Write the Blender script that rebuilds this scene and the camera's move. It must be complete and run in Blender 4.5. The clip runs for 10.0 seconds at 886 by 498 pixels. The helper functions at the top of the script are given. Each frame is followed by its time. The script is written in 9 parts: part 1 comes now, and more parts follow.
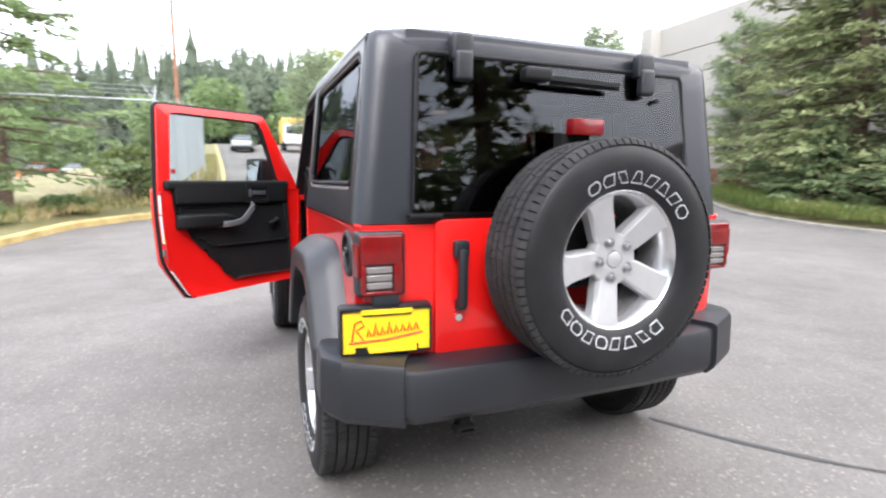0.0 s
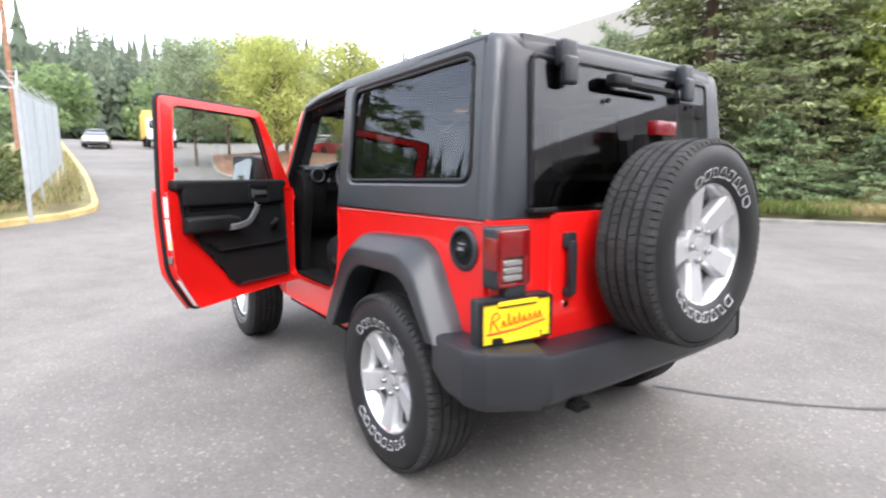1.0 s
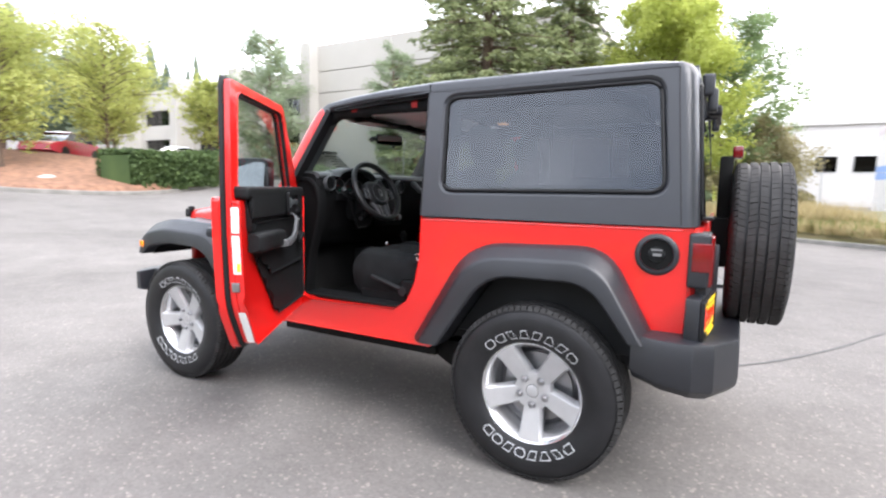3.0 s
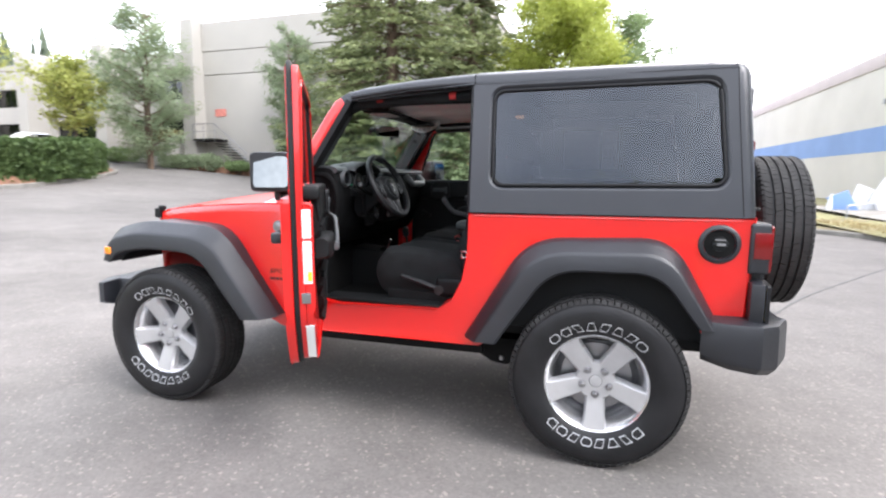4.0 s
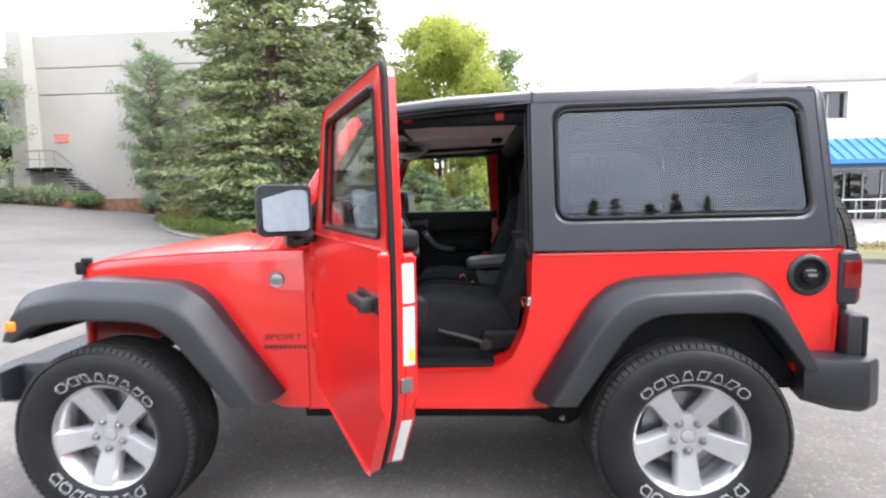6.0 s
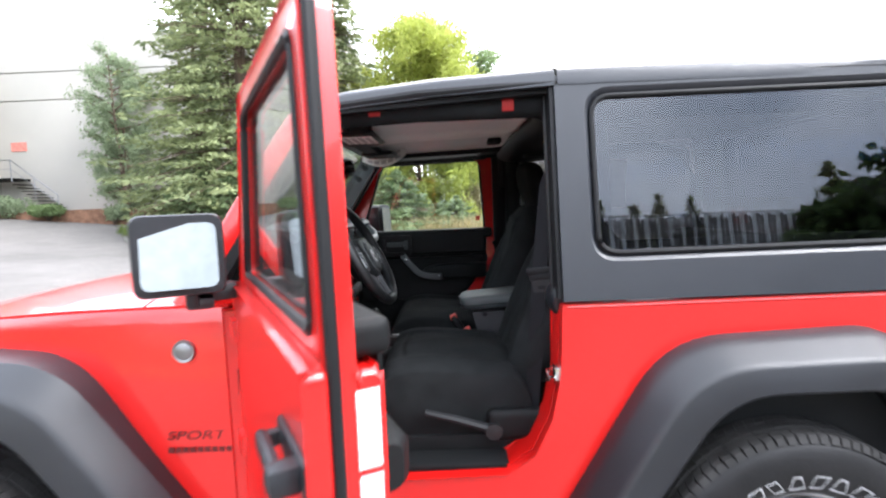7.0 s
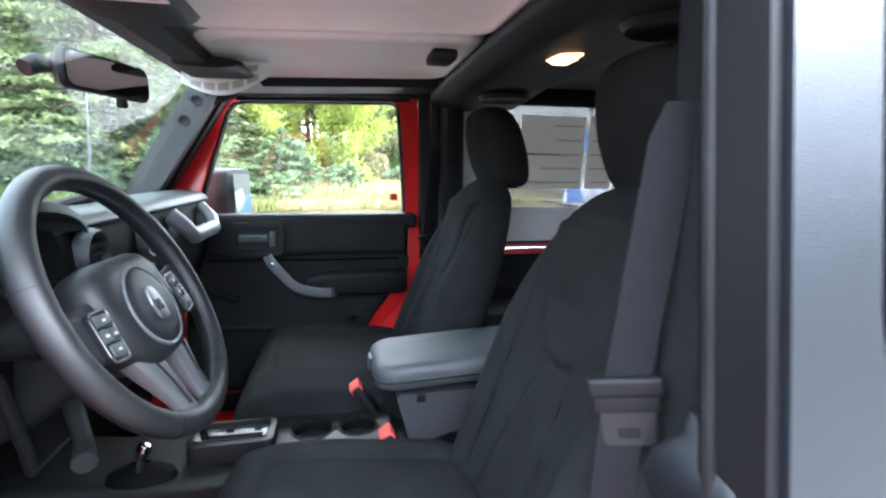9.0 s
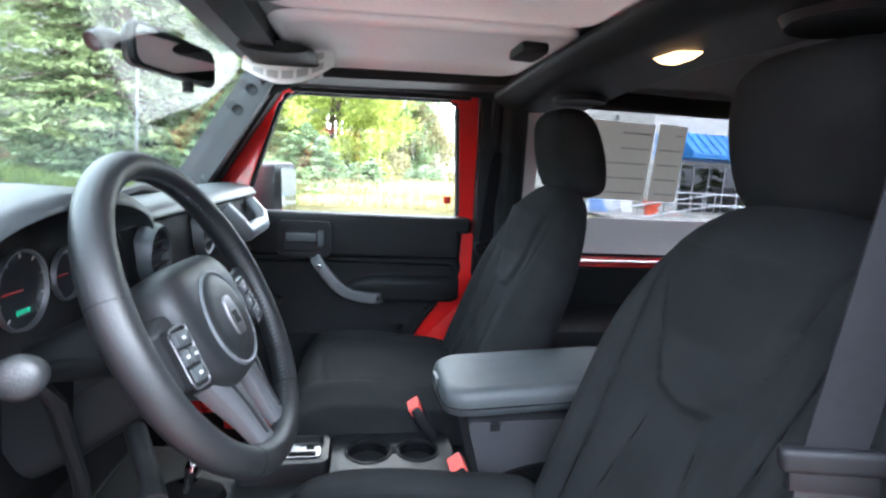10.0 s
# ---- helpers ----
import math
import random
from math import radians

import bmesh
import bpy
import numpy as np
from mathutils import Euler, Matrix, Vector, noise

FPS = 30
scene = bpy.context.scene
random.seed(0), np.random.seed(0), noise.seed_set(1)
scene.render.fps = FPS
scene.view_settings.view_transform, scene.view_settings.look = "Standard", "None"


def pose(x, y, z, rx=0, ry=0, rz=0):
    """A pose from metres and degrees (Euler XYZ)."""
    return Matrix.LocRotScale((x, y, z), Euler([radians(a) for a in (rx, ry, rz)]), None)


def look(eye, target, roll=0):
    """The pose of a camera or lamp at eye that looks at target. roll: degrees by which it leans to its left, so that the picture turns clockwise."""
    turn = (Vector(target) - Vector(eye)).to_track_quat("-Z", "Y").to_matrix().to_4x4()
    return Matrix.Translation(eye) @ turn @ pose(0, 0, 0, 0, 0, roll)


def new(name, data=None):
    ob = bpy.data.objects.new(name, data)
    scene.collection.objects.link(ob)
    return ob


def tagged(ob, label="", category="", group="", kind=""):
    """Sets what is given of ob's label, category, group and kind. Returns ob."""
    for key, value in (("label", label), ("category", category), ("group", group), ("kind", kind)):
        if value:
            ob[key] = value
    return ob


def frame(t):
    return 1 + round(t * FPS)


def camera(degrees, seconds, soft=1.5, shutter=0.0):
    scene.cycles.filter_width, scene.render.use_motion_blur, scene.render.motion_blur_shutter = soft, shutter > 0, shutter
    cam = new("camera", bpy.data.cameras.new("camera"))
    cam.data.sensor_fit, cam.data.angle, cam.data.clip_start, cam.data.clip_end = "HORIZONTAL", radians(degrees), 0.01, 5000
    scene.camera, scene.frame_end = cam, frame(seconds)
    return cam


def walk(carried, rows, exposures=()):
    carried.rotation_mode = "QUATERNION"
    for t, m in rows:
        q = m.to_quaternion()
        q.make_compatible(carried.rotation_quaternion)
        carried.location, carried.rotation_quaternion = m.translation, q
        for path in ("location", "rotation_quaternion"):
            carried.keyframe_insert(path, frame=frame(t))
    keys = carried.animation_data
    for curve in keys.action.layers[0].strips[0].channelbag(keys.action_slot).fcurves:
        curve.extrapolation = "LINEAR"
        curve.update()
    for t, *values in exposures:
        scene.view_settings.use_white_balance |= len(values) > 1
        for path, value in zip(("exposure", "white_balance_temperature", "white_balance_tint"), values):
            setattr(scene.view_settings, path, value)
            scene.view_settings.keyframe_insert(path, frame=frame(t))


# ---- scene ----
cam = camera(81.8, 10.0, soft=2.2, shutter=0.5)
PATH = [
    (0, (-2.255, 1.166, 1.309), (-0.417, 0.425, 1.036), 0.3),
    (0.5, (-2.163, 1.567, 1.314), (-0.444, 0.578, 1.056), 0.4),
    (1, (-1.925, 1.929, 1.306), (-0.31, 0.784, 1.024), -0.2),
    (1.5, (-1.67, 2.281, 1.284), (-0.165, 0.987, 1.036), 0.5),
    (2, (-1.371, 2.585, 1.29), (-0.073, 1.089, 1.012), 1.1),
    (2.5, (-1.021, 2.778, 1.304), (0.117, 1.156, 1.033), 0.6),
    (2.7, (-0.9, 2.856, 1.286), (0.172, 1.185, 1.047), 1.2),
    (3.8, (-0.104, 3.177, 1.322), (0.533, 1.301, 1.042), -0.6),
    (4, (0.023, 3.193, 1.321), (0.597, 1.297, 1.044), 0.2),
    (4.5, (0.327, 3.282, 1.315), (0.622, 1.32, 1.064), -0.7),
    (5, (0.593, 3.286, 1.323), (0.837, 1.318, 1.063), 0.9),
    (5.5, (0.782, 3.123, 1.335), (0.94, 1.146, 1.074), -0.5),
    (5.7, (0.822, 3.042, 1.343), (0.963, 1.06, 1.119), -0.8),
    (6.8, (0.932, 2.356, 1.424), (0.943, 0.362, 1.270), -2.1),
    (7, (0.919, 2.209, 1.437), (0.947, 0.217, 1.266), -2.3),
    (7.5, (0.860, 1.855, 1.464), (0.961, -0.132, 1.245), -0.8),
    (7.6, (0.862, 1.80, 1.464), (0.975, -0.18, 1.216), -0.6),
    (8, (0.905, 1.541, 1.469), (0.888, -0.446, 1.244), 0.9),
    (8.2, (0.915, 1.422, 1.46), (0.858, -0.553, 1.156), 0.0),
    (8.5, (0.93, 1.279, 1.455), (0.716, -0.677, 1.099), 0.2),
    (8.8, (0.931, 1.16, 1.446), (0.573, -0.781, 1.122), 0.8),
    (9, (0.944, 1.107, 1.451), (0.554, -0.831, 1.148), 0.5),
    (9.2, (0.965, 1.064, 1.448), (0.669, -0.893, 1.16), 0.3),
    (9.5, (1.015, 1.02, 1.46), (0.722, -0.944, 1.224), 0.5),
    (9.7, (1.036, 1.002, 1.461), (0.71, -0.955, 1.205), 1.3),
    (10, (1.054, 0.98, 1.45), (0.722, -0.97, 1.152), 3.1),
]
walk(cam, [(t, look(e, g, r)) for t, e, g, r in PATH], [(0, 1.25, 6420, 14), (1.5, 1.36, 6420, 14), (2.5, 1.40, 6420, 14), (4.0, 1.33, 6420, 14), (5.7, 1.33, 6420, 14), (6.8, 1.70, 6330, 13), (7.5, 1.80, 6080, 11), (8.0, 2.36, 5950, 10), (8.5, 2.92, 5850, 10), (9.0, 3.3, 5740, 9), (10.0, 3.6, 5740, 9)])

# ---- world, light, exposure ----
world = bpy.data.worlds.new("overcast_sky")
scene.world = world
world.use_nodes = True
wn, wl = world.node_tree.nodes, world.node_tree.links
wn.clear()
sky = wn.new("ShaderNodeTexSky")
sky.sky_type = "NISHITA"
sky.sun_disc = False
sky.sun_elevation = radians(45)
sky.sun_rotation = radians(200)
sky.dust_density = 4.0
cloud_co = wn.new("ShaderNodeTexCoord")
cloud_no = wn.new("ShaderNodeTexNoise")
cloud_no.inputs["Scale"].default_value = 2.2
cloud_no.inputs["Detail"].default_value = 5.0
cloud_ramp = wn.new("ShaderNodeValToRGB")
cloud_ramp.color_ramp.elements[0].position = 0.36
cloud_ramp.color_ramp.elements[0].color = (0.50, 0.55, 0.63, 1)
cloud_ramp.color_ramp.elements[1].position = 0.66
cloud_ramp.color_ramp.elements[1].color = (1.10, 1.13, 1.16, 1)
bg_sky = wn.new("ShaderNodeBackground")
bg_sky.inputs["Strength"].default_value = 0.05
bg_cloud = wn.new("ShaderNodeBackground")
bg_cloud.inputs["Strength"].default_value = 1.44
both = wn.new("ShaderNodeAddShader")
w_out = wn.new("ShaderNodeOutputWorld")
wl.new(sky.outputs[0], bg_sky.inputs["Color"])
wl.new(cloud_co.outputs["Generated"], cloud_no.inputs["Vector"])
wl.new(cloud_no.outputs["Fac"], cloud_ramp.inputs[0])
wl.new(cloud_ramp.outputs[0], bg_cloud.inputs["Color"])
wl.new(bg_sky.outputs[0], both.inputs[0])
wl.new(bg_cloud.outputs[0], both.inputs[1])
wl.new(both.outputs[0], w_out.inputs[0])

sun_data = bpy.data.lights.new("sun", "SUN")
sun_data.energy = 1.9
sun_data.angle = radians(30)
sun_data.color = (1.0, 0.985, 0.965)
sun = new("sun", sun_data)
sun.matrix_world = look((-12, 5, 13.5), (0, 0, 0))


# ---- materials ----
def mat(name, color, rough=0.6, metal=0.0, var=0.12, scale=8.0, bump=0.0, bump_scale=60.0, coat=0.0,
        emit=0.0, spec=0.5, per_object=0.0, stretch=(1, 1, 1), color2=None):
    m = bpy.data.materials.new(name)
    m.use_nodes = True
    n, l = m.node_tree.nodes, m.node_tree.links
    b = n["Principled BSDF"]
    b.inputs["Roughness"].default_value = rough
    b.inputs["Metallic"].default_value = metal
    b.inputs["Specular IOR Level"].default_value = spec
    if coat:
        b.inputs["Coat Weight"].default_value = coat
        b.inputs["Coat Roughness"].default_value = 0.04
    co = n.new("ShaderNodeTexCoord")
    mp = n.new("ShaderNodeMapping")
    mp.inputs["Scale"].default_value = stretch
    l.new(co.outputs["Object"], mp.inputs["Vector"])
    big = n.new("ShaderNodeTexNoise")
    big.inputs["Scale"].default_value = scale
    big.inputs["Detail"].default_value = 6.0
    l.new(mp.outputs[0], big.inputs["Vector"])
    ramp = n.new("ShaderNodeValToRGB")
    c2 = color2 or [min(1.0, c * (1 + var)) for c in color]
    ramp.color_ramp.elements[0].position = 0.32
    ramp.color_ramp.elements[0].color = (*[c * (1 - var) for c in color], 1)
    ramp.color_ramp.elements[1].position = 0.68
    ramp.color_ramp.elements[1].color = (*c2, 1)
    l.new(big.outputs["Fac"], ramp.inputs[0])
    out = ramp.outputs[0]
    if per_object:
        info = n.new("ShaderNodeObjectInfo")
        hsv = n.new("ShaderNodeHueSaturation")
        mr = n.new("ShaderNodeMapRange")
        mr.inputs["To Min"].default_value = 1 - per_object
        mr.inputs["To Max"].default_value = 1 + per_object
        l.new(info.outputs["Random"], mr.inputs["Value"])
        l.new(mr.outputs[0], hsv.inputs["Value"])
        l.new(out, hsv.inputs["Color"])
        out = hsv.outputs[0]
    l.new(out, b.inputs["Base Color"])
    if bump:
        fine = n.new("ShaderNodeTexNoise")
        fine.inputs["Scale"].default_value = bump_scale
        fine.inputs["Detail"].default_value = 3.0
        l.new(mp.outputs[0], fine.inputs["Vector"])
        bp = n.new("ShaderNodeBump")
        bp.inputs["Strength"].default_value = bump
        bp.inputs["Distance"].default_value = 0.01
        l.new(fine.outputs["Fac"], bp.inputs["Height"])
        l.new(bp.outputs[0], b.inputs["Normal"])
    if emit:
        b.inputs["Emission Color"].default_value = (*color, 1)
        b.inputs["Emission Strength"].default_value = emit
    return m


def leaf_mat(name, dark, light, scale=0.7, trans=0.35):
    m = bpy.data.materials.new(name)
    m.use_nodes = True
    n, l = m.node_tree.nodes, m.node_tree.links
    b = n["Principled BSDF"]
    b.inputs["Roughness"].default_value = 0.6
    b.inputs["Specular IOR Level"].default_value = 0.25
    geo = n.new("ShaderNodeNewGeometry")
    co = n.new("ShaderNodeTexCoord")
    no = n.new("ShaderNodeTexNoise")
    no.inputs["Scale"].default_value = scale
    no.inputs["Detail"].default_value = 3.0
    l.new(co.outputs["Object"], no.inputs["Vector"])
    mx = n.new("ShaderNodeMath")
    mx.operation = "MULTIPLY_ADD"
    l.new(geo.outputs["Random Per Island"], mx.inputs[0])
    mx.inputs[1].default_value = 0.55
    sub = n.new("ShaderNodeMath")
    sub.operation = "MULTIPLY_ADD"
    l.new(no.outputs["Fac"], sub.inputs[0])
    sub.inputs[1].default_value = 1.2
    sub.inputs[2].default_value = -0.38
    l.new(sub.outputs[0], mx.inputs[2])
    ramp = n.new("ShaderNodeValToRGB")
    ramp.color_ramp.elements[0].color = (*dark, 1)
    ramp.color_ramp.elements[1].color = (*light, 1)
    l.new(mx.outputs[0], ramp.inputs[0])
    l.new(ramp.outputs[0], b.inputs["Base Color"])
    tr = n.new("ShaderNodeBsdfTranslucent")
    l.new(ramp.outputs[0], tr.inputs["Color"])
    mix = n.new("ShaderNodeMixShader")
    mix.inputs[0].default_value = trans
    l.new(b.outputs[0], mix.inputs[1])
    l.new(tr.outputs[0], mix.inputs[2])
    l.new(mix.outputs[0], n["Material Output"].inputs[0])
    return m


def glass_mat(name, tint, face=0.045, edge=0.9, rough=0.0, shine=(1.0, 1.0, 1.0), share=0.0):
    """Thin pane: tinted see-through, with gloss that grows towards grazing view; share is the weight of a dimmer gloss."""
    m = bpy.data.materials.new(name)
    m.use_nodes = True
    n, l = m.node_tree.nodes, m.node_tree.links
    n.remove(n["Principled BSDF"])
    lw = n.new("ShaderNodeLayerWeight")
    pw = n.new("ShaderNodeMath")
    pw.operation = "POWER"
    pw.inputs[1].default_value = 5.0
    ma = n.new("ShaderNodeMath")
    ma.operation = "MULTIPLY_ADD"
    ma.inputs[1].default_value = edge
    ma.inputs[2].default_value = face
    l.new(lw.outputs["Facing"], pw.inputs[0])
    l.new(pw.outputs[0], ma.inputs[0])
    tr = n.new("ShaderNodeBsdfTransparent")
    clear = (1 - face) / (1 - share) if share else 1.0
    tr.inputs["Color"].default_value = (*[c * clear for c in tint], 1)
    gl = n.new("ShaderNodeBsdfGlossy")
    gl.inputs["Roughness"].default_value = rough
    gl.inputs["Color"].default_value = (*shine, 1)
    mix = n.new("ShaderNodeMixShader")
    if share:
        weight = n.new("ShaderNodeMath")
        weight.operation = "MULTIPLY_ADD"
        weight.inputs[1].default_value = 1 - share
        weight.inputs[2].default_value = share
        l.new(pw.outputs[0], weight.inputs[0])
        ratio = n.new("ShaderNodeMath")
        ratio.operation = "DIVIDE"
        l.new(ma.outputs[0], ratio.inputs[0])
        l.new(weight.outputs[0], ratio.inputs[1])
        dim = n.new("ShaderNodeVectorMath")
        dim.operation = "SCALE"
        dim.inputs[0].default_value = shine
        l.new(ratio.outputs[0], dim.inputs["Scale"])
        l.new(dim.outputs[0], gl.inputs["Color"])
        l.new(weight.outputs[0], mix.inputs[0])
    else:
        l.new(ma.outputs[0], mix.inputs[0])
    l.new(tr.outputs[0], mix.inputs[1])
    l.new(gl.outputs[0], mix.inputs[2])
    l.new(mix.outputs[0], n["Material Output"].inputs[0])
    return m


RED = mat("red_paint", (0.64, 0.007, 0.005), 0.34, var=0.03, scale=2, coat=0.7)
PLASTIC = mat("black_grained_plastic", (0.0115, 0.0130, 0.0168), 0.40, var=0.14, scale=5, bump=0.14, bump_scale=600, spec=0.60)
TOPBLACK = mat("textured_hardtop", (0.0120, 0.0142, 0.0195), 0.31, var=0.08, scale=4, bump=0.14, bump_scale=700, spec=0.70)
TRIM = mat("interior_plastic", (0.0088, 0.0097, 0.0103), 0.55, var=0.12, scale=6, bump=0.12, bump_scale=500, spec=0.18)
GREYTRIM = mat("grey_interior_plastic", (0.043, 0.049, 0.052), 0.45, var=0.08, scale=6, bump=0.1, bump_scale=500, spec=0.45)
CLOTH = mat("black_seat_cloth", (0.0155, 0.0170, 0.0178), 0.9, var=0.18, scale=14, bump=0.5, bump_scale=700, spec=0.14)
RUBBER = mat("tyre_rubber", (0.0125, 0.0125, 0.0135), 0.46, var=0.25, scale=9, bump=0.1, bump_scale=120, spec=0.28)
SEAL = mat("black_rubber_seal", (0.0075, 0.0077, 0.0088), 0.55, var=0.1, spec=0.28)
ALLOY = mat("silver_painted_alloy", (0.47, 0.47, 0.475), 0.36, metal=0.5, var=0.06, scale=12)
BRIGHTALLOY = mat("machined_alloy", (0.62, 0.62, 0.63), 0.24, metal=0.85, var=0.06, scale=12)
TREAD = mat("dusty_tread_rubber", (0.029, 0.0285, 0.0285), 0.75, var=0.25, scale=14, bump=0.15, bump_scale=200, spec=0.25)
DARKALLOY = mat("shadowed_alloy", (0.33, 0.33, 0.34), 0.42, metal=1.0, var=0.1, scale=12)
CHROME = mat("chrome", (0.8, 0.8, 0.8), 0.08, metal=1.0, var=0.02)
STEEL = mat("dull_steel", (0.30, 0.30, 0.31), 0.4, metal=1.0, var=0.15)
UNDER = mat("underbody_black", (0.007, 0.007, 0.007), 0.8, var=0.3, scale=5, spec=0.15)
WHITE = mat("white_print", (0.72, 0.72, 0.70), 0.6, var=0.06)
LETTER = mat("raised_white_rubber", (0.42, 0.43, 0.44), 0.7, var=0.12, scale=40)
YELLOW = mat("yellow_plate", (0.82, 0.55, 0.01), 0.45, var=0.04)
REDPRINT = mat("red_print", (0.70, 0.03, 0.01), 0.5, var=0.05)
TAILRED = mat("red_lens", (0.15, 0.003, 0.004), 0.14, var=0.15, scale=30, coat=0.4)
TAILCLEAR = mat("clear_lens", (0.17, 0.155, 0.15), 0.18, var=0.1, scale=40, coat=0.5)
AMBER = mat("amber_lens", (0.85, 0.25, 0.01), 0.2, var=0.08, coat=1.0)
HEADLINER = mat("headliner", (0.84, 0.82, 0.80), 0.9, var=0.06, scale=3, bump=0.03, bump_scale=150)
REDWEB = mat("red_strap", (0.30, 0.012, 0.010), 0.7, var=0.1)
BUCKLE = mat("red_button", (0.75, 0.10, 0.08), 0.5, var=0.05)
SILVERTRIM = mat("silver_interior_plastic", (0.12, 0.13, 0.135), 0.4, var=0.06, scale=8)
BELT = mat("belt_webbing", (0.0125, 0.0130, 0.0150), 0.6, var=0.08, scale=80, bump=0.12, bump_scale=900, spec=0.12)
MIRROR = mat("mirror_glass", (0.55, 0.56, 0.57), 0.0, metal=1.0, var=0.0)
DOORMIRROR = mat("door_mirror_glass", (0.18, 0.195, 0.20), 0.03, metal=1.0, var=0.06, scale=30)
LAMP = mat("lit_dome_lamp", (1.0, 0.55, 0.22), 0.4, var=0.0, emit=0.5)
TINT = glass_mat("dark_tinted_glass", (0.30, 0.30, 0.31), 0.048, 1.0, shine=(0.86, 0.88, 0.90), share=0.65)
SIDETINT = glass_mat("tinted_side_glass", (0.45, 0.45, 0.46), 0.17, 0.75, shine=(0.285, 0.300, 0.325), share=0.58)
CLEAR = glass_mat("clear_glass", (0.93, 0.95, 0.94), 0.025)
SHIELD = glass_mat("windscreen_glass", (0.77, 0.81, 0.79), 0.04)
DARKPANE = glass_mat("dark_building_glass", (0.05, 0.055, 0.06), 0.08)


# ---- mesh helpers ----
def part(name, bm, material, parent=None, label="", sharp=38, smooth=True):
    """Links a bmesh as one mesh object under a thing or a part."""
    bmesh.ops.recalc_face_normals(bm, faces=bm.faces[:])
    lim = radians(sharp)
    for e in bm.edges:
        e.smooth = smooth and len(e.link_faces) == 2 and e.calc_face_angle(0.0) < lim
    for q in bm.faces:
        q.smooth = smooth
    me = bpy.data.meshes.new(name)
    bm.to_mesh(me)
    bm.free()
    me.materials.append(material)
    ob = new(name, me)
    if parent is not None:
        ob.parent = parent
    if label:
        ob["label"] = label
    return ob


def thing(name, at=(0, 0, 0), rz=0, **tags):
    ob = new(name)
    ob.empty_display_size = 0.2
    ob.matrix_world = pose(*at, 0, 0, rz)
    return tagged(ob, **tags)


def box(bm, x0, x1, y0, y1, z0, z1, bevel=0.0, seg=2, turn=None):
    made = bmesh.ops.create_cube(bm, size=1.0)["verts"]
    for v in made:
        v.co = Vector(((x0 + x1) / 2 + v.co.x * (x1 - x0), (y0 + y1) / 2 + v.co.y * (y1 - y0), (z0 + z1) / 2 + v.co.z * (z1 - z0)))
    if bevel:
        edges = list({e for v in made for e in v.link_edges})
        made = bmesh.ops.bevel(bm, geom=edges, offset=bevel, segments=seg, affect="EDGES", profile=0.6)["verts"]
    if turn is not None:
        for v in made:
            v.co = turn @ v.co
    return made


def loft(bm, rings, closed=True, caps=True, loop=False):
    rows = [[bm.verts.new(p) for p in ring] for ring in rings]
    pairs = list(zip(rows, rows[1:])) + ([(rows[-1], rows[0])] if loop else [])
    for a, b in pairs:
        n = len(a)
        for i in range(n if closed else n - 1):
            j = (i + 1) % n
            bm.faces.new((a[i], a[j], b[j], b[i]))
    if caps and closed and not loop:
        bm.faces.new(rows[0])
        bm.faces.new(rows[-1][::-1])
    return rows


def tube(bm, pts, r, seg=8, loop=False):
    pts = [Vector(p) for p in pts]
    n = len(pts)
    rings = []
    for i, p in enumerate(pts):
        a = pts[(i - 1) % n] if (loop or i) else p
        b = pts[(i + 1) % n] if (loop or i < n - 1) else p
        t = (b - a).normalized()
        up = Vector((0, 0, 1)) if abs(t.z) < 0.9 else Vector((1, 0, 0))
        s = t.cross(up).normalized()
        u = s.cross(t)
        rr = r[i] if isinstance(r, (list, tuple)) else r
        rings.append([p + rr * (math.cos(2 * math.pi * k / seg) * s + math.sin(2 * math.pi * k / seg) * u) for k in range(seg)])
    return loft(bm, rings, loop=loop)


def slab(bm, outer, holes, w0, w1, place):
    """A plate with openings: outlines in (u, v), from depth w0 to w1, laid by place(u, v, w)."""
    for w in (w0, w1):
        edges = []
        for ring in [outer, *holes]:
            vs = [bm.verts.new(place(u, v, w)) for u, v in ring]
            for i, v in enumerate(vs):
                edges.append(bm.edges.new((v, vs[(i + 1) % len(vs)])))
        bmesh.ops.triangle_fill(bm, use_beauty=True, use_dissolve=False, edges=edges)
    for ring in [outer, *holes]:
        a = [bm.verts.new(place(u, v, w0)) for u, v in ring]
        b = [bm.verts.new(place(u, v, w1)) for u, v in ring]
        for i in range(len(ring)):
            j = (i + 1) % len(ring)
            bm.faces.new((a[i], a[j], b[j], b[i]))
    bmesh.ops.remove_doubles(bm, verts=bm.verts[:], dist=1e-5)


def rounded(pts, radius, seg=5):
    """Rounds the corners of an outline; radius may be a list, one for each corner."""
    out = []
    n = len(pts)
    for i in range(n):
        p, a, b = Vector(pts[i]), Vector(pts[i - 1]), Vector(pts[(i + 1) % n])
        r = radius[i] if isinstance(radius, (list, tuple)) else radius
        if r <= 0:
            out.append(tuple(p))
            continue
        da, db = (a - p), (b - p)
        ra = min(r, da.length * 0.48)
        rb = min(r, db.length * 0.48)
        p0, p1 = p + da.normalized() * ra, p + db.normalized() * rb
        for k in range(seg + 1):
            t = k / seg
            out.append(tuple((1 - t) ** 2 * p0 + 2 * t * (1 - t) * p + t * t * p1))
    return out


def rect(u0, u1, v0, v1, r=0.0, seg=5):
    pts = [(u0, v0), (u1, v0), (u1, v1), (u0, v1)]
    return rounded(pts, r, seg) if r else pts


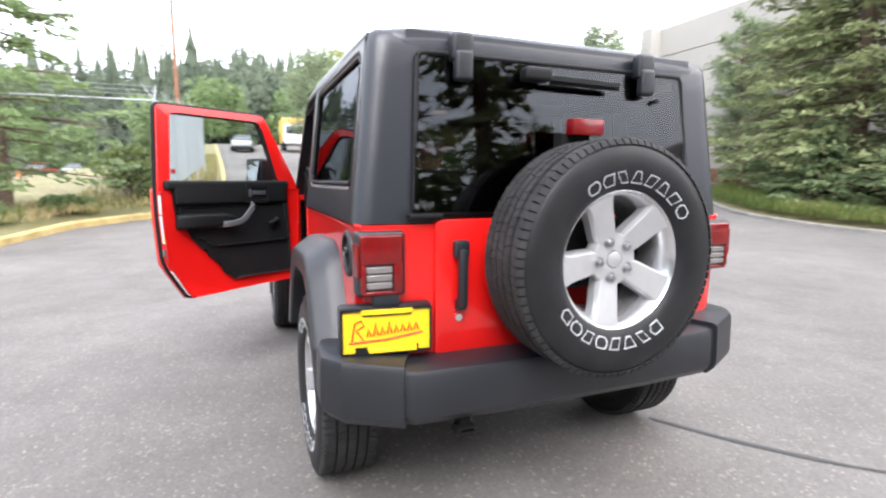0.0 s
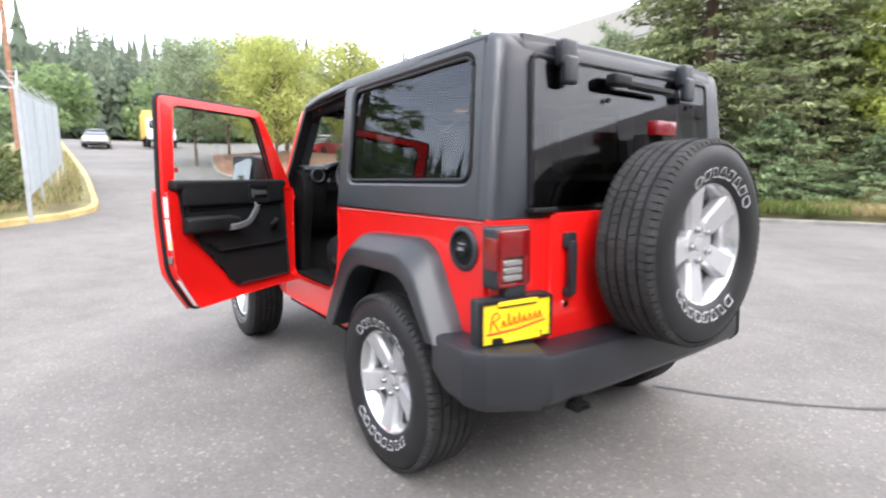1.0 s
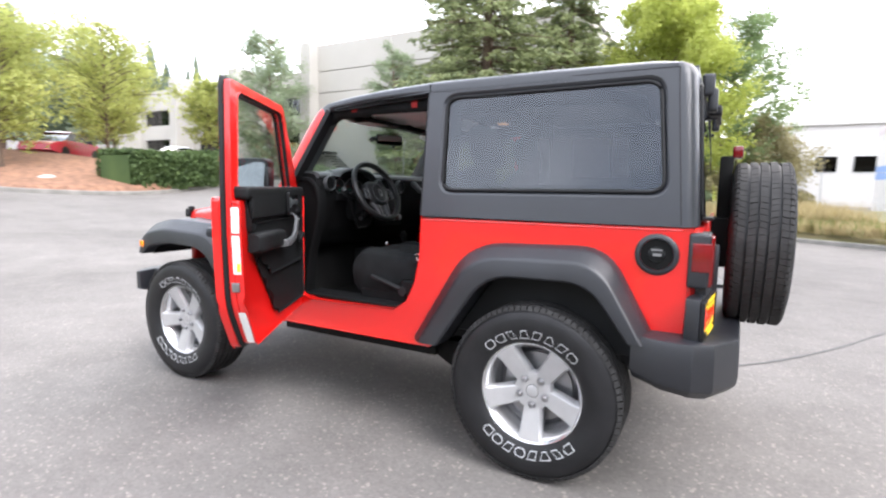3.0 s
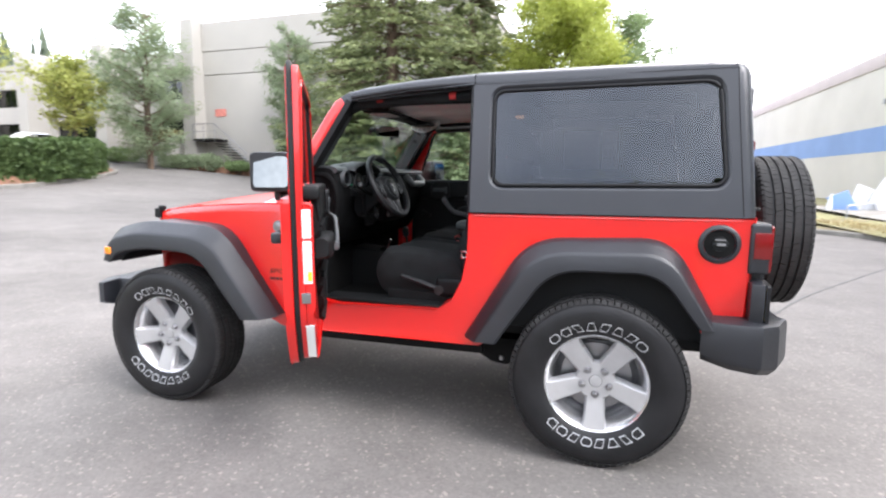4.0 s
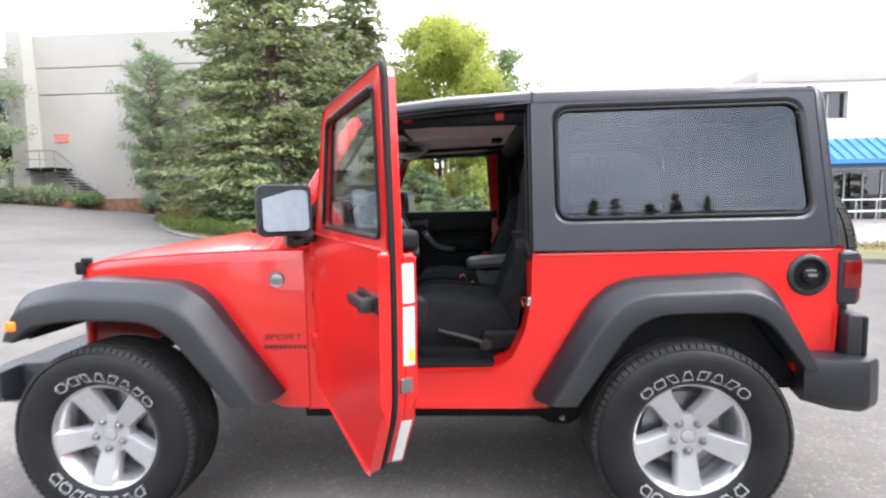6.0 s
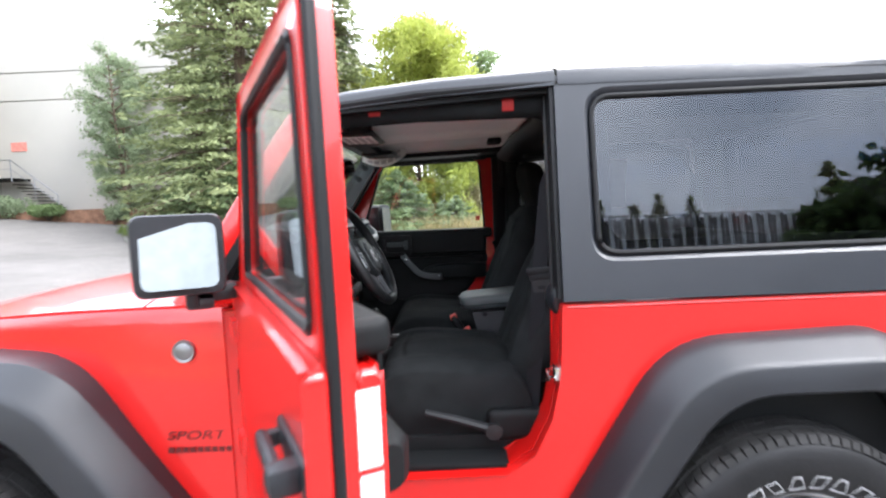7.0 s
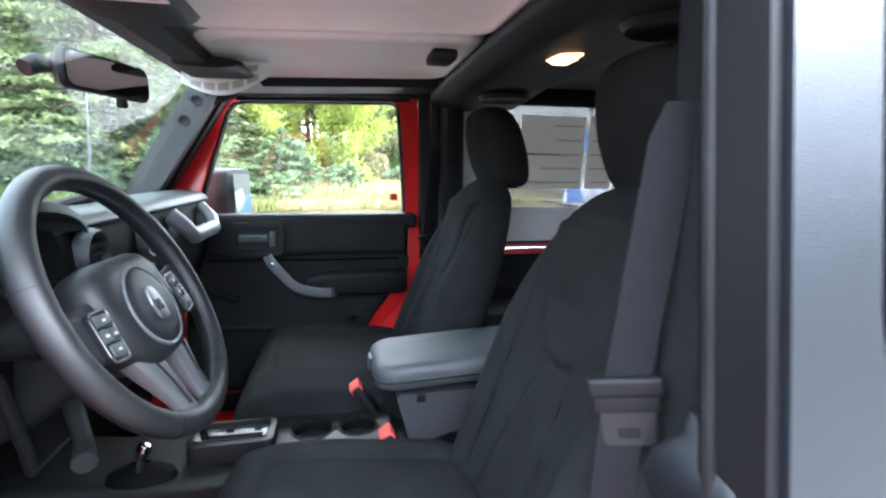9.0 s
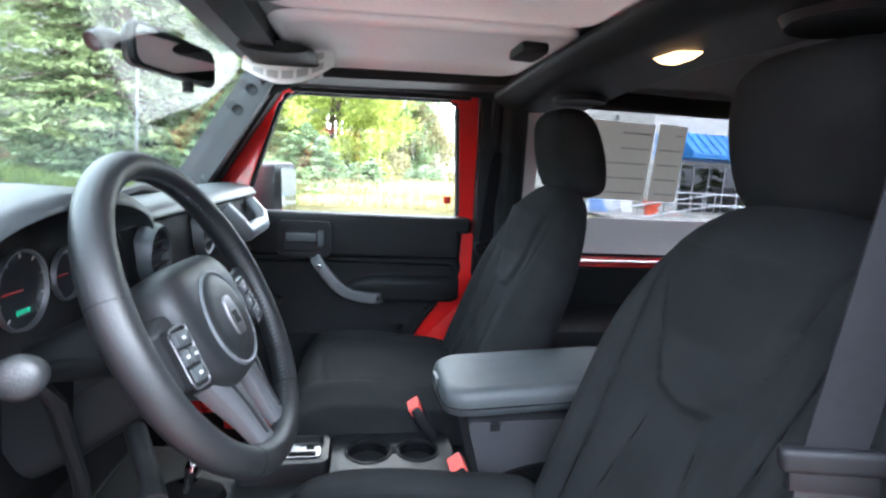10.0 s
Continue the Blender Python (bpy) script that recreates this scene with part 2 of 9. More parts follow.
def lathe(bm, profile, place, n=48):
    """Turns a profile of (radius, along) about an axis: place(radius, angle, along)."""
    rings = [[place(r, 2 * math.pi * k / n, a) for k in range(n)] for r, a in profile]
    return loft(bm, rings, caps=False)


def round_bm(bm, offset, seg=2, angle=40):
    edges = [e for e in bm.edges if len(e.link_faces) == 2 and e.calc_face_angle(0.0) > radians(angle)]
    bmesh.ops.bevel(bm, geom=edges, offset=offset, segments=seg, affect="EDGES", profile=0.6)


def mesh_from(name, verts, faces, material, parent=None, smooth=False):
    me = bpy.data.meshes.new(name)
    me.from_pydata([tuple(v) for v in verts], [], [tuple(q) for q in faces])
    me.materials.append(material)
    if smooth:
        for q in me.polygons:
            q.use_smooth = True
    ob = new(name, me)
    if parent is not None:
        ob.parent = parent
    return ob


# ---- ground ----
def gz(x, y):
    """Height of the paved lot: level at the car, rising towards the building and the street."""
    s = max(0.0, min(x, 65.0) - 5.0 + 0.35 * min(25.0, max(0.0, -y - 12.0)))
    k = min(1.0, max(0.0, (y - 4.0) / 10.0))
    return 0.095 * s * s / (s + 5.0) * (1 - 0.75 * k * k * (3 - 2 * k)) if s > 0 else 0.0


def asphalt_mat():
    m = bpy.data.materials.new("worn_asphalt")
    m.use_nodes = True
    n, l = m.node_tree.nodes, m.node_tree.links
    b = n["Principled BSDF"]
    b.inputs["Roughness"].default_value = 0.85
    b.inputs["Specular IOR Level"].default_value = 0.3
    co = n.new("ShaderNodeTexCoord")
    big = n.new("ShaderNodeTexNoise")
    big.inputs["Scale"].default_value = 0.35
    big.inputs["Detail"].default_value = 7.0
    stone = n.new("ShaderNodeTexVoronoi")
    stone.inputs["Scale"].default_value = 75.0
    fine = n.new("ShaderNodeTexNoise")
    fine.inputs["Scale"].default_value = 160.0
    fine.inputs["Detail"].default_value = 2.0
    for q in (big, stone, fine):
        l.new(co.outputs["Object"], q.inputs["Vector"])
    r1 = n.new("ShaderNodeValToRGB")
    r1.color_ramp.elements[0].position, r1.color_ramp.elements[0].color = 0.3, (0.132, 0.123, 0.115, 1)
    r1.color_ramp.elements[1].position, r1.color_ramp.elements[1].color = 0.7, (0.184, 0.172, 0.161, 1)
    l.new(big.outputs["Fac"], r1.inputs[0])
    sep = n.new("ShaderNodeSeparateColor")
    l.new(stone.outputs["Color"], sep.inputs[0])
    r2 = n.new("ShaderNodeValToRGB")
    r2.color_ramp.elements[0].position, r2.color_ramp.elements[0].color = 0.0, (0.84, 0.84, 0.84, 1)
    r2.color_ramp.elements[1].position, r2.color_ramp.elements[1].color = 0.94, (1.04, 1.04, 1.04, 1)
    e3 = r2.color_ramp.elements.new(0.975)
    e3.color = (1.5, 1.46, 1.4, 1)
    l.new(sep.outputs[0], r2.inputs[0])
    mul = n.new("ShaderNodeMix")
    mul.data_type, mul.blend_type = "RGBA", "MULTIPLY"
    mul.inputs[0].default_value = 1.0
    mottle = n.new("ShaderNodeTexNoise")
    mottle.inputs["Scale"].default_value = 2.3
    mottle.inputs["Detail"].default_value = 9.0
    mottle.inputs["Roughness"].default_value = 0.65
    l.new(co.outputs["Object"], mottle.inputs["Vector"])
    r3 = n.new("ShaderNodeValToRGB")
    r3.color_ramp.elements[0].position, r3.color_ramp.elements[0].color = 0.35, (0.88, 0.88, 0.88, 1)
    r3.color_ramp.elements[1].position, r3.color_ramp.elements[1].color = 0.66, (1.07, 1.07, 1.07, 1)
    l.new(mottle.outputs["Fac"], r3.inputs[0])
    mul2 = n.new("ShaderNodeMix")
    mul2.data_type, mul2.blend_type = "RGBA", "MULTIPLY"
    mul2.inputs[0].default_value = 1.0
    l.new(r1.outputs[0], mul2.inputs[6])
    l.new(r3.outputs[0], mul2.inputs[7])
    l.new(mul2.outputs[2], mul.inputs[6])
    l.new(r2.outputs[0], mul.inputs[7])
    l.new(mul.outputs[2], b.inputs["Base Color"])
    bp = n.new("ShaderNodeBump")
    bp.inputs["Strength"].default_value = 0.3
    bp.inputs["Distance"].default_value = 0.006
    l.new(fine.outputs["Fac"], bp.inputs["Height"])
    l.new(bp.outputs[0], b.inputs["Normal"])
    return m


ASPHALT = asphalt_mat()
CONCRETE = mat("grey_concrete", (0.36, 0.34, 0.31), 0.85, var=0.15, scale=1.2, bump=0.2, bump_scale=60)
APRON = mat("weathered_apron_concrete", (0.235, 0.22, 0.195), 0.9, var=0.2, scale=0.8, bump=0.2, bump_scale=60)
KERBGREY = mat("weathered_grey_kerb", (0.21, 0.20, 0.18), 0.9, var=0.25, scale=2, bump=0.2, bump_scale=60)
KERBYEL = mat("faded_yellow_kerb", (0.50, 0.38, 0.16), 0.8, var=0.25, scale=3)
GRASSDRY = mat("dry_grass_soil", (0.25, 0.205, 0.115), 0.95, var=0.35, scale=1.2, bump=0.6, bump_scale=20, color2=(0.22, 0.215, 0.09))
BARK = mat("bark_mulch", (0.20, 0.105, 0.065), 0.95, var=0.35, scale=4, bump=0.6, bump_scale=25)
TAR = mat("tar_seam", (0.045, 0.044, 0.043), 0.6, var=0.2)


def steps_of(a, b, fine0, fine1, fine, coarse):
    out, x = [], a
    while x < b:
        out.append(x)
        x += fine if fine0 <= x < fine1 else coarse
    return out + [b]


def build_ground():
    xs = [-900, -400, -200] + steps_of(-120, 130, -20, 70, 2.5, 10) + [200, 400, 900]
    ys = [-900, -400, -200] + steps_of(-130, 130, -45, 30, 2.5, 10) + [200, 400, 900]
    verts = [(x, y, gz(x, y)) for y in ys for x in xs]
    w = len(xs)
    faces = [(j * w + i, j * w + i + 1, (j + 1) * w + i + 1, (j + 1) * w + i) for j in range(len(ys) - 1) for i in range(w - 1)]
    g = mesh_from("ground", verts, faces, ASPHALT, smooth=True)
    tagged(g, "worn grey asphalt lot with pale aggregate, rising gently", "ground", kind="structure")


build_ground()


def ribbon(bm, pts, width, height, base=0.0):
    """A low strip with a rounded top along a line of (x, y), on the ground."""
    rings = []
    n = len(pts)
    for i, (x, y) in enumerate(pts):
        a, b = Vector(pts[max(0, i - 1)]), Vector(pts[min(n - 1, i + 1)])
        t = (b - a).normalized()
        s = Vector((-t.y, t.x))
        z = gz(x, y) + base
        half = width / 2
        ring = [(-half, -0.05), (-half, height * 0.8), (-half * 0.7, height), (half * 0.7, height), (half, height * 0.8), (half, -0.05)]
        rings.append([(x + s.x * u, y + s.y * u, z + v) for u, v in ring])
    loft(bm, rings)


def smooth_line(pts, step=0.8):
    """A Catmull-Rom line through points."""
    P = [Vector(p) for p in pts]
    P = [2 * P[0] - P[1], *P, 2 * P[-1] - P[-2]]
    out = []
    for i in range(1, len(P) - 2):
        m = max(2, int((P[i + 1] - P[i]).length / step))
        for k in range(m):
            t = k / m
            a, b, c, d = P[i - 1], P[i], P[i + 1], P[i + 2]
            out.append(tuple(0.5 * (2 * b + (c - a) * t + (2 * a - 5 * b + 4 * c - d) * t * t + (3 * b - a - 3 * c + d) * t ** 3)))
    out.append(tuple(P[-2]))
    return out


def bed(name, edge, depth_dir, depth, rise, material, label, seed=1):
    """A planted bed behind a kerb line: rises from the edge."""
    rng = random.Random(seed)
    rows = []
    for j in range(9):
        f = j / 8
        rows.append([(x + depth_dir[0] * depth * f, y + depth_dir[1] * depth * f) for x, y in edge])
    verts, faces = [], []
    w = len(edge)
    for j, row in enumerate(rows):
        for x, y in row:
            h = 0.09 + rise * min(1, j / 5) + (rng.uniform(-0.04, 0.04) if j else 0)
            verts.append((x, y, gz(x, y) + h))
    for j in range(8):
        for i in range(w - 1):
            faces.append((j * w + i, j * w + i + 1, (j + 1) * w + i + 1, (j + 1) * w + i))
    ob = mesh_from(name, verts, faces, material, smooth=True)
    tagged(ob, label, "ground", kind="structure")
    return ob


kerb_right = smooth_line([(-40, -3), (-20, -6.0), (-7.2, -7.4), (-5.8, -10.4), (-3.4, -13.0), (-0.6, -14.4), (2.4, -14.2), (5.0, -13.4), (7.5, -13.3), (9.6, -13.8), (12, -15.5), (14, -18.5), (15, -22.6)])
kerb_left = smooth_line([(-8, 10.5), (0, 8.2), (8.6, 4.9), (10.3, 4.3), (11.6, 2.9), (13.0, 1.75), (17, 1.6), (28, 1.8), (60, 3)])
kerb_isle = smooth_line([(40, -6.5), (28, -4.2), (22.5, -3.5), (19.6, -4.4), (18.2, -6.6), (18.4, -9.0), (20.1, -12.0), (21.6, -14.8), (23.3, -16.9), (25.4, -17.8), (28.5, -16.9), (34, -16.0), (46, -15.5)])
for nm, line, m, lab in (("kerb_1", kerb_right, KERBGREY, "low grey concrete kerb along the dry grass"),
                         ("kerb_2", kerb_left, KERBYEL, "weathered kerb with faded yellow paint"),
                         ("kerb_3", kerb_isle, KERBGREY, "grey concrete kerb round the bark island")):
    bm = bmesh.new()
    ribbon(bm, line, 0.16, 0.11 if nm == "kerb_1" else 0.14)
    tagged(part(nm, bm, m), lab, "kerb", kind="structure")
bed("ground_right", kerb_right, (0.12, -0.99), 30, 0.25, GRASSDRY, "dry yellow grass verge behind the kerb", 2)
bed("ground_left", kerb_left, (-0.1, 0.99), 13, 0.35, GRASSDRY, "dry grass bank behind the yellow kerb", 3)
verts = [(x, y, gz(x, y) + 0.10 + 0.9 * max(0, 1 - ((x - 27) / 10) ** 2) * max(0, 1 - ((y + 9.3) / 5.0) ** 2)) for x, y in
         [(17.9 + i * 0.35, -18.2 + j * 0.35) for j in range(43) for i in range(70)]]


def in_outline(x, y, poly):
    inside, j = False, len(poly) - 1
    for i in range(len(poly)):
        (xi, yi), (xj, yj) = poly[i], poly[j]
        if (yi > y) != (yj > y) and x < (xj - xi) * (y - yi) / (yj - yi) + xi:
            inside = not inside
        j = i
    return inside


faces = []
inner = [in_outline(x, y, kerb_isle) for x, y, z in verts]
for j in range(42):
    for i in range(69):
        k = j * 70 + i
        quad = (k, k + 1, k + 71, k + 70)
        if any(inner[q] for q in quad):
            faces.append(quad)
# the bed's rim meets the kerb
for q in {q for quad in faces for q in quad if not inner[q]}:
    x, y, z = verts[q]
    best = None
    for (xa, ya), (xb, yb) in zip(kerb_isle, kerb_isle[1:]):
        dx, dy = xb - xa, yb - ya
        f = max(0.0, min(1.0, ((x - xa) * dx + (y - ya) * dy) / (dx * dx + dy * dy)))
        px, py = xa + f * dx, ya + f * dy
        far = math.hypot(px - x, py - y)
        if best is None or far < best[0]:
            best = (far, px, py)
    verts[q] = (best[1], best[2], gz(best[1], best[2]) + 0.11)
tagged(mesh_from("ground_island", verts, faces, BARK, smooth=True), "brown bark mulch island mound", "ground", kind="structure")

# concrete apron in front of the white building
edge = [q for q in kerb_right if q[0] < -6.6]
rows = []
for j in range(8):
    f = j / 7
    rows.append([(x, (y - 2.3) * (1 - f) - 19.1 * f) for x, y in edge])
verts = [(x, y, gz(x, y) + 0.135 + 0.25 * min(1, (edge[i][1] - y) / 18.75) + 0.03) for row in rows for i, (x, y) in enumerate(row)]
w = len(edge)
tagged(mesh_from("pavement_1", verts, [(j * w + i, j * w + i + 1, (j + 1) * w + i + 1, (j + 1) * w + i) for j in range(7) for i in range(w - 1)], APRON, smooth=True), "grey concrete apron in front of the building", "pavement", kind="structure")


# ---- the vehicle: origin on the ground under the rear axle, x to its front, y to its left ----
CAR = thing("off_road_vehicle", label="red two-door off-road vehicle with black hardtop, driver door open", category="car")
HUB_Z, TYRE_R, BASE = 0.400, 0.396, 2.424


def tr(r):
    """Tyre radii, drawn in from the rim's edge."""
    return r if r < 0.236 else 0.236 + (r - 0.236) * 0.93


def xz(side, inward=0.0, lean=0.0, z0=1.155):
    """Lays (x, z) outlines on the car's side; w counts outwards, lean pulls in with height."""
    def place(u, v, w):
        return (u, side * (w - inward - lean * max(0.0, v - z0)), v)
    return place


# body tub: one side panel round door opening and wheel arch
TUB_SIDE = ([(0.615, 1.150), (0.622, 0.95), (0.65, 0.82), (0.70, 0.72), (0.78, 0.665), (1.32, 0.655), (1.42, 0.67), (1.475, 0.73), (1.50, 1.0), (1.505, 1.17),
             (1.56, 1.17), (1.56, 0.50), (0.56, 0.50), (0.46, 0.56), (0.34, 0.75), (0.22, 0.89), (0.10, 0.93), (-0.20, 0.93), (-0.31, 0.88),
             (-0.41, 0.70), (-0.43, 0.66), (-0.58, 0.66), (-0.60, 1.155)])
for s, nm in ((1, "quarter_panel"), (-1, "quarter_panel")):
    bm = bmesh.new()
    slab(bm, TUB_SIDE, [], 0.765, 0.806, xz(s))
    round_bm(bm, 0.007, 2, 50)
    part(nm, bm, RED, CAR)
    bm = bmesh.new()
    jamb = [(0.615, 1.140), (0.622, 0.95), (0.65, 0.82), (0.70, 0.72), (0.78, 0.665)]
    slab(bm, jamb + [(x - 0.035, z - 0.012) for x, z in jamb[::-1]], [], 0.668, 0.764, xz(s))
    round_bm(bm, 0.006, 2, 50)
    part("door_jamb", bm, RED, CAR)
    bm = bmesh.new()
    box(bm, 0.70, 1.46, s * 0.70 - 0.06, s * 0.70 + 0.06, 0.50, 0.652, 0.01)
    part("sill", bm, RED, CAR)
    bm = bmesh.new()
    box(bm, 0.55, 1.60, s * 0.74 - 0.02, s * 0.74 + 0.02, 0.44, 0.498, 0.01)
    part("rocker_strip", bm, UNDER, CAR, "black strip under the sill")
    # rounded pinch along the belt
    bm = bmesh.new()
    tube(bm, [(0.60, s * 0.8025, 1.140), (-0.56, s * 0.8025, 1.144)], 0.006)
    part("belt_moulding", bm, RED, CAR)

# tub rear with rounded corners, tailgate
bm = bmesh.new()
rings = []
for z in (0.66, 0.72, 1.10, 1.155):
    ring = []
    for y, x in ((-0.804, -0.50), (-0.804, -0.56), (-0.79, -0.60), (-0.75, -0.622), (-0.60, -0.628), (0.60, -0.628), (0.75, -0.622), (0.79, -0.60), (0.804, -0.56), (0.804, -0.50)):
        ring.append((x, y, z))
    ring += [(-0.48, 0.76, z), (-0.48, -0.76, z)]
    rings.append(ring)
loft(bm, rings)
part("rear_panel", bm, RED, CAR)
bm = bmesh.new()
slab(bm, rect(-0.60, 0.545, 0.695, 1.17, 0.025), [], -0.645, -0.60, lambda u, v, w: (w, u, v))
round_bm(bm, 0.008, 2, 50)
TAILGATE = part("tailgate", bm, RED, CAR)
bm = bmesh.new()
box(bm, -0.672, -0.645, 0.425, 0.485, 1.04, 1.10, 0.012)
box(bm, -0.690, -0.660, 0.437, 0.472, 0.865, 1.07, 0.014)
box(bm, -0.675, -0.645, 0.435, 0.475, 0.855, 0.895, 0.01)
part("handle", bm, PLASTIC, TAILGATE, "black pull handle")
bm = bmesh.new()
lathe(bm, [(0.0, -0.652), (0.013, -0.652), (0.013, -0.64)], lambda r, a, w: (w, 0.458 + r * math.cos(a), 0.825 + r * math.sin(a)), 16)
part("lock", bm, CHROME, TAILGATE)
for z in (0.80, 1.08):
    bm = bmesh.new()
    box(bm, -0.675, -0.645, -0.66, -0.36, z - 0.035, z + 0.035, 0.01)
    part("hinge", bm, RED, TAILGATE)

# fuel filler on the left quarter
FILLERPRINT = mat("dull_white_print", (0.16, 0.16, 0.16), 0.7)
bm = bmesh.new()
FX, FZ = -0.473, 1.046
lathe(bm, [(0.060, 0.800), (0.064, 0.818), (0.074, 0.818), (0.082, 0.812), (0.084, 0.80)], lambda r, a, w: (FX + r * math.cos(a), w, FZ + r * math.sin(a)), 40)
fuel = part("fuel_filler", bm, PLASTIC, CAR, "round black fuel filler ring")
bm = bmesh.new()
lathe(bm, [(0.061, 0.8065), (0.045, 0.8085), (0.0, 0.8085)], lambda r, a, w: (FX + r * math.cos(a), w, FZ + r * math.sin(a)), 32)
part("filler_cup", bm, UNDER, fuel)
bm = bmesh.new()
lathe(bm, [(0.032, 0.808), (0.030, 0.816), (0.0, 0.818)], lambda r, a, w: (FX + r * math.cos(a), w, FZ + r * math.sin(a)), 24)
box(bm, FX - 0.032, FX + 0.032, 0.812, 0.826, FZ - 0.008, FZ + 0.010, 0.003)
part("filler_cap", bm, TRIM, fuel)
bm = bmesh.new()
box(bm, FX - 0.020, FX + 0.012, 0.8262, 0.8275, FZ - 0.005, FZ + 0.006)
box(bm, FX - 0.022, FX + 0.020, 0.8182, 0.8195, FZ + 0.016, FZ + 0.022)
part("print", bm, FILLERPRINT, fuel)


# tail lights
def tail_light(s):
    def span(a, b):
        return min(s * a, s * b), max(s * a, s * b)
    bm = bmesh.new()
    box(bm, -0.662, -0.585, *span(0.657, 0.818), 0.925, 1.138, 0.014, 3)
    t = part("tail_light", bm, PLASTIC, CAR, "red tail lamp in a black housing")
    bm = bmesh.new()
    box(bm, -0.674, -0.652, *span(0.668, 0.810), 1.030, 1.128, 0.009, 3)
    box(bm, -0.673, -0.652, *span(0.668, 0.700), 0.940, 1.040, 0.006, 2)
    box(bm, -0.673, -0.652, *span(0.792, 0.810), 0.940, 1.040, 0.006, 2)
    lens = part("red_lens", bm, TAILRED, t)
    bm = bmesh.new()
    box(bm, -0.668, -0.600, *span(0.812, 0.822), 0.99, 1.10, 0.004, 2)
    part("side_lens", bm, TAILRED, t)
    for k in range(3):
        bm = bmesh.new()
        box(bm, -0.6725, -0.656, *span(0.704, 0.790), 0.950 + k * 0.026, 0.9735 + k * 0.026, 0.004, 1)
        part("reversing_lens", bm, TAILCLEAR, t, "clear ribbed lens")
    bm = bmesh.new()
    box(bm, -0.671, -0.654, *span(0.672, 0.806), 0.931, 0.944, 0.003, 1)
    part("lower_lens", bm, TAILRED, t)


tail_light(1)
tail_light(-1)

# plate with its bracket
PL = Matrix.Translation((-0.664, 0.724, 0.812)) @ Matrix.Rotation(radians(-6), 4, "Z")
bm = bmesh.new()
box(bm, 0.004, 0.06, -0.155, 0.155, -0.083, 0.083, 0.012, 2, PL)
box(bm, 0.0, 0.05, -0.045, 0.045, 0.075, 0.125, 0.012, 2, PL)
plate = part("plate_bracket", bm, PLASTIC, CAR, "black plate bracket with lamp hood")
bm = bmesh.new()
edge = [(-0.152, -0.078), (0.152, -0.078), (0.152, 0.078), (-0.152, 0.078)]
hole = [(-0.144, -0.070), (-0.105, -0.070), (-0.105, -0.052), (-0.100, -0.052), (-0.095, -0.072), (0.062, -0.072), (0.067, -0.052), (0.105, -0.052), (0.105, -0.070), (0.144, -0.070),
        (0.144, 0.068), (0.085, 0.068), (0.080, 0.052), (-0.080, 0.052), (-0.085, 0.068), (-0.144, 0.068)]
slab(bm, rounded(edge, 0.01), [hole], -0.012, 0.003, lambda u, v, w: PL @ Vector((w, u, v)))
part("plate_frame", bm, SEAL, plate)
bm = bmesh.new()
slab(bm, rect(-0.15, 0.15, -0.076, 0.076, 0.01), [], -0.006, 0.002, lambda u, v, w: PL @ Vector((w, u, v)))
part("plate", bm, YELLOW, plate, "yellow dealer plate with a red script mark")
for y0, y1, z0, z1 in ((-0.10, 0.06, -0.074, -0.057), (-0.085, 0.085, 0.056, 0.074)):
    bm = bmesh.new()
    box(bm, -0.0135, -0.005, y0, y1, z0, z1, 0.002, 1, PL)
    part("plate_tab", bm, YELLOW, plate)
# the script mark: a flowing red band in plain strokes
bm = bmesh.new()
marks = [[(0.115, -0.03), (0.105, 0.03), (0.085, 0.038), (0.075, 0.02), (0.10, 0.005), (0.078, -0.028)]]
x = 0.066
for k in range(8):
    h = (0.012, 0.03, 0.014, 0.026, 0.012, 0.012, 0.014, 0.012)[k]
    marks.append([(x, -0.018 + 0.002 * k), (x - 0.006, h - 0.004 + 0.002 * k), (x - 0.014, -0.016 + 0.002 * k)])
    x -= 0.0225
marks.append([(0.125, -0.036), (0.0, -0.030), (-0.12, -0.012)])
for line in marks:
    tube(bm, [PL @ Vector((-0.0075, u, v)) for u, v in line], 0.0032, 6)
part("script_mark", bm, REDPRINT, plate, "red script strokes")

# rear bumper: centre beam and two end caps with flat faces
def bumper_piece(name, plan, parent, label=""):
    rings = []
    for i, (x, y, top, low) in enumerate(plan):
        a, b = Vector(plan[max(0, i - 1)][:2]), Vector(plan[min(len(plan) - 1, i + 1)][:2])
        t = (b - a).normalized()
        nrm = Vector((t.y, -t.x))
        if nrm.dot(Vector((x + 0.3, y))) < 0:
            nrm = -nrm
        prof = [(-0.17, top + 0.002), (-0.024, top), (-0.006, top - 0.006), (0.0, top - 0.022), (0.004, low + 0.05), (-0.002, low + 0.03), (-0.030, low), (-0.17, low)]
        rings.append([(x + nrm.x * w, y + nrm.y * w, z) for w, z in prof])
    bm = bmesh.new()
    loft(bm, rings)
    return part(name, bm, PLASTIC, parent, label, sharp=24)


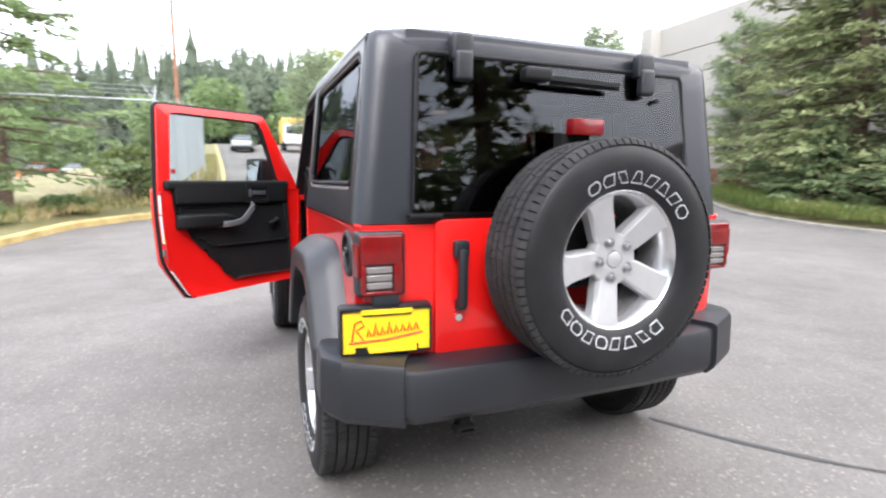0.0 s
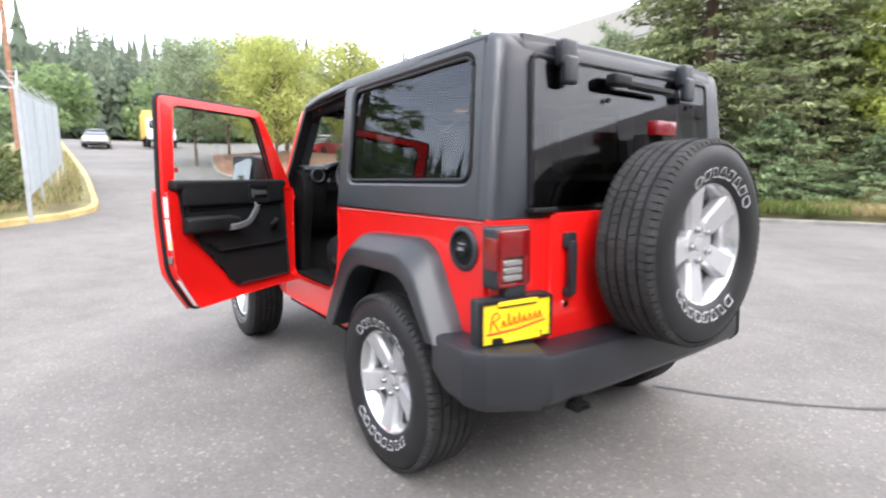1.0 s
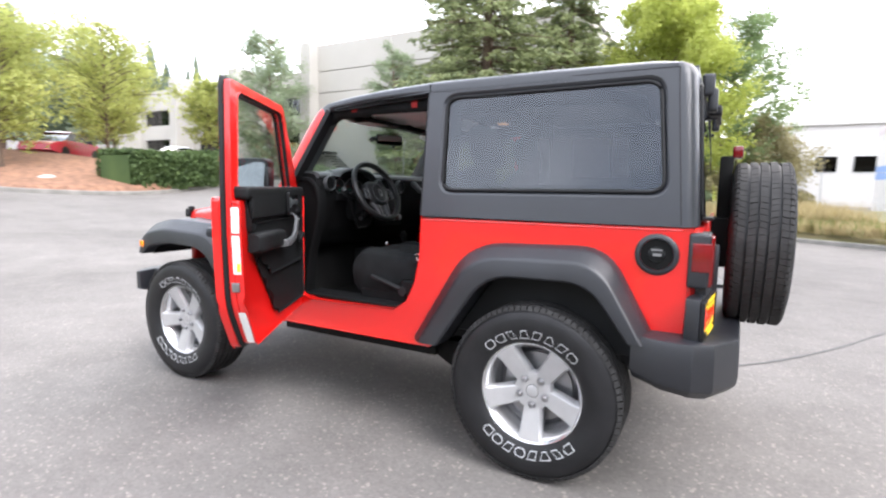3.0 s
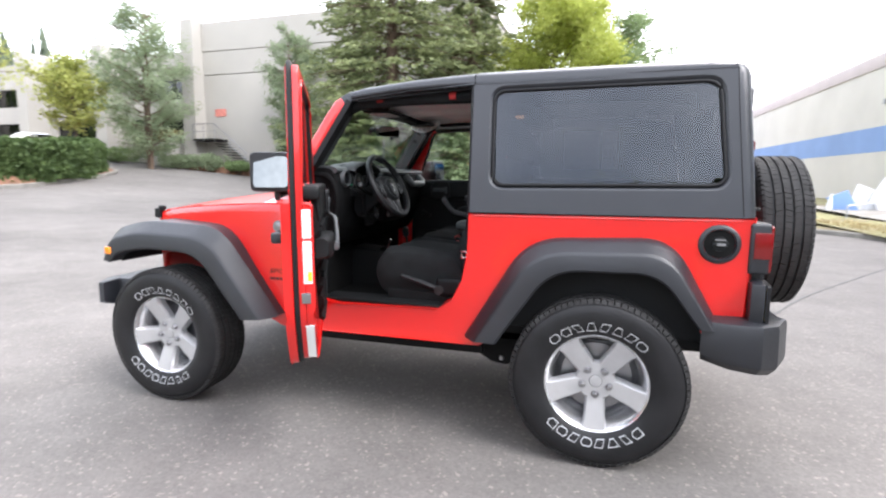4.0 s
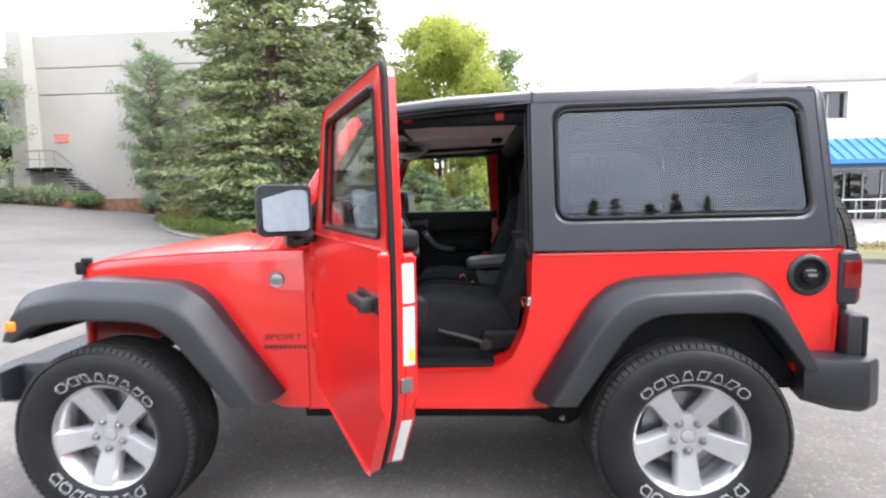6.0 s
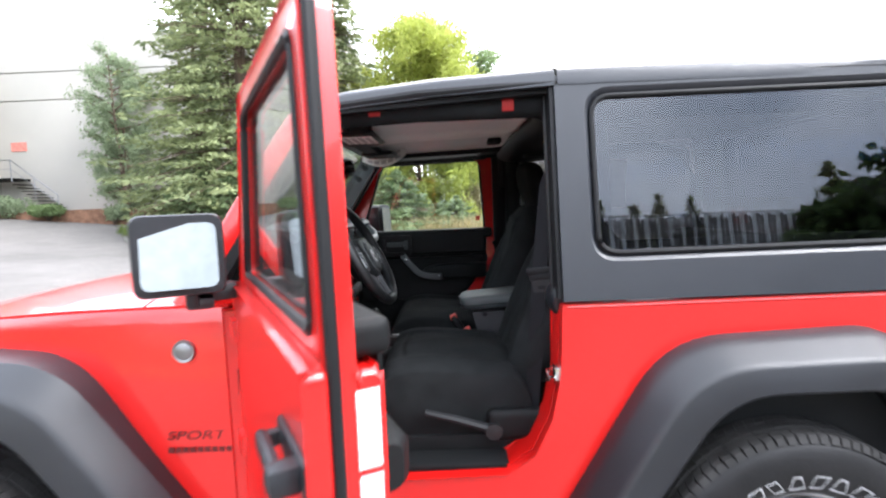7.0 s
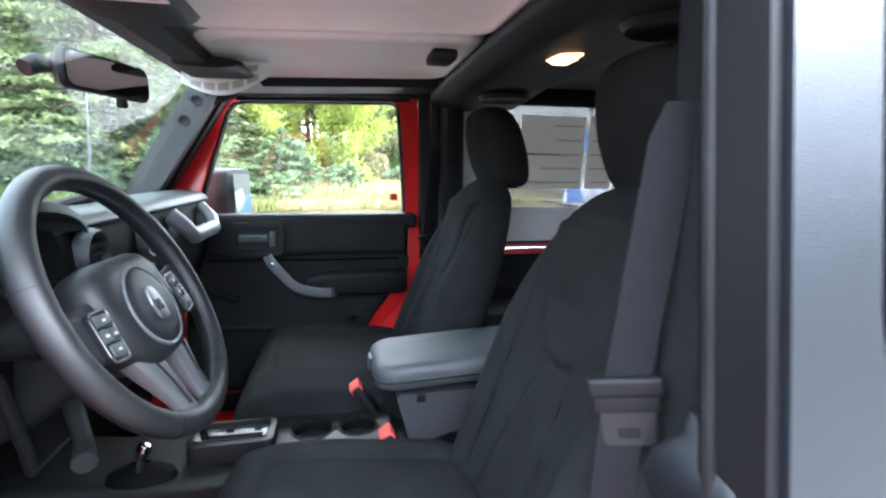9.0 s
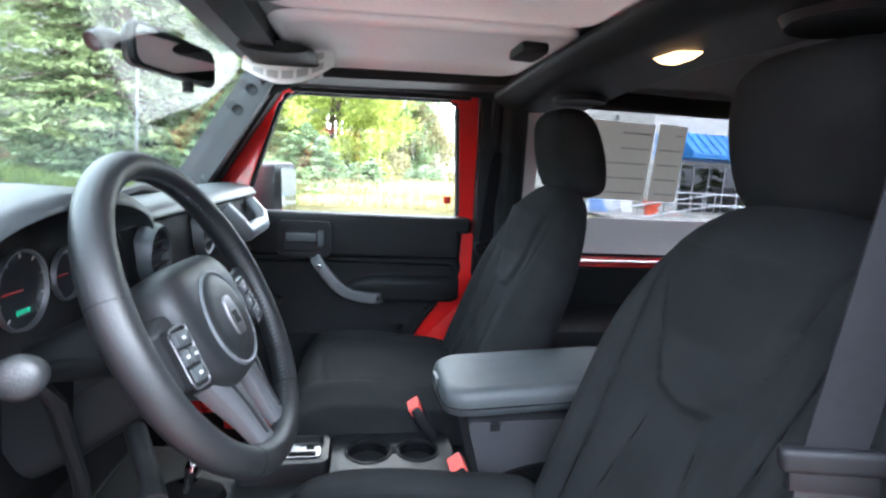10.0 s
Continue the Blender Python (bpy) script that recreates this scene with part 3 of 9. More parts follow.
bumper = bumper_piece("rear_bumper", [(-0.765, 0.70, 0.705, 0.515), (-0.785, 0.66, 0.702, 0.508), (-0.797, 0.32, 0.70, 0.505), (-0.797, -0.28, 0.70, 0.505), (-0.785, -0.61, 0.702, 0.508), (-0.765, -0.65, 0.705, 0.515)], CAR, "black moulded plastic bumper")
bumper_piece("end_cap", [(-0.41, 0.905, 0.738, 0.56), (-0.52, 0.935, 0.738, 0.535), (-0.63, 0.938, 0.737, 0.525), (-0.70, 0.885, 0.735, 0.515), (-0.782, 0.702, 0.722, 0.502)], bumper)
bumper_piece("end_cap", [(-0.782, -0.652, 0.722, 0.502), (-0.70, -0.83, 0.735, 0.515), (-0.63, -0.885, 0.737, 0.525), (-0.52, -0.885, 0.738, 0.535), (-0.41, -0.87, 0.738, 0.56)], bumper)
bm = bmesh.new()
slab(bm, rounded([(-0.042, -0.010), (0.042, -0.010), (0.034, 0.014), (-0.034, 0.014)], 0.008), [rounded([(-0.026, -0.004), (0.026, -0.004), (0.02, 0.008), (-0.02, 0.008)], 0.003)], -0.765, -0.71, lambda u, v, w: (w, 0.47 + u, 0.455 + v))
box(bm, -0.745, -0.62, 0.45, 0.49, 0.466, 0.52, 0.006)
part("tow_hook", bm, UNDER, CAR)
bm = bmesh.new()
box(bm, -0.655, -0.625, 0.69, 0.76, 0.735, 0.925, 0.008)
part("plate_lamp_post", bm, PLASTIC, CAR)


# flares: outer and inner line of the arch, with a rolled lip
def flare(name, outer, inner, y_in, y_out, s):
    rings = []
    for (ox, oz), (ix, iz) in zip(outer, inner):
        mx, mz = ox + (ix - ox) * 0.45, oz + (iz - oz) * 0.45
        at = lambda f, y: (ox + (ix - ox) * f, s * y, oz + (iz - oz) * f)
        rings.append([(ox, s * y_in, oz + 0.012), (ox, s * (y_out - 0.085), oz + 0.008), at(0.06, y_out - 0.062), at(0.30, y_out - 0.018), at(0.36, y_out - 0.007), at(0.44, y_out - 0.002), at(0.94, y_out), at(1.0, y_out - 0.008), (ix, s * y_in, iz)])
    bm = bmesh.new()
    loft(bm, rings)
    return part(name, bm, PLASTIC, CAR, "black grained plastic wheel-arch flare", sharp=32)


def even(pts, n):
    pts = [Vector(p) for p in pts]
    d = [0.0]
    for a, b in zip(pts, pts[1:]):
        d.append(d[-1] + (b - a).length)
    out, k = [], 0
    for i in range(n):
        t = d[-1] * i / (n - 1)
        while k < len(d) - 2 and d[k + 1] < t:
            k += 1
        f = (t - d[k]) / max(1e-9, d[k + 1] - d[k])
        out.append(tuple(pts[k].lerp(pts[k + 1], f)))
    return out


R_OUT = rounded([(0.62, 0.555), (0.33, 1.035), (-0.29, 1.055), (-0.485, 0.70)], [0, 0.16, 0.13, 0], 7)
R_IN = rounded([(0.455, 0.555), (0.21, 0.915), (-0.235, 0.92), (-0.40, 0.70)], [0, 0.13, 0.10, 0], 7)
F_OUT = rounded([(1.665, 0.565), (2.02, 1.04), (2.55, 1.06), (2.765, 1.005), (2.825, 0.835)], [0, 0.14, 0.10, 0.06, 0], 7)
F_IN = rounded([(1.86, 0.55), (2.13, 0.90), (2.50, 0.915), (2.68, 0.885), (2.745, 0.825)], [0, 0.12, 0.10, 0.06, 0], 7)
for s in (1, -1):
    flare("rear_flare", R_OUT, R_IN, 0.79, 0.935, s)
    flare("front_flare", F_OUT, F_IN, 0.58, 0.935, s)
    bm = bmesh.new()
    box(bm, 2.725, 2.772, min(s * 0.905, s * 0.939), max(s * 0.905, s * 0.939), 0.872, 0.915, 0.008, 2)
    part("side_marker", bm, AMBER, CAR, "amber side marker lamp")
    # wheel housing
    bm = bmesh.new()
    loft(bm, [[(x, y, z) for x, z in R_IN] for y in (s * 0.40, s * 0.80)], closed=False)
    part("wheel_housing", bm, UNDER, CAR)
    bm = bmesh.new()
    loft(bm, [[(x, y, z - 0.006) for x, z in F_IN] for y in (s * 0.42, s * 0.86)], closed=False)
    part("wheel_housing", bm, UNDER, CAR)
    # fender side below the bonnet
    bm = bmesh.new()
    rings = []
    for x, y, zt, zb in ((1.56, 0.800, 1.172, 0.50), (1.68, 0.797, 1.172, 0.50), (1.83, 0.785, 1.170, 0.56), (2.05, 0.755, 1.160, 0.86), (2.35, 0.700, 1.140, 0.90), (2.64, 0.635, 1.112, 0.84)):
        rings.append([(x, s * y, zb), (x, s * y, zt - 0.04), (x, s * (y - 0.006), zt - 0.012), (x, s * (y - 0.02), zt), (x, s * (y - 0.06), zt), (x, s * (y - 0.06), zb)])
    loft(bm, rings)
    part("fender", bm, RED, CAR)

# bonnet and cowl
def hood_ring(x, w, ze, zc):
    top = []
    for k in range(17):
        t = -1 + k / 8
        top.append((x, t * w, ze + (zc - ze) * (1 - abs(t) ** 2.6)))
    return top + [(x, w * 0.98, ze - 0.03), (x, -w * 0.98, ze - 0.03)]


bm = bmesh.new()
loft(bm, [hood_ring(1.56, 0.775, 1.18, 1.225), hood_ring(1.70, 0.77, 1.18, 1.245), hood_ring(1.806, 0.762, 1.178, 1.25)])
part("cowl", bm, RED, CAR)
bm = bmesh.new()
loft(bm, [hood_ring(1.812, 0.762, 1.178, 1.25), hood_ring(2.10, 0.715, 1.165, 1.225), hood_ring(2.40, 0.665, 1.142, 1.185), hood_ring(2.60, 0.625, 1.120, 1.150), hood_ring(2.68, 0.60, 1.09, 1.112)])
part("bonnet", bm, RED, CAR)
for s in (1, -1):
    bm = bmesh.new()
    box(bm, 2.640, 2.685, min(s * 0.612, s * 0.650), max(s * 0.612, s * 0.650), 1.065, 1.125, 0.010)
    box(bm, 2.615, 2.660, min(s * 0.618, s * 0.643), max(s * 0.618, s * 0.643), 1.115, 1.142, 0.007)
    part("bonnet_latch", bm, SEAL, CAR, "black rubber bonnet latch")
bm = bmesh.new()
box(bm, 2.64, 2.69, -0.62, 0.62, 0.62, 1.10, 0.03, 3)
part("grille_panel", bm, RED, CAR)
bm = bmesh.new()
half = [(2.66, 0.50), (2.66, 0.79), (2.835, 0.80), (2.845, 0.905), (2.885, 0.905), (2.925, 0.80), (2.95, 0.50)]
slab(bm, half + [(x, -y) for x, y in half[::-1]], [], 0.0, 1.0, lambda u, v, w: (u, v, (0.545 + 0.02 * max(0, abs(v) - 0.8) / 0.1) + w * (0.155 - 0.03 * max(0, abs(v) - 0.8) / 0.1)))
round_bm(bm, 0.010, 2, 35)
part("front_bumper", bm, PLASTIC, CAR, "black moulded front bumper", sharp=30)
bm = bmesh.new()
lathe(bm, [(0.0, 0.8065), (0.020, 0.8065), (0.024, 0.8045), (0.031, 0.806), (0.033, 0.798)], lambda r, a, w: (1.683 + r * math.cos(a), w, 1.054 + r * math.sin(a)), 32)
part("round_badge", bm, STEEL, CAR, "round silver badge")

# hood antenna base and cowl bumpers
for x, y in ((1.90, -0.45), (1.90, 0.45)):
    bm = bmesh.new()
    box(bm, x - 0.02, x + 0.02, y - 0.03, y + 0.03, 1.235, 1.258, 0.006)
    part("bonnet_bumper", bm, SEAL, CAR)
bm = bmesh.new()
tube(bm, [(1.72, -0.70, 1.18), (1.72, -0.70, 1.24), (1.70, -0.70, 1.70)], [0.012, 0.005, 0.0025], 6)
part("aerial", bm, STEEL, CAR)

# windscreen frame
def strut(bm, a, b, da, w, d):
    """A square bar from a to b; w across the car, d along the slope's normal."""
    a, b = Vector(a), Vector(b)
    t = (b - a).normalized()
    s = Vector((0, 1, 0)) if abs(t.y) < 0.8 else Vector((1, 0, 0))
    u = t.cross(s).normalized()
    s = u.cross(t).normalized()
    rings = [[p + s * (w * i) + u * (d * j) for i, j in ((-0.5, -0.5), (0.5, -0.5), (0.5, 0.5), (-0.5, 0.5))] for p in (a, b)]
    loft(bm, rings)


for s in (1, -1):
    bm = bmesh.new()
    rings = []
    for cx, cy, cz, w_, d_ in ((1.690, 0.738, 1.165, 0.060, 0.100), (1.665, 0.735, 1.20, 0.058, 0.090), (1.50, 0.712, 1.455, 0.056, 0.086), (1.385, 0.695, 1.632, 0.056, 0.084), (1.340, 0.685, 1.698, 0.058, 0.078), (1.312, 0.668, 1.728, 0.062, 0.060), (1.302, 0.640, 1.740, 0.060, 0.040)):
        ring = []
        for k in range(20):
            a = 2 * math.pi * k / 20
            c_, s_ = math.cos(a), math.sin(a)
            u, v = math.copysign(abs(c_) ** 0.7, c_) * w_ / 2, math.copysign(abs(s_) ** 0.7, s_) * d_ / 2
            ring.append((cx + v * 0.838, s * (cy + u), cz + v * 0.545))
        rings.append(ring)
    loft(bm, rings)
    pillar = part("windscreen_pillar", bm, RED, CAR, sharp=60)
    bm = bmesh.new()
    strut(bm, (1.628, s * 0.738, 1.185), (1.285, s * 0.688, 1.712), 0, 0.062, 0.03)
    part("pillar_seal", bm, SEAL, pillar)
    bm = bmesh.new()
    strut(bm, (1.630, s * 0.668, 1.25), (1.335, s * 0.635, 1.70), 0, 0.060, 0.082)
    round_bm(bm, 0.014, 2, 40)
    trim = part("pillar_trim", bm, GREYTRIM, CAR, "grey inner pillar trim")
    for z in (1.595, 1.655):
        bm = bmesh.new()
        x = 1.630 - (z - 1.25) * 0.656
        y = s * (0.668 - (z - 1.25) * 0.073 - 0.030)
        lathe(bm, [(0.0, 0.0022), (0.013, 0.0022), (0.0155, 0.004), (0.0165, 0.0)], lambda r, a, w: (x + r * math.cos(a), y - s * w, z + r * math.sin(a)), 18)
        part("screw_cap", bm, SEAL, trim)
bm = bmesh.new()
strut(bm, (1.300, -0.65, 1.738), (1.300, 0.65, 1.738), 0, 0.06, 0.034)
round_bm(bm, 0.012, 3, 40)
part("windscreen_header", bm, RED, CAR)
bm = bmesh.new()
strut(bm, (1.262, -0.66, 1.715), (1.262, 0.66, 1.715), 0, 0.06, 0.06)
round_bm(bm, 0.015, 2, 40)
part("header_trim", bm, TRIM, CAR)
bm = bmesh.new()
slab(bm, [(-0.70, 0), (0.70, 0), (0.655, 0.64), (-0.655, 0.64)], [], 0, 0.005, lambda u, v, w: (1.665 - 0.547 * v + w, u, 1.21 + 0.838 * v))
shield = part("windscreen", bm, SHIELD, CAR)
bm = bmesh.new()
box(bm, 1.60, 1.69, -0.70, 0.70, 1.17, 1.225, 0.01)
part("windscreen_base", bm, RED, CAR)

def offset_line(pts, e):
    """Moves an outline outwards by e along its own normals."""
    out = []
    for i, q in enumerate(pts):
        a, b = Vector(pts[i - 1]), Vector(pts[(i + 1) % len(pts)])
        t = (b - a).normalized()
        out.append((q[0] + t.y * e, q[1] - t.x * e))
    return out


# hardtop: sides with windows, rounded rear corners, back wall, roof
LEAN = 0.118
WIN = rounded([(-0.492, 1.285), (0.512, 1.280), (0.517, 1.731), (-0.450, 1.736)], 0.06, 6)
for s in (1, -1):
    bm = bmesh.new()
    slab(bm, [(0.612, 1.158), (0.612, 1.786), (-0.505, 1.79), (-0.5147, 1.66), (-0.5557, 1.158)], [offset_line(WIN, 0.017)], 0.775, 0.815, xz(s, 0.0, LEAN))
    side = part("hardtop_side", bm, TOPBLACK, CAR, "black textured hardtop side panel")
    bm = bmesh.new()
    on_side = xz(s, 0.0, LEAN)
    rings = []
    for (xo, zo), (xi, zi) in zip(offset_line(WIN, 0.0175), WIN):
        rings.append([on_side(xo, zo, 0.778), on_side(xo, zo, 0.8149), on_side(xo + (xi - xo) * 0.25, zo + (zi - zo) * 0.25, 0.8135), on_side(xi, zi, 0.8035), on_side(xi, zi, 0.778)])
    loft(bm, rings, loop=True)
    part("window_bevel", bm, TOPBLACK, side, sharp=25)
    for line in ([(-0.5545, 1.165), (-0.5147, 1.66), (-0.508, 1.776)], [(-0.508, 1.776), (0.0, 1.777), (0.608, 1.773)]):
        bm = bmesh.new()
        tube(bm, [on_side(x, z, 0.8146) for x, z in line], 0.0022, 6)
        part("panel_seam", bm, SEAL, side)
    bm = bmesh.new()
    cx, cz = 0.015, 1.50
    tube(bm, [(x + (cx - x) * 0.012, s * (0.808 - LEAN * (z - 1.155)), z + (cz - z) * 0.03) for x, z in WIN], 0.008, 8, loop=True)
    part("window_seal", bm, SEAL, side)
    bm = bmesh.new()
    slab(bm, [(x + (cx - x) * 0.008, z + (cz - z) * 0.02) for x, z in WIN], [], 0.797, 0.802, xz(s, 0.0, LEAN))
    part("side_window", bm, SIDETINT, side, "dark tinted side window")
    bm = bmesh.new()
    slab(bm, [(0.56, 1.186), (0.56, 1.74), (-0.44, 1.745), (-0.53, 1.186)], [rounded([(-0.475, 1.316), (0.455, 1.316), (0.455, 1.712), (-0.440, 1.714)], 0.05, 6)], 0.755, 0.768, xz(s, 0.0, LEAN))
    # left lining is dark grey, the right one near white like the headliner
    part("inner_lining", bm, GREYTRIM if s > 0 else HEADLINER, side, "inner lining round the side window")
    bm = bmesh.new()
    box(bm, -0.50, 0.57, min(s * 0.735, s * 0.764), max(s * 0.735, s * 0.764), 1.164, 1.176, 0.004, 2)
    part("tub_rail", bm, RED, CAR, "red inner edge of the body tub")
    # gutter strip above the door
    bm = bmesh.new()
    tube(bm, [(0.60, s * 0.735, 1.768), (1.0, s * 0.73, 1.752), (1.27, s * 0.71, 1.728)], 0.012, 8)
    part("door_seal", bm, SEAL, CAR)
    bm = bmesh.new()
    slab(bm, [(0.6125, 1.162), (0.6260, 1.162), (0.6260, 1.776), (0.6125, 1.778)], [], 0.735, 0.808, xz(s, 0.0, LEAN))
    round_bm(bm, 0.004, 2, 50)
    strip = part("door_seal", bm, SEAL, CAR, "black weatherstrip on the door post")
    bm = bmesh.new()
    tube(bm, [on_side(0.628, z, 0.746) for z in (1.165, 1.45, 1.77)], 0.0065, 8)
    part("seal_bead", bm, RUBBER, strip)

# rear corners
for s in (1, -1):
    rings = []
    for z, pull in ((1.158, 0.0), (1.40, 0.0), (1.66, 0.0), (1.745, 0.0), (1.772, 0.006), (1.790, 0.018), (1.800, 0.040)):
        xb = -0.6135 + 0.072 * (z - 1.158) + pull
        yo = 0.8155 - LEAN * (z - 1.155) - pull * 0.6
        xs_ = -0.5557 + 0.082 * (z - 1.158)
        ring = []
        for k in range(11):
            a = k / 10 * math.pi / 2
            ring.append((xs_ - (xs_ - xb) * math.sin(a) ** 0.8, s * (yo - 0.085 * (1 - math.cos(a) ** 0.8)), z))
        ring += [(xb, s * (yo - 0.17), z), (xb + 0.035, s * (yo - 0.17), z), (xs_, s * (yo - 0.045), z)]
        rings.append(ring)
    bm = bmesh.new()
    loft(bm, rings)
    part("hardtop_corner", bm, TOPBLACK, CAR, sharp=60)

bm = bmesh.new()
GL = rounded([(-0.60, 1.185), (0.61, 1.185), (0.585, 1.728), (-0.565, 1.728)], 0.03, 5)
back = lambda u, v, w: (w + 0.072 * (v - 1.158), u, v)
slab(bm, [(-0.68, 1.158), (0.68, 1.158), (0.62, 1.80), (-0.62, 1.80)], [GL], -0.612, -0.575, back)
rear_wall = part("hardtop_rear", bm, TOPBLACK, CAR)
bm = bmesh.new()
slab(bm, [(u * 1.01, v + (0.004 if v > 1.4 else -0.004)) for u, v in GL], [], -0.628, -0.618, lambda u, v, w: back(u, v, w + 0.026 * (v - 1.42)))
LG = part("lift_glass", bm, TINT, CAR, "dark tinted rear lift glass")
bm = bmesh.new()
tube(bm, [back(u * 1.005, v, -0.618) for u, v in GL], 0.010, 8, loop=True)
part("glass_seal", bm, SEAL, LG)
bm = bmesh.new()
box(bm, -0.660, -0.617, 0.52, 0.64, 1.178, 1.192, 0.004)
part("drip_edge", bm, SEAL, LG)
for y in (0.437, -0.350):
    bm = bmesh.new()
    box(bm, -0.625, -0.575, y - 0.038, y + 0.038, 1.70, 1.795, 0.014, 3)
    box(bm, -0.640, -0.60, y - 0.032, y + 0.032, 1.635, 1.735, 0.014, 3)
    part("glass_hinge", bm, PLASTIC, LG, "black glass hinge cover")
bm = bmesh.new()
box(bm, -0.655, -0.60, 0.10, 0.21, 1.652, 1.70, 0.014, 3)
strut(bm, (-0.640, 0.20, 1.668), (-0.640, -0.20, 1.660), 0, 0.02, 0.016)
strut(bm, (-0.630, 0.10, 1.655), (-0.630, -0.21, 1.652), 0, 0.008, 0.018)
part("rear_wiper", bm, SEAL, LG, "black rear wiper")
for y, z in ((0.19, 1.60), (-0.42, 1.62)):
    bm = bmesh.new()
    lathe(bm, [(0.0, -0.592), (0.009, -0.592), (0.011, -0.58)], lambda r, a, w: (w - 0.02, y + r * math.cos(a), z + r * math.sin(a)), 12)
    part("glass_bolt", bm, SEAL, LG)

# roof skin: rear shell and two lift-out front panels
def roof_ring(x, y_edge, z_edge, z_mid, thick=0.042):
    top = []
    for k in range(21):
        t = -1 + k / 10
        t = math.copysign(1 - (1 - abs(t)) ** 1.6, t)
        top.append((x, t * y_edge * 0.992, z_edge + (z_mid - z_edge) * (1 - abs(t) ** 7)))
    side = [(x, y_edge, z_edge - 0.010), (x, y_edge * 1.001, z_edge - thick)]
    return top + side + [(a, -b, c) for a, b, c in side[::-1]]


bm = bmesh.new()
loft(bm, [roof_ring(-0.571, 0.62, 1.762, 1.772), roof_ring(-0.562, 0.66, 1.782, 1.796), roof_ring(-0.54, 0.69, 1.792, 1.816), roof_ring(-0.49, 0.722, 1.797, 1.834), roof_ring(-0.40, 0.738, 1.799, 1.845), roof_ring(0.0, 0.744, 1.801, 1.851), roof_ring(0.603, 0.746, 1.801, 1.848)])
part("roof_rear", bm, TOPBLACK, CAR)
bm = bmesh.new()
loft(bm, [roof_ring(0.610, 0.746, 1.800, 1.846), roof_ring(0.95, 0.736, 1.785, 1.834), roof_ring(1.20, 0.722, 1.765, 1.811), roof_ring(1.30, 0.712, 1.753, 1.788), roof_ring(1.345, 0.70, 1.737, 1.754)])
part("roof_front", bm, TOPBLACK, CAR)
for s in (1, -1):
    bm = bmesh.new()
    rings = []
    for g, z in ((1.0, 1.748), (1.0, 1.738), (0.985, 1.731), (0.93, 1.724), (0.90, 1.728), (0.86, 1.738), (0.5, 1.742)):
        ring = rounded([(0.925 - 0.31 * g, 0.255 - 0.235 * g), (0.925 + 0.31 * g, 0.255 - 0.235 * g), (0.925 + 0.31 * g, 0.255 + 0.235 * g), (0.925 - 0.31 * g, 0.255 + 0.235 * g)], 0.07 * g, 5)
        rings.append([(u, s * v, z - 0.03 * (u - 0.66)) for u, v in ring])
    loft(bm, rings)
    part("headliner", bm, HEADLINER, CAR, "pale headliner panel of the lift-out roof", sharp=70)
bm = bmesh.new()
box(bm, -0.50, 0.58, -0.66, 0.66, 1.742, 1.752, 0.0)
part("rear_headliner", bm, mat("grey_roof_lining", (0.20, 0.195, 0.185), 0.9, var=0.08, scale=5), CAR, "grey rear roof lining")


# wheels: axis along y, outer side at +y
def wheel_meshes():
    prof = [(0.222, 0.090), (0.232, 0.108), (0.262, 0.122), (0.300, 0.1290), (0.340, 0.1275), (0.372, 0.120), (0.390, 0.107), (0.395, 0.096), (0.395, 0.05), (0.395, 0.0)]
    full = prof + [(r, -y) for r, y in prof[-2::-1]]
    bm = bmesh.new()
    lathe(bm, [(tr(r), y) for r, y in full], lambda r, a, w: (r * math.cos(a), w, r * math.sin(a)), 72)
    carcass = bm
    bm = bmesh.new()
    # tread blocks in five rows and shoulder lugs
    def block(a0, a1, y0, y1, r0, r1, skew):
        vs = []
        for r in (r0, r1):
            for a, y, k in ((a0, y0, 0), (a1, y0, 0), (a1, y1, 1), (a0, y1, 1)):
                aa = a + skew * k
                vs.append(bm.verts.new((r * math.cos(aa), y, r * math.sin(aa))))
        for q in ((4, 5, 6, 7), (0, 1, 5, 4), (1, 2, 6, 5), (2, 3, 7, 6), (3, 0, 4, 7)):
            bm.faces.new([vs[i] for i in q])
    n = 84
    for row, (y0, y1) in enumerate(((-0.096, -0.067), (-0.055, -0.025), (-0.015, 0.015), (0.025, 0.055), (0.067, 0.096))):
        for k in range(n):
            a = 2 * math.pi * (k + 0.37 * row) / n
            crown = TYRE_R - (0.0032 if row in (0, 4) else 0.0)
            block(a, a + 2 * math.pi / n * (0.93 - 0.04 * ((k * 7 + row * 3) % 3 == 0)), y0, y1, 0.378, crown - 0.0012 * ((k * 5 + row) % 4 == 0), 0.020 * (1 if row % 2 else -1))
    for sgn in (-1, 1):
        for k in range(n):
            a = 2 * math.pi * (k + 0.3) / n
            a1 = a + 2 * math.pi / n * 0.80
            vs = [(tr(r), y) for r, y in ((0.407, 0.097), (0.403, 0.108), (0.385, 0.1185), (0.385, 0.108), (0.396, 0.096))]
            ra = [bm.verts.new((r * math.cos(a), sgn * y, r * math.sin(a))) for r, y in vs]
            rb = [bm.verts.new((r * math.cos(a1), sgn * y, r * math.sin(a1))) for r, y in vs]
            for i in range(5):
                j = (i + 1) % 5
                bm.faces.new((ra[i], ra[j], rb[j], rb[i]))
            bm.faces.new(ra)
            bm.faces.new(rb[::-1])
    return carcass, bm


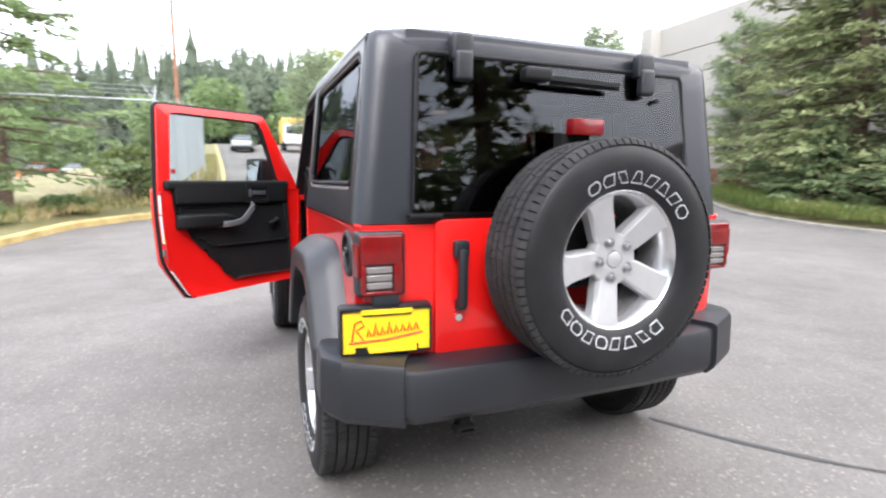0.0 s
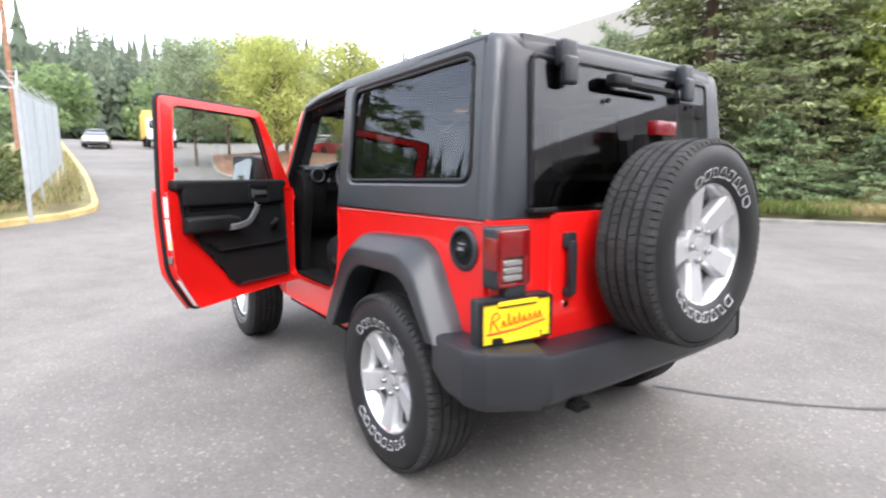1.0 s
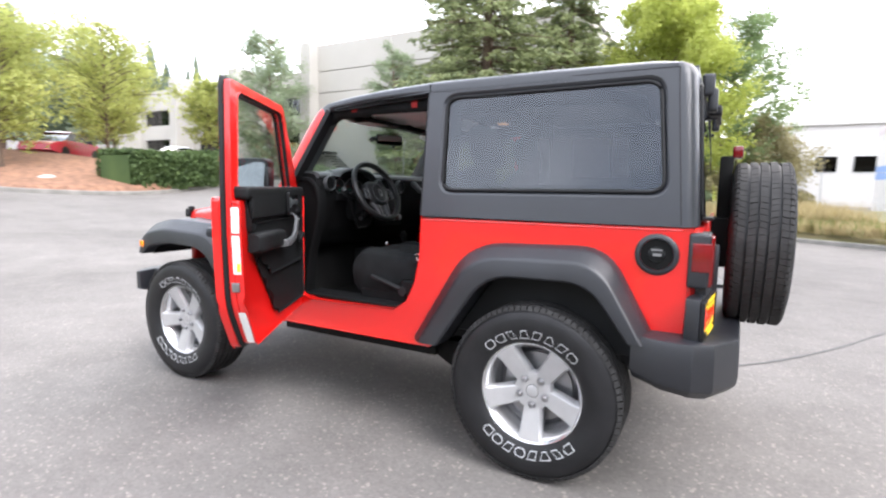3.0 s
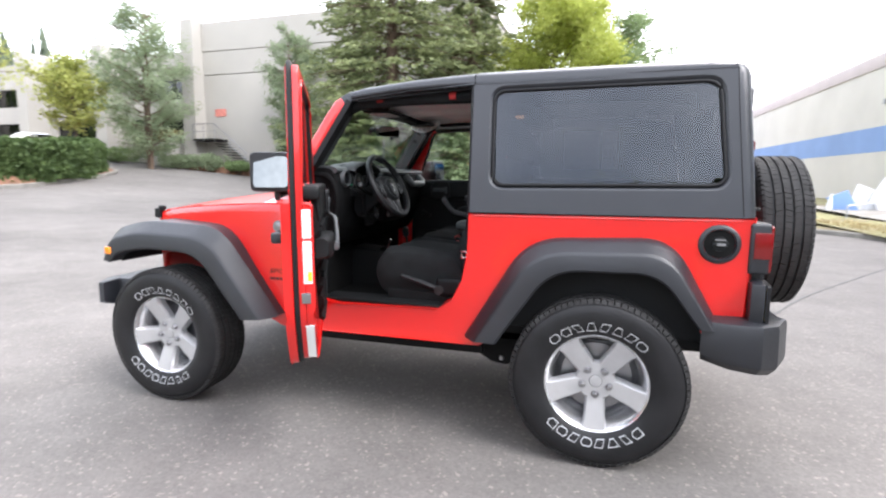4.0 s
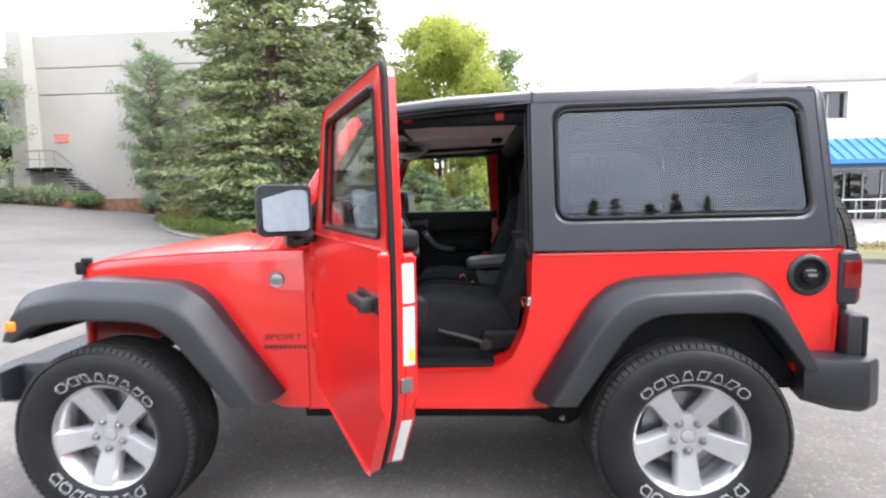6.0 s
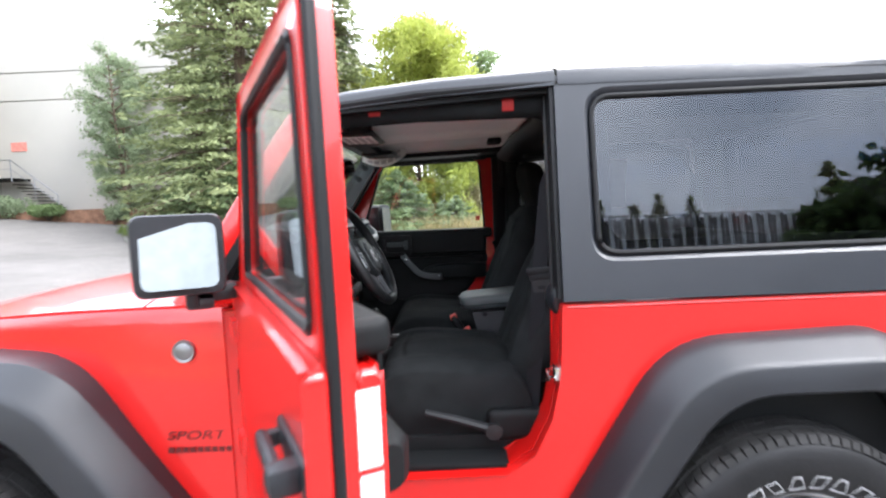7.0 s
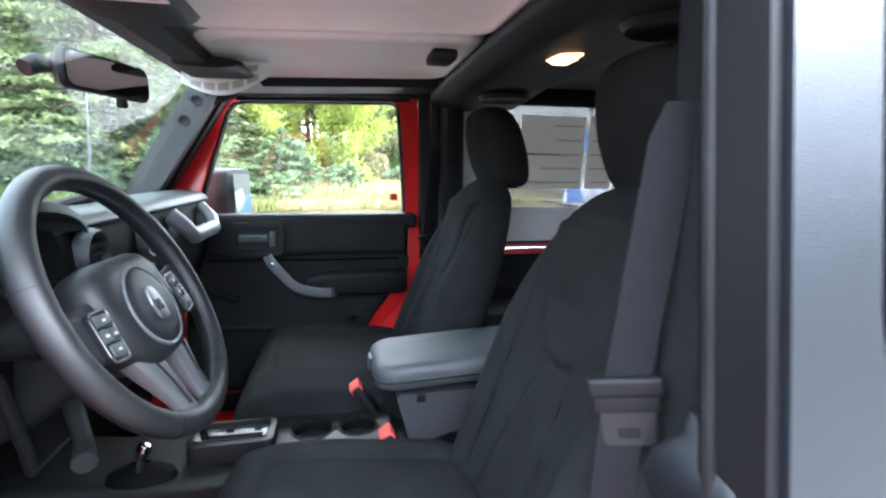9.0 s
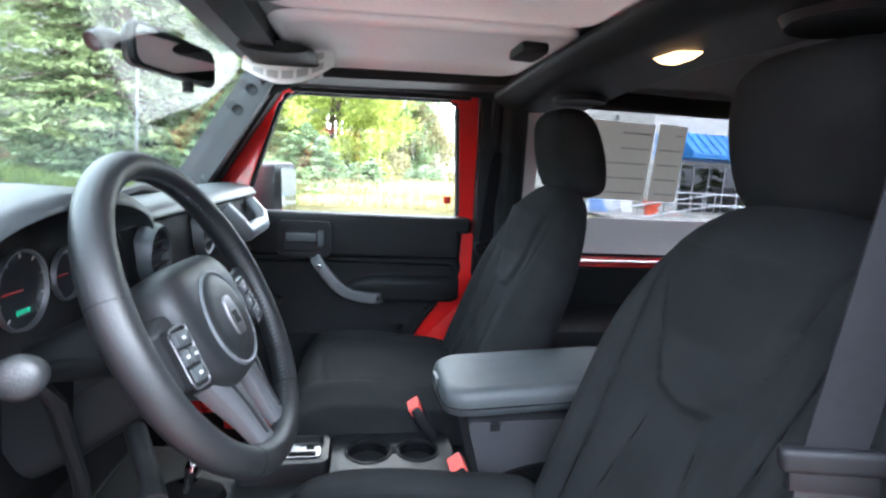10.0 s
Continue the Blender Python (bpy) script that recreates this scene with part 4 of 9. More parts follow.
def letter_marks(bm):
    """Outlined raised shapes in two arcs on the sidewall, in place of the maker's lettering."""
    shapes = (((0.0, 0.0), (0.62, 0.0), (1.0, 1.0), (0.38, 1.0)), ((0.2, 0.0), (0.8, 0.0), (1.0, 0.3), (1.0, 0.7), (0.8, 1.0), (0.2, 1.0), (0.0, 0.7), (0.0, 0.3)),
              ((0.0, 0.0), (1.0, 0.0), (0.70, 1.0), (0.30, 1.0)), ((0.0, 0.0), (0.75, 0.0), (1.0, 0.5), (0.75, 1.0), (0.0, 1.0)), ((0.25, 0.0), (1.0, 0.0), (0.75, 1.0), (0.0, 1.0)))
    r0, r1 = 0.252, 0.291
    skin = lambda r: 0.108 + 0.5 * (r - 0.232) if r < 0.260 else 0.122 + 0.197 * (r - 0.260)
    for centre, count, flip in ((90, 8, 1), (-90, 8, -1)):
        step = 12.2
        for k in range(count):
            mid = radians(centre + (k - (count - 1) / 2) * step)
            shape = shapes[(k * 2 + (1 if flip > 0 else 3) + k // 5) % len(shapes)]
            wide = radians(step * 0.84)
            n = len(shape)
            cu, cv = sum(p[0] for p in shape) / n, sum(p[1] for p in shape) / n
            top, low = [], []
            for g in (1.0, 0.84):
                for u, v in shape:
                    u2, v2 = cu + (u - cu) * g, cv + (v - cv) * (g if g == 1 else 0.82)
                    a = mid - flip * (u2 - 0.5) * wide
                    r = r0 + (r1 - r0) * (v2 if flip > 0 else 1 - v2)
                    for y, lst in ((skin(r) + 0.0016, top), (skin(r) - 0.003, low)):
                        lst.append(bm.verts.new((r * math.cos(a), y, r * math.sin(a))))
            for i in range(n):
                j = (i + 1) % n
                bm.faces.new((top[i], top[j], top[n + j], top[n + i]))
                bm.faces.new((top[i], low[i], low[j], top[j]))
                bm.faces.new((top[n + i], top[n + j], low[n + j], low[n + i]))


def rim_mesh():
    bm = bmesh.new()
    ax = lambda r, a, w: (r * math.cos(a), w, r * math.sin(a))
    lathe(bm, [(0.186, -0.09), (0.188, 0.010), (0.200, 0.056), (0.212, 0.084), (0.220, 0.097), (0.228, 0.104), (0.233, 0.103), (0.235, 0.094), (0.226, 0.086), (0.215, -0.09)], ax, 64)
    return bm


def hub_mesh():
    bm = bmesh.new()
    ax = lambda r, a, w: (r * math.cos(a), w, r * math.sin(a))
    lathe(bm, [(0.088, 0.020), (0.090, 0.056), (0.084, 0.0655), (0.036, 0.067), (0.031, 0.0665), (0.029, 0.062), (0.027, 0.068), (0.020, 0.070), (0.0, 0.0705)], ax, 40)
    return bm


def spoke_mesh(k):
    """One broad flat spoke with bevelled flanks, widening a little where it meets the rim."""
    bm = bmesh.new()
    a = radians(-90 + 72 * k)
    c, s = math.cos(a), math.sin(a)
    put = lambda r, t, w: (r * c - t * s, w, r * s + t * c)
    rings = []
    for r, hw, f in ((0.050, 0.036, 0.064), (0.085, 0.043, 0.068), (0.120, 0.046, 0.076), (0.160, 0.048, 0.086), (0.190, 0.051, 0.092), (0.207, 0.056, 0.096), (0.219, 0.064, 0.098)):
        rings.append([put(r, -hw, f - 0.050), put(r, -hw, f - 0.018), put(r, -hw + 0.007, f - 0.0015), put(r, -hw + 0.010, f), put(r, hw - 0.010, f), put(r, hw - 0.007, f - 0.0015), put(r, hw, f - 0.018), put(r, hw, f - 0.050)])
    loft(bm, rings)
    return bm


def lug_mesh(k):
    bm = bmesh.new()
    a = radians(-90 + 72 * k)
    cx, cz = 0.062 * math.cos(a), 0.062 * math.sin(a)
    lathe(bm, [(0.0195, 0.066), (0.019, 0.068), (0.0165, 0.0665), (0.0135, 0.0660), (0.0120, 0.080), (0.009, 0.084), (0.0, 0.085)], lambda r, t, w: (cx + r * math.cos(t), w, cz + r * math.sin(t)), 12)
    return bm


def disc_mesh():
    bm = bmesh.new()
    lathe(bm, [(0.0, -0.01), (0.16, -0.01), (0.16, -0.03), (0.205, -0.06)], lambda r, a, w: (r * math.cos(a), w, r * math.sin(a)), 40)
    return bm


def wheel(name, label=""):
    w = new(name)
    w.empty_display_size = 0.2
    w.parent = CAR
    carcass, blocks = wheel_meshes()
    part("tyre", carcass, RUBBER, w, "black all-terrain tyre")
    tagged(part("tread", blocks, TREAD, w), kind="stuff")
    bm = bmesh.new()
    letter_marks(bm)
    tagged(part("sidewall_relief", bm, LETTER, w, "outlined white sidewall marks"), kind="stuff")
    part("rim", rim_mesh(), BRIGHTALLOY, w, "bright machined rim")
    part("hub", hub_mesh(), ALLOY, w)
    for k in range(5):
        part("spoke", spoke_mesh(k), ALLOY, w, "broad silver spoke", sharp=20)
    for k in range(5):
        part("lug_nut", lug_mesh(k), DARKALLOY, w)
    part("brake_disc", disc_mesh(), DARKALLOY, w)
    if label:
        w["label"] = label
    return w


first = wheel("wheel")
first.matrix_basis = pose(0, 0.786, HUB_Z, 0, 0, 0)


def more_wheel(m, name="wheel", label=""):
    w = new(name)
    w.parent = CAR
    w.matrix_basis = m
    if label:
        w["label"] = label
    for c in first.children:
        if name == "spare_wheel" and c.name.startswith("brake_disc"):
            continue
        o = c.copy()
        scene.collection.objects.link(o)
        o.parent = w
    return w


more_wheel(pose(BASE, 0.786, HUB_Z, 0, -9, 0))
more_wheel(pose(0, -0.786, HUB_Z, 0, 30, 180))
more_wheel(pose(BASE, -0.786, HUB_Z, 0, 15, 180))
more_wheel(pose(-0.846, 0.012, 1.046, 0, -12, 90), "spare_wheel", "full-size spare wheel on the tailgate")
bm = bmesh.new()
box(bm, -0.80, -0.645, -0.16, 0.16, 0.93, 1.17, 0.02)
part("spare_carrier", bm, UNDER, CAR)
bm = bmesh.new()
box(bm, -0.72, -0.66, -0.02, 0.10, 1.17, 1.47, 0.012)
brake_post = part("brake_lamp_post", bm, UNDER, CAR)
bm = bmesh.new()
box(bm, -0.758, -0.712, -0.050, 0.086, 1.460, 1.518, 0.010, 2)
part("high_brake_lamp", bm, TAILRED, CAR, "red high-mounted brake lamp")

# underbody: frame, axles, floor, exhaust
for s in (1, -1):
    bm = bmesh.new()
    box(bm, -0.62, 2.6, s * 0.42 - 0.05, s * 0.42 + 0.05, 0.46, 0.58, 0.01)
    part("chassis_rail", bm, UNDER, CAR)
bm = bmesh.new()
tube(bm, [(0, -0.70, HUB_Z), (0, 0.70, HUB_Z)], 0.045, 12)
part("axle", bm, UNDER, CAR)
bm = bmesh.new()
tube(bm, [(BASE, -0.70, HUB_Z), (BASE, 0.70, HUB_Z)], 0.045, 12)
part("axle", bm, UNDER, CAR)
bm = bmesh.new()
box(bm, -0.60, 1.66, -0.755, 0.755, 0.565, 0.60, 0.0)
box(bm, 1.60, 1.66, -0.74, 0.74, 0.60, 1.20, 0.0)
part("floor_pan", bm, UNDER, CAR)
bm = bmesh.new()
tube(bm, [(0.5, -0.25, 0.45), (-0.40, -0.25, 0.50), (-0.62, -0.30, 0.50)], 0.03, 10)
box(bm, 0.55, 1.2, -0.25, 0.25, 0.34, 0.50, 0.05)
part("skid_and_exhaust", bm, UNDER, CAR)


GRIPGREY = mat("satin_grey_grip", (0.085, 0.088, 0.092), 0.40, var=0.05)
PALEBAR = mat("pale_grey_print", (0.42, 0.42, 0.42), 0.8)
# doors, built in (u, z, n): u back from the hinge, n outwards
D_OUT = rounded([(-0.01, 0.605), (0.40, 0.590), (0.755, 0.572), (0.890, 0.80), (0.905, 1.08), (0.905, 1.25), (0.885, 1.732), (0.205, 1.722), (-0.035, 1.27), (-0.02, 1.0)],
                [0.04, 0.1, 0.045, 0.07, 0.05, 0.03, 0.05, 0.05, 0.03, 0.02], 4)
D_WIN = rounded([(0.115, 1.278), (0.828, 1.272), (0.805, 1.676), (0.245, 1.664)], [0.03, 0.03, 0.035, 0.045], 5)
D_SKIN = rounded([(-0.01, 0.605), (0.40, 0.590), (0.755, 0.572), (0.890, 0.80), (0.905, 1.08), (0.905, 1.245), (-0.03, 1.25), (-0.02, 1.0)], [0.04, 0.1, 0.045, 0.07, 0.05, 0.02, 0.02, 0.02], 4)
D_TRIM = rounded([(0.075, 0.68), (0.50, 0.68), (0.60, 0.80), (0.74, 0.97), (0.822, 1.09), (0.830, 1.268), (0.10, 1.268)], [0.03, 0.05, 0.1, 0.1, 0.06, 0.02, 0.02], 4)


def door(name, m, label, open_side):
    """m carries (u, n, z) to the car."""
    P = lambda u, v, w: m @ Vector((u, w, v))
    turned = lambda bm: bmesh.ops.transform(bm, matrix=m, verts=bm.verts[:])
    mu = 0.0 if open_side > 0 else 0.045
    bm = bmesh.new()
    body = offset_line(D_OUT, -0.016)
    slab(bm, body, [D_WIN], -0.023, 0.0185, P)
    round_bm(bm, 0.006, 2, 50)
    d = part(name, bm, RED, CAR, label)
    bm = bmesh.new()
    slab(bm, D_SKIN, [], 0.019, 0.045, P)
    round_bm(bm, 0.008, 3, 50)
    part("outer_skin", bm, RED, d)
    bm = bmesh.new()
    k = len(D_OUT)
    rings = []
    for i, q in enumerate(D_OUT):
        a, b = Vector(D_OUT[i - 1]), Vector(D_OUT[(i + 1) % k])
        t_ = (b - a).normalized()
        o = Vector((t_.y, -t_.x))
        rings.append([P(q[0] + o.x * e, q[1] + o.y * e, w) for e, w in ((-0.0155, 0.0188), (-0.004, 0.0188), (0.000, 0.015), (-0.001, 0.007), (-0.006, 0.002), (-0.0155, 0.000))])
    loft(bm, rings, loop=True)
    part("edge_seal", bm, SEAL, d, "black rubber edge seal")
    bm = bmesh.new()
    tube(bm, [P(u, v, -0.012) for u, v in D_WIN], 0.010, 6, loop=True)
    tube(bm, [P(u, v, 0.016) for u, v in D_WIN], 0.009, 6, loop=True)
    part("glass_seal", bm, SEAL, d)
    bm = bmesh.new()
    slab(bm, D_WIN, [], 0.002, 0.006, P)
    part("door_glass", bm, CLEAR, d, "clear side glass")
    bm = bmesh.new()
    slab(bm, offset_line(D_SKIN, -0.018), [], -0.052, -0.0232, P)
    round_bm(bm, 0.006, 2, 50)
    part("inner_panel", bm, RED, d)
    # inner trim
    shut_m, m = m, m @ Matrix.Translation((0, -0.004, 0))
    P = lambda u, v, w: m @ Vector((u, w, v))
    bm = bmesh.new()
    slab(bm, D_TRIM, [], -0.062, -0.0325, P)
    round_bm(bm, 0.012, 3, 50)
    t = part("door_trim", bm, TRIM, d, "black moulded door trim")
    bm = bmesh.new()
    box(bm, 0.10, 0.822, -0.080, -0.060, 1.150, 1.264, 0.016, 4)
    turned(bm)
    part("upper_trim", bm, TRIM, t)
    bm = bmesh.new()
    rings = []
    for u, n, z0, z1 in ((0.455, -0.075, 1.030, 1.060), (0.480, -0.105, 1.018, 1.078), (0.540, -0.122, 1.010, 1.092), (0.700, -0.124, 1.008, 1.096), (0.800, -0.118, 1.008, 1.096), (0.822, -0.100, 1.014, 1.090)):
        ring = rounded([(-0.055, z0), (n, z0 + 0.006), (n - 0.003, z1 - 0.012), (n + 0.012, z1), (-0.055, z1)], [0, 0.014, 0.012, 0.010, 0], 3)
        rings.append([(u, w, z) for w, z in ring])
    loft(bm, rings)
    turned(bm)
    part("armrest", bm, TRIM, t)
    bm = bmesh.new()
    slab(bm, rounded([(0.10, 0.90), (0.60, 0.895), (0.70, 0.955), (0.800, 1.060), (0.800, 1.135), (0.12, 1.138)], [0.03, 0.05, 0.06, 0.04, 0.012, 0.02], 4), [], -0.074, -0.058, P)
    round_bm(bm, 0.010, 3, 50)
    part("middle_trim", bm, TRIM, t)
    bm = bmesh.new()
    box(bm, 0.078, 0.862, -0.080, 0.002, 1.236, 1.290, 0.020, 4)
    turned(bm)
    part("belt_strip", bm, TRIM, t)
    bm = bmesh.new()
    spine = smooth_line([(0.345, 1.160, -0.066), (0.368, 1.136, -0.122), (0.405, 1.092, -0.132), (0.445, 1.052, -0.136), (0.500, 1.034, -0.136), (0.560, 1.028, -0.130), (0.588, 1.024, -0.070)], 0.02)
    rings = []
    for i, (u, z, n) in enumerate(spine):
        a, b = Vector(spine[max(0, i - 1)]), Vector(spine[min(len(spine) - 1, i + 1)])
        way = Vector((b.x - a.x, b.y - a.y)).normalized() if abs(b.x - a.x) + abs(b.y - a.y) > 1e-6 else Vector((1, 0))
        half = 0.0175 if 0 < i < len(spine) - 1 else 0.013
        ring = rounded([(-half, -0.007), (half, -0.007), (half, 0.009), (-half, 0.009)], 0.006, 3)
        rings.append([P(u - way.y * q, z + way.x * q, n + w) for q, w in ring])
    loft(bm, rings)
    part("grab_handle", bm, GRIPGREY, t, "silver-grey grab handle", sharp=45)
    for q in ((0.372, -0.1375, 1.130), (0.552, -0.1395, 1.029)):
        bm = bmesh.new()
        box(bm, q[0] - 0.006, q[0] + 0.006, q[1], q[1] + 0.012, q[2] - 0.006, q[2] + 0.006, 0.002)
        turned(bm)
        part("handle_screw", bm, CHROME, t)
    bm = bmesh.new()
    slab(bm, rect(0.240, 0.405, 1.152, 1.264, 0.02), [rect(0.256, 0.390, 1.168, 1.250, 0.015)], -0.098, -0.086, P)
    part("latch_bezel", bm, SEAL, t)
    bm = bmesh.new()
    box(bm, 0.258, 0.388, -0.0885, -0.0875, 1.171, 1.247)
    turned(bm)
    part("bezel_back", bm, SEAL, t)
    bm = bmesh.new()
    box(bm, 0.268, 0.360, -0.104, -0.092, 1.200, 1.226, 0.005)
    box(bm, 0.362, 0.384, -0.102, -0.092, 1.184, 1.236, 0.005)
    turned(bm)
    part("latch_lever", bm, GREYTRIM, t)
    bm = bmesh.new()
    tube(bm, [m @ Vector(q) for q in ((0.185, -0.06, 1.035), (0.185, -0.095, 1.035), (0.255, -0.105, 1.01))], [0.022, 0.016, 0.012], 10)
    part("window_crank", bm, TRIM, t)
    m = shut_m
    # red reflector sticker on the glass
    bm = bmesh.new()
    box(bm, 0.775, 0.80, 0.0065, 0.0075, 1.33, 1.355)
    turned(bm)
    part("sticker", bm, REDPRINT, d, "small red square sticker")
    end_at = lambda z: 0.888 if z > 1.08 else 0.888 - (1.08 - z) * 0.053
    for z0, z1, n0, n1 in ((1.10, 1.205, -0.050, -0.018), (0.93, 1.09, -0.050, -0.018)):
        bm = bmesh.new()
        rings = [[(end_at(z) + o, n, z) for n in (n0, n1)] + [(end_at(z) + o + 0.0012, n, z) for n in (n1, n0)] for z, o in ((z0, 0.0006), (z1, 0.0006))]
        loft(bm, rings)
        turned(bm)
        la = part("paper_label", bm, WHITE, d, "white paper label with print")
        for q in range(int((z1 - z0 - 0.02) / 0.016)):
            zz = z0 + 0.012 + q * 0.016
            bm = bmesh.new()
            uu = end_at(zz) + 0.0022
            box(bm, uu - 0.0006, uu + 0.0004, n0 + 0.004, n1 - 0.004 - 0.004 * (q % 3), zz, zz + 0.004)
            turned(bm)
            part("print_bar", bm, PALEBAR, la)
    bm = bmesh.new()
    uu = end_at(0.95) + 0.0026
    box(bm, uu - 0.0008, uu + 0.0006, -0.048, -0.034, 0.940, 0.975)
    turned(bm)
    part("yellow_patch", bm, YELLOW, la)
    bm = bmesh.new()
    box(bm, -0.001, 0.001, -0.049, -0.018, -0.095, 0.085)
    bmesh.ops.transform(bm, matrix=m @ Matrix.Translation((0.806, 0, 0.688)) @ Matrix.Rotation(radians(30.5), 4, "Y"), verts=bm.verts[:])
    part("paper_label", bm, WHITE, d)
    bm = bmesh.new()
    box(bm, 0.868, 0.8845, -0.042, -0.008, 0.855, 0.895, 0.004)
    turned(bm)
    part("latch", bm, STEEL, d)
    # outside handle
    bm = bmesh.new()
    box(bm, 0.70, 0.89, 0.043, 0.055, 1.075, 1.125, 0.008)
    box(bm, 0.72, 0.84, 0.070, 0.090, 1.085, 1.117, 0.009)
    box(bm, 0.835, 0.875, 0.045, 0.095, 1.08, 1.12, 0.012)
    box(bm, 0.715, 0.735, 0.045, 0.085, 1.088, 1.112, 0.006)
    turned(bm)
    part("outer_handle", bm, PLASTIC, d, "black pull handle")
    # mirror: housing, arm, glass facing back
    bm = bmesh.new()
    box(bm, 0.03 + mu, 0.09 + mu, 0.04, 0.16, 1.215, 1.26, 0.014)
    box(bm, 0.10 + mu, 0.15 + mu, 0.135, 0.165, 1.21, 1.28, 0.01)
    box(bm, 0.06 + mu, 0.14 + mu, 0.10, 0.165, 1.205, 1.235, 0.012)
    turned(bm)
    mm = part("door_mirror", bm, PLASTIC, d, "black folding door mirror")
    swing = Matrix.Translation((0.12 + mu, 0.17, 0)) @ Matrix.Rotation(radians(0 if open_side > 0 else -14), 4, "Z") @ Matrix.Translation((-0.12 - mu, -0.17, 0))
    bm = bmesh.new()
    rings = []
    for u, k in ((0.035, 0.55), (0.055, 0.80), (0.10, 0.98), (0.178, 1.0), (0.186, 0.97)):
        hw, hh = 0.098 * k, 0.095 * k
        ring = rounded([(-hw, -hh), (hw, -hh), (hw, hh), (-hw, hh)], 0.028, 4)
        rings.append([m @ (swing @ Vector((u + mu, 0.170 + a, 1.345 + b))) for a, b in ring])
    loft(bm, rings)
    part("housing", bm, PLASTIC, mm)
    bm = bmesh.new()
    ring = rounded([(-0.080, -0.076), (0.080, -0.076), (0.080, 0.076), (-0.080, 0.076)], 0.022, 4)
    tiltm = Matrix.Translation((0.2005 + mu, 0.170, 1.345)) @ Matrix.Rotation(radians(4), 4, "Z") @ Matrix.Rotation(radians(-13 if open_side > 0 else -2), 4, "Y")
    slab(bm, ring, [], -0.001, 0.001, lambda a, b, w: m @ (swing @ (tiltm @ Vector((w, a, b)))))
    part("mirror_glass", bm, DOORMIRROR, mm)
    # hinges
    for z in (0.80, 1.12):
        bm = bmesh.new()
        box(bm, -0.06, 0.05, 0.018, 0.060, z - 0.03, z + 0.03, 0.01)
        turned(bm)
        part("hinge", bm, RED, d)
    return d


M_OPEN = Matrix(((-0.4695, 0.8829, 0, 1.48), (0.8829, 0.4695, 0, 0.80), (0, 0, 1, 0), (0, 0, 0, 1)))
M_SHUT = Matrix(((-1, 0, 0, 1.54), (0, -1, 0, -0.755), (0, 0, 1, 0.012), (0, 0, 0, 1)))
door("driver_door", M_OPEN, "red driver door standing wide open", 1)
door("passenger_door", M_SHUT, "red passenger door, closed", -1)
bm = bmesh.new()
box(bm, 0.600, 0.635, 0.745, 0.79, 0.925, 0.965, 0.006)
tube(bm, [(0.64, 0.77, 0.93), (0.655, 0.785, 0.93), (0.655, 0.785, 0.96), (0.64, 0.77, 0.96)], 0.006, 6)
part("door_striker", bm, CHROME, CAR, "bright metal door striker")
# dark vent slot behind the front hinge line
for s in (1, -1):
    bm = bmesh.new()
    box(bm, 1.522, 1.532, min(s * 0.8045, s * 0.8075), max(s * 0.8045, s * 0.8075), 0.76, 1.0, 0.001, 1)
    part("vent_slot", bm, UNDER, CAR)
    bm = bmesh.new()
    box(bm, -0.50, 0.58, min(s * 0.745, s * 0.762), max(s * 0.745, s * 0.762), 0.60, 1.135, 0.006, 1)
    part("side_lining", bm, TRIM, CAR, "dark inner side lining")
bm = bmesh.new()
box(bm, 0.53, 0.668, -0.738, -0.690, 1.10, 1.745, 0.012, 2)
part("pillar_cover", bm, TRIM, CAR, "dark padded door-post cover")
for s in (1, -1):
    bm = bmesh.new()
    box(bm, 0.70, 1.46, min(s * 0.60, s * 0.758), max(s * 0.60, s * 0.758), 0.6525, 0.672, 0.005, 2)
    part("sill_plate", bm, TRIM, CAR, "black sill plate")
    bm = bmesh.new()
    slab(bm, rounded([(0.36, 0.42), (0.44, 0.36), (0.52, 0.37), (0.66, 0.45), (0.66, 0.50), (0.36, 0.50)], 0.02), [], 0.56, 0.66, xz(s))
    arm = part("suspension_bracket", bm, UNDER, CAR)
    bm = bmesh.new()
    lathe(bm, [(0.0, 0.672), (0.010, 0.672), (0.013, 0.66)], lambda r, a, w: (0.47 + r * math.cos(a), s * w, 0.395 + r * math.sin(a)), 12)
    part("bolt", bm, STEEL, arm)


# ---- cabin ----
# blacker than bare plastic: shade on the dashboard is put into this colour
SEAMSHADE = mat("matt_seam_and_shade_black", (0.0042, 0.0044, 0.0047), 0.7, spec=0.09)
PALEPRINT = mat("pale_print", (0.40, 0.40, 0.40), 0.8)
def dash_section(back):
    return rounded([(1.70, 1.16), (1.64, 1.335), (1.47, 1.375), (1.395 + back, 1.365), (1.372 + back, 1.315), (1.375 + back, 1.20), (1.42 + back * 0.2, 1.06), (1.50, 0.92), (1.64, 0.90)], [0, 0.03, 0.04, 0.02, 0.03, 0.03, 0.05, 0.05, 0], 4)


bm = bmesh.new()
loft(bm, [[(x, y, z) for x, z in dash_section(k)] for y, k in ((-0.71, 0.0), (-0.69, 0.0), (-0.3, 0.0), (0.21, 0.0), (0.222, 0.048), (0.545, 0.048), (0.552, 0.0), (0.69, 0.0), (0.705, 0.012))])
dash = part("dashboard", bm, SEAMSHADE, CAR, "black moulded dashboard")
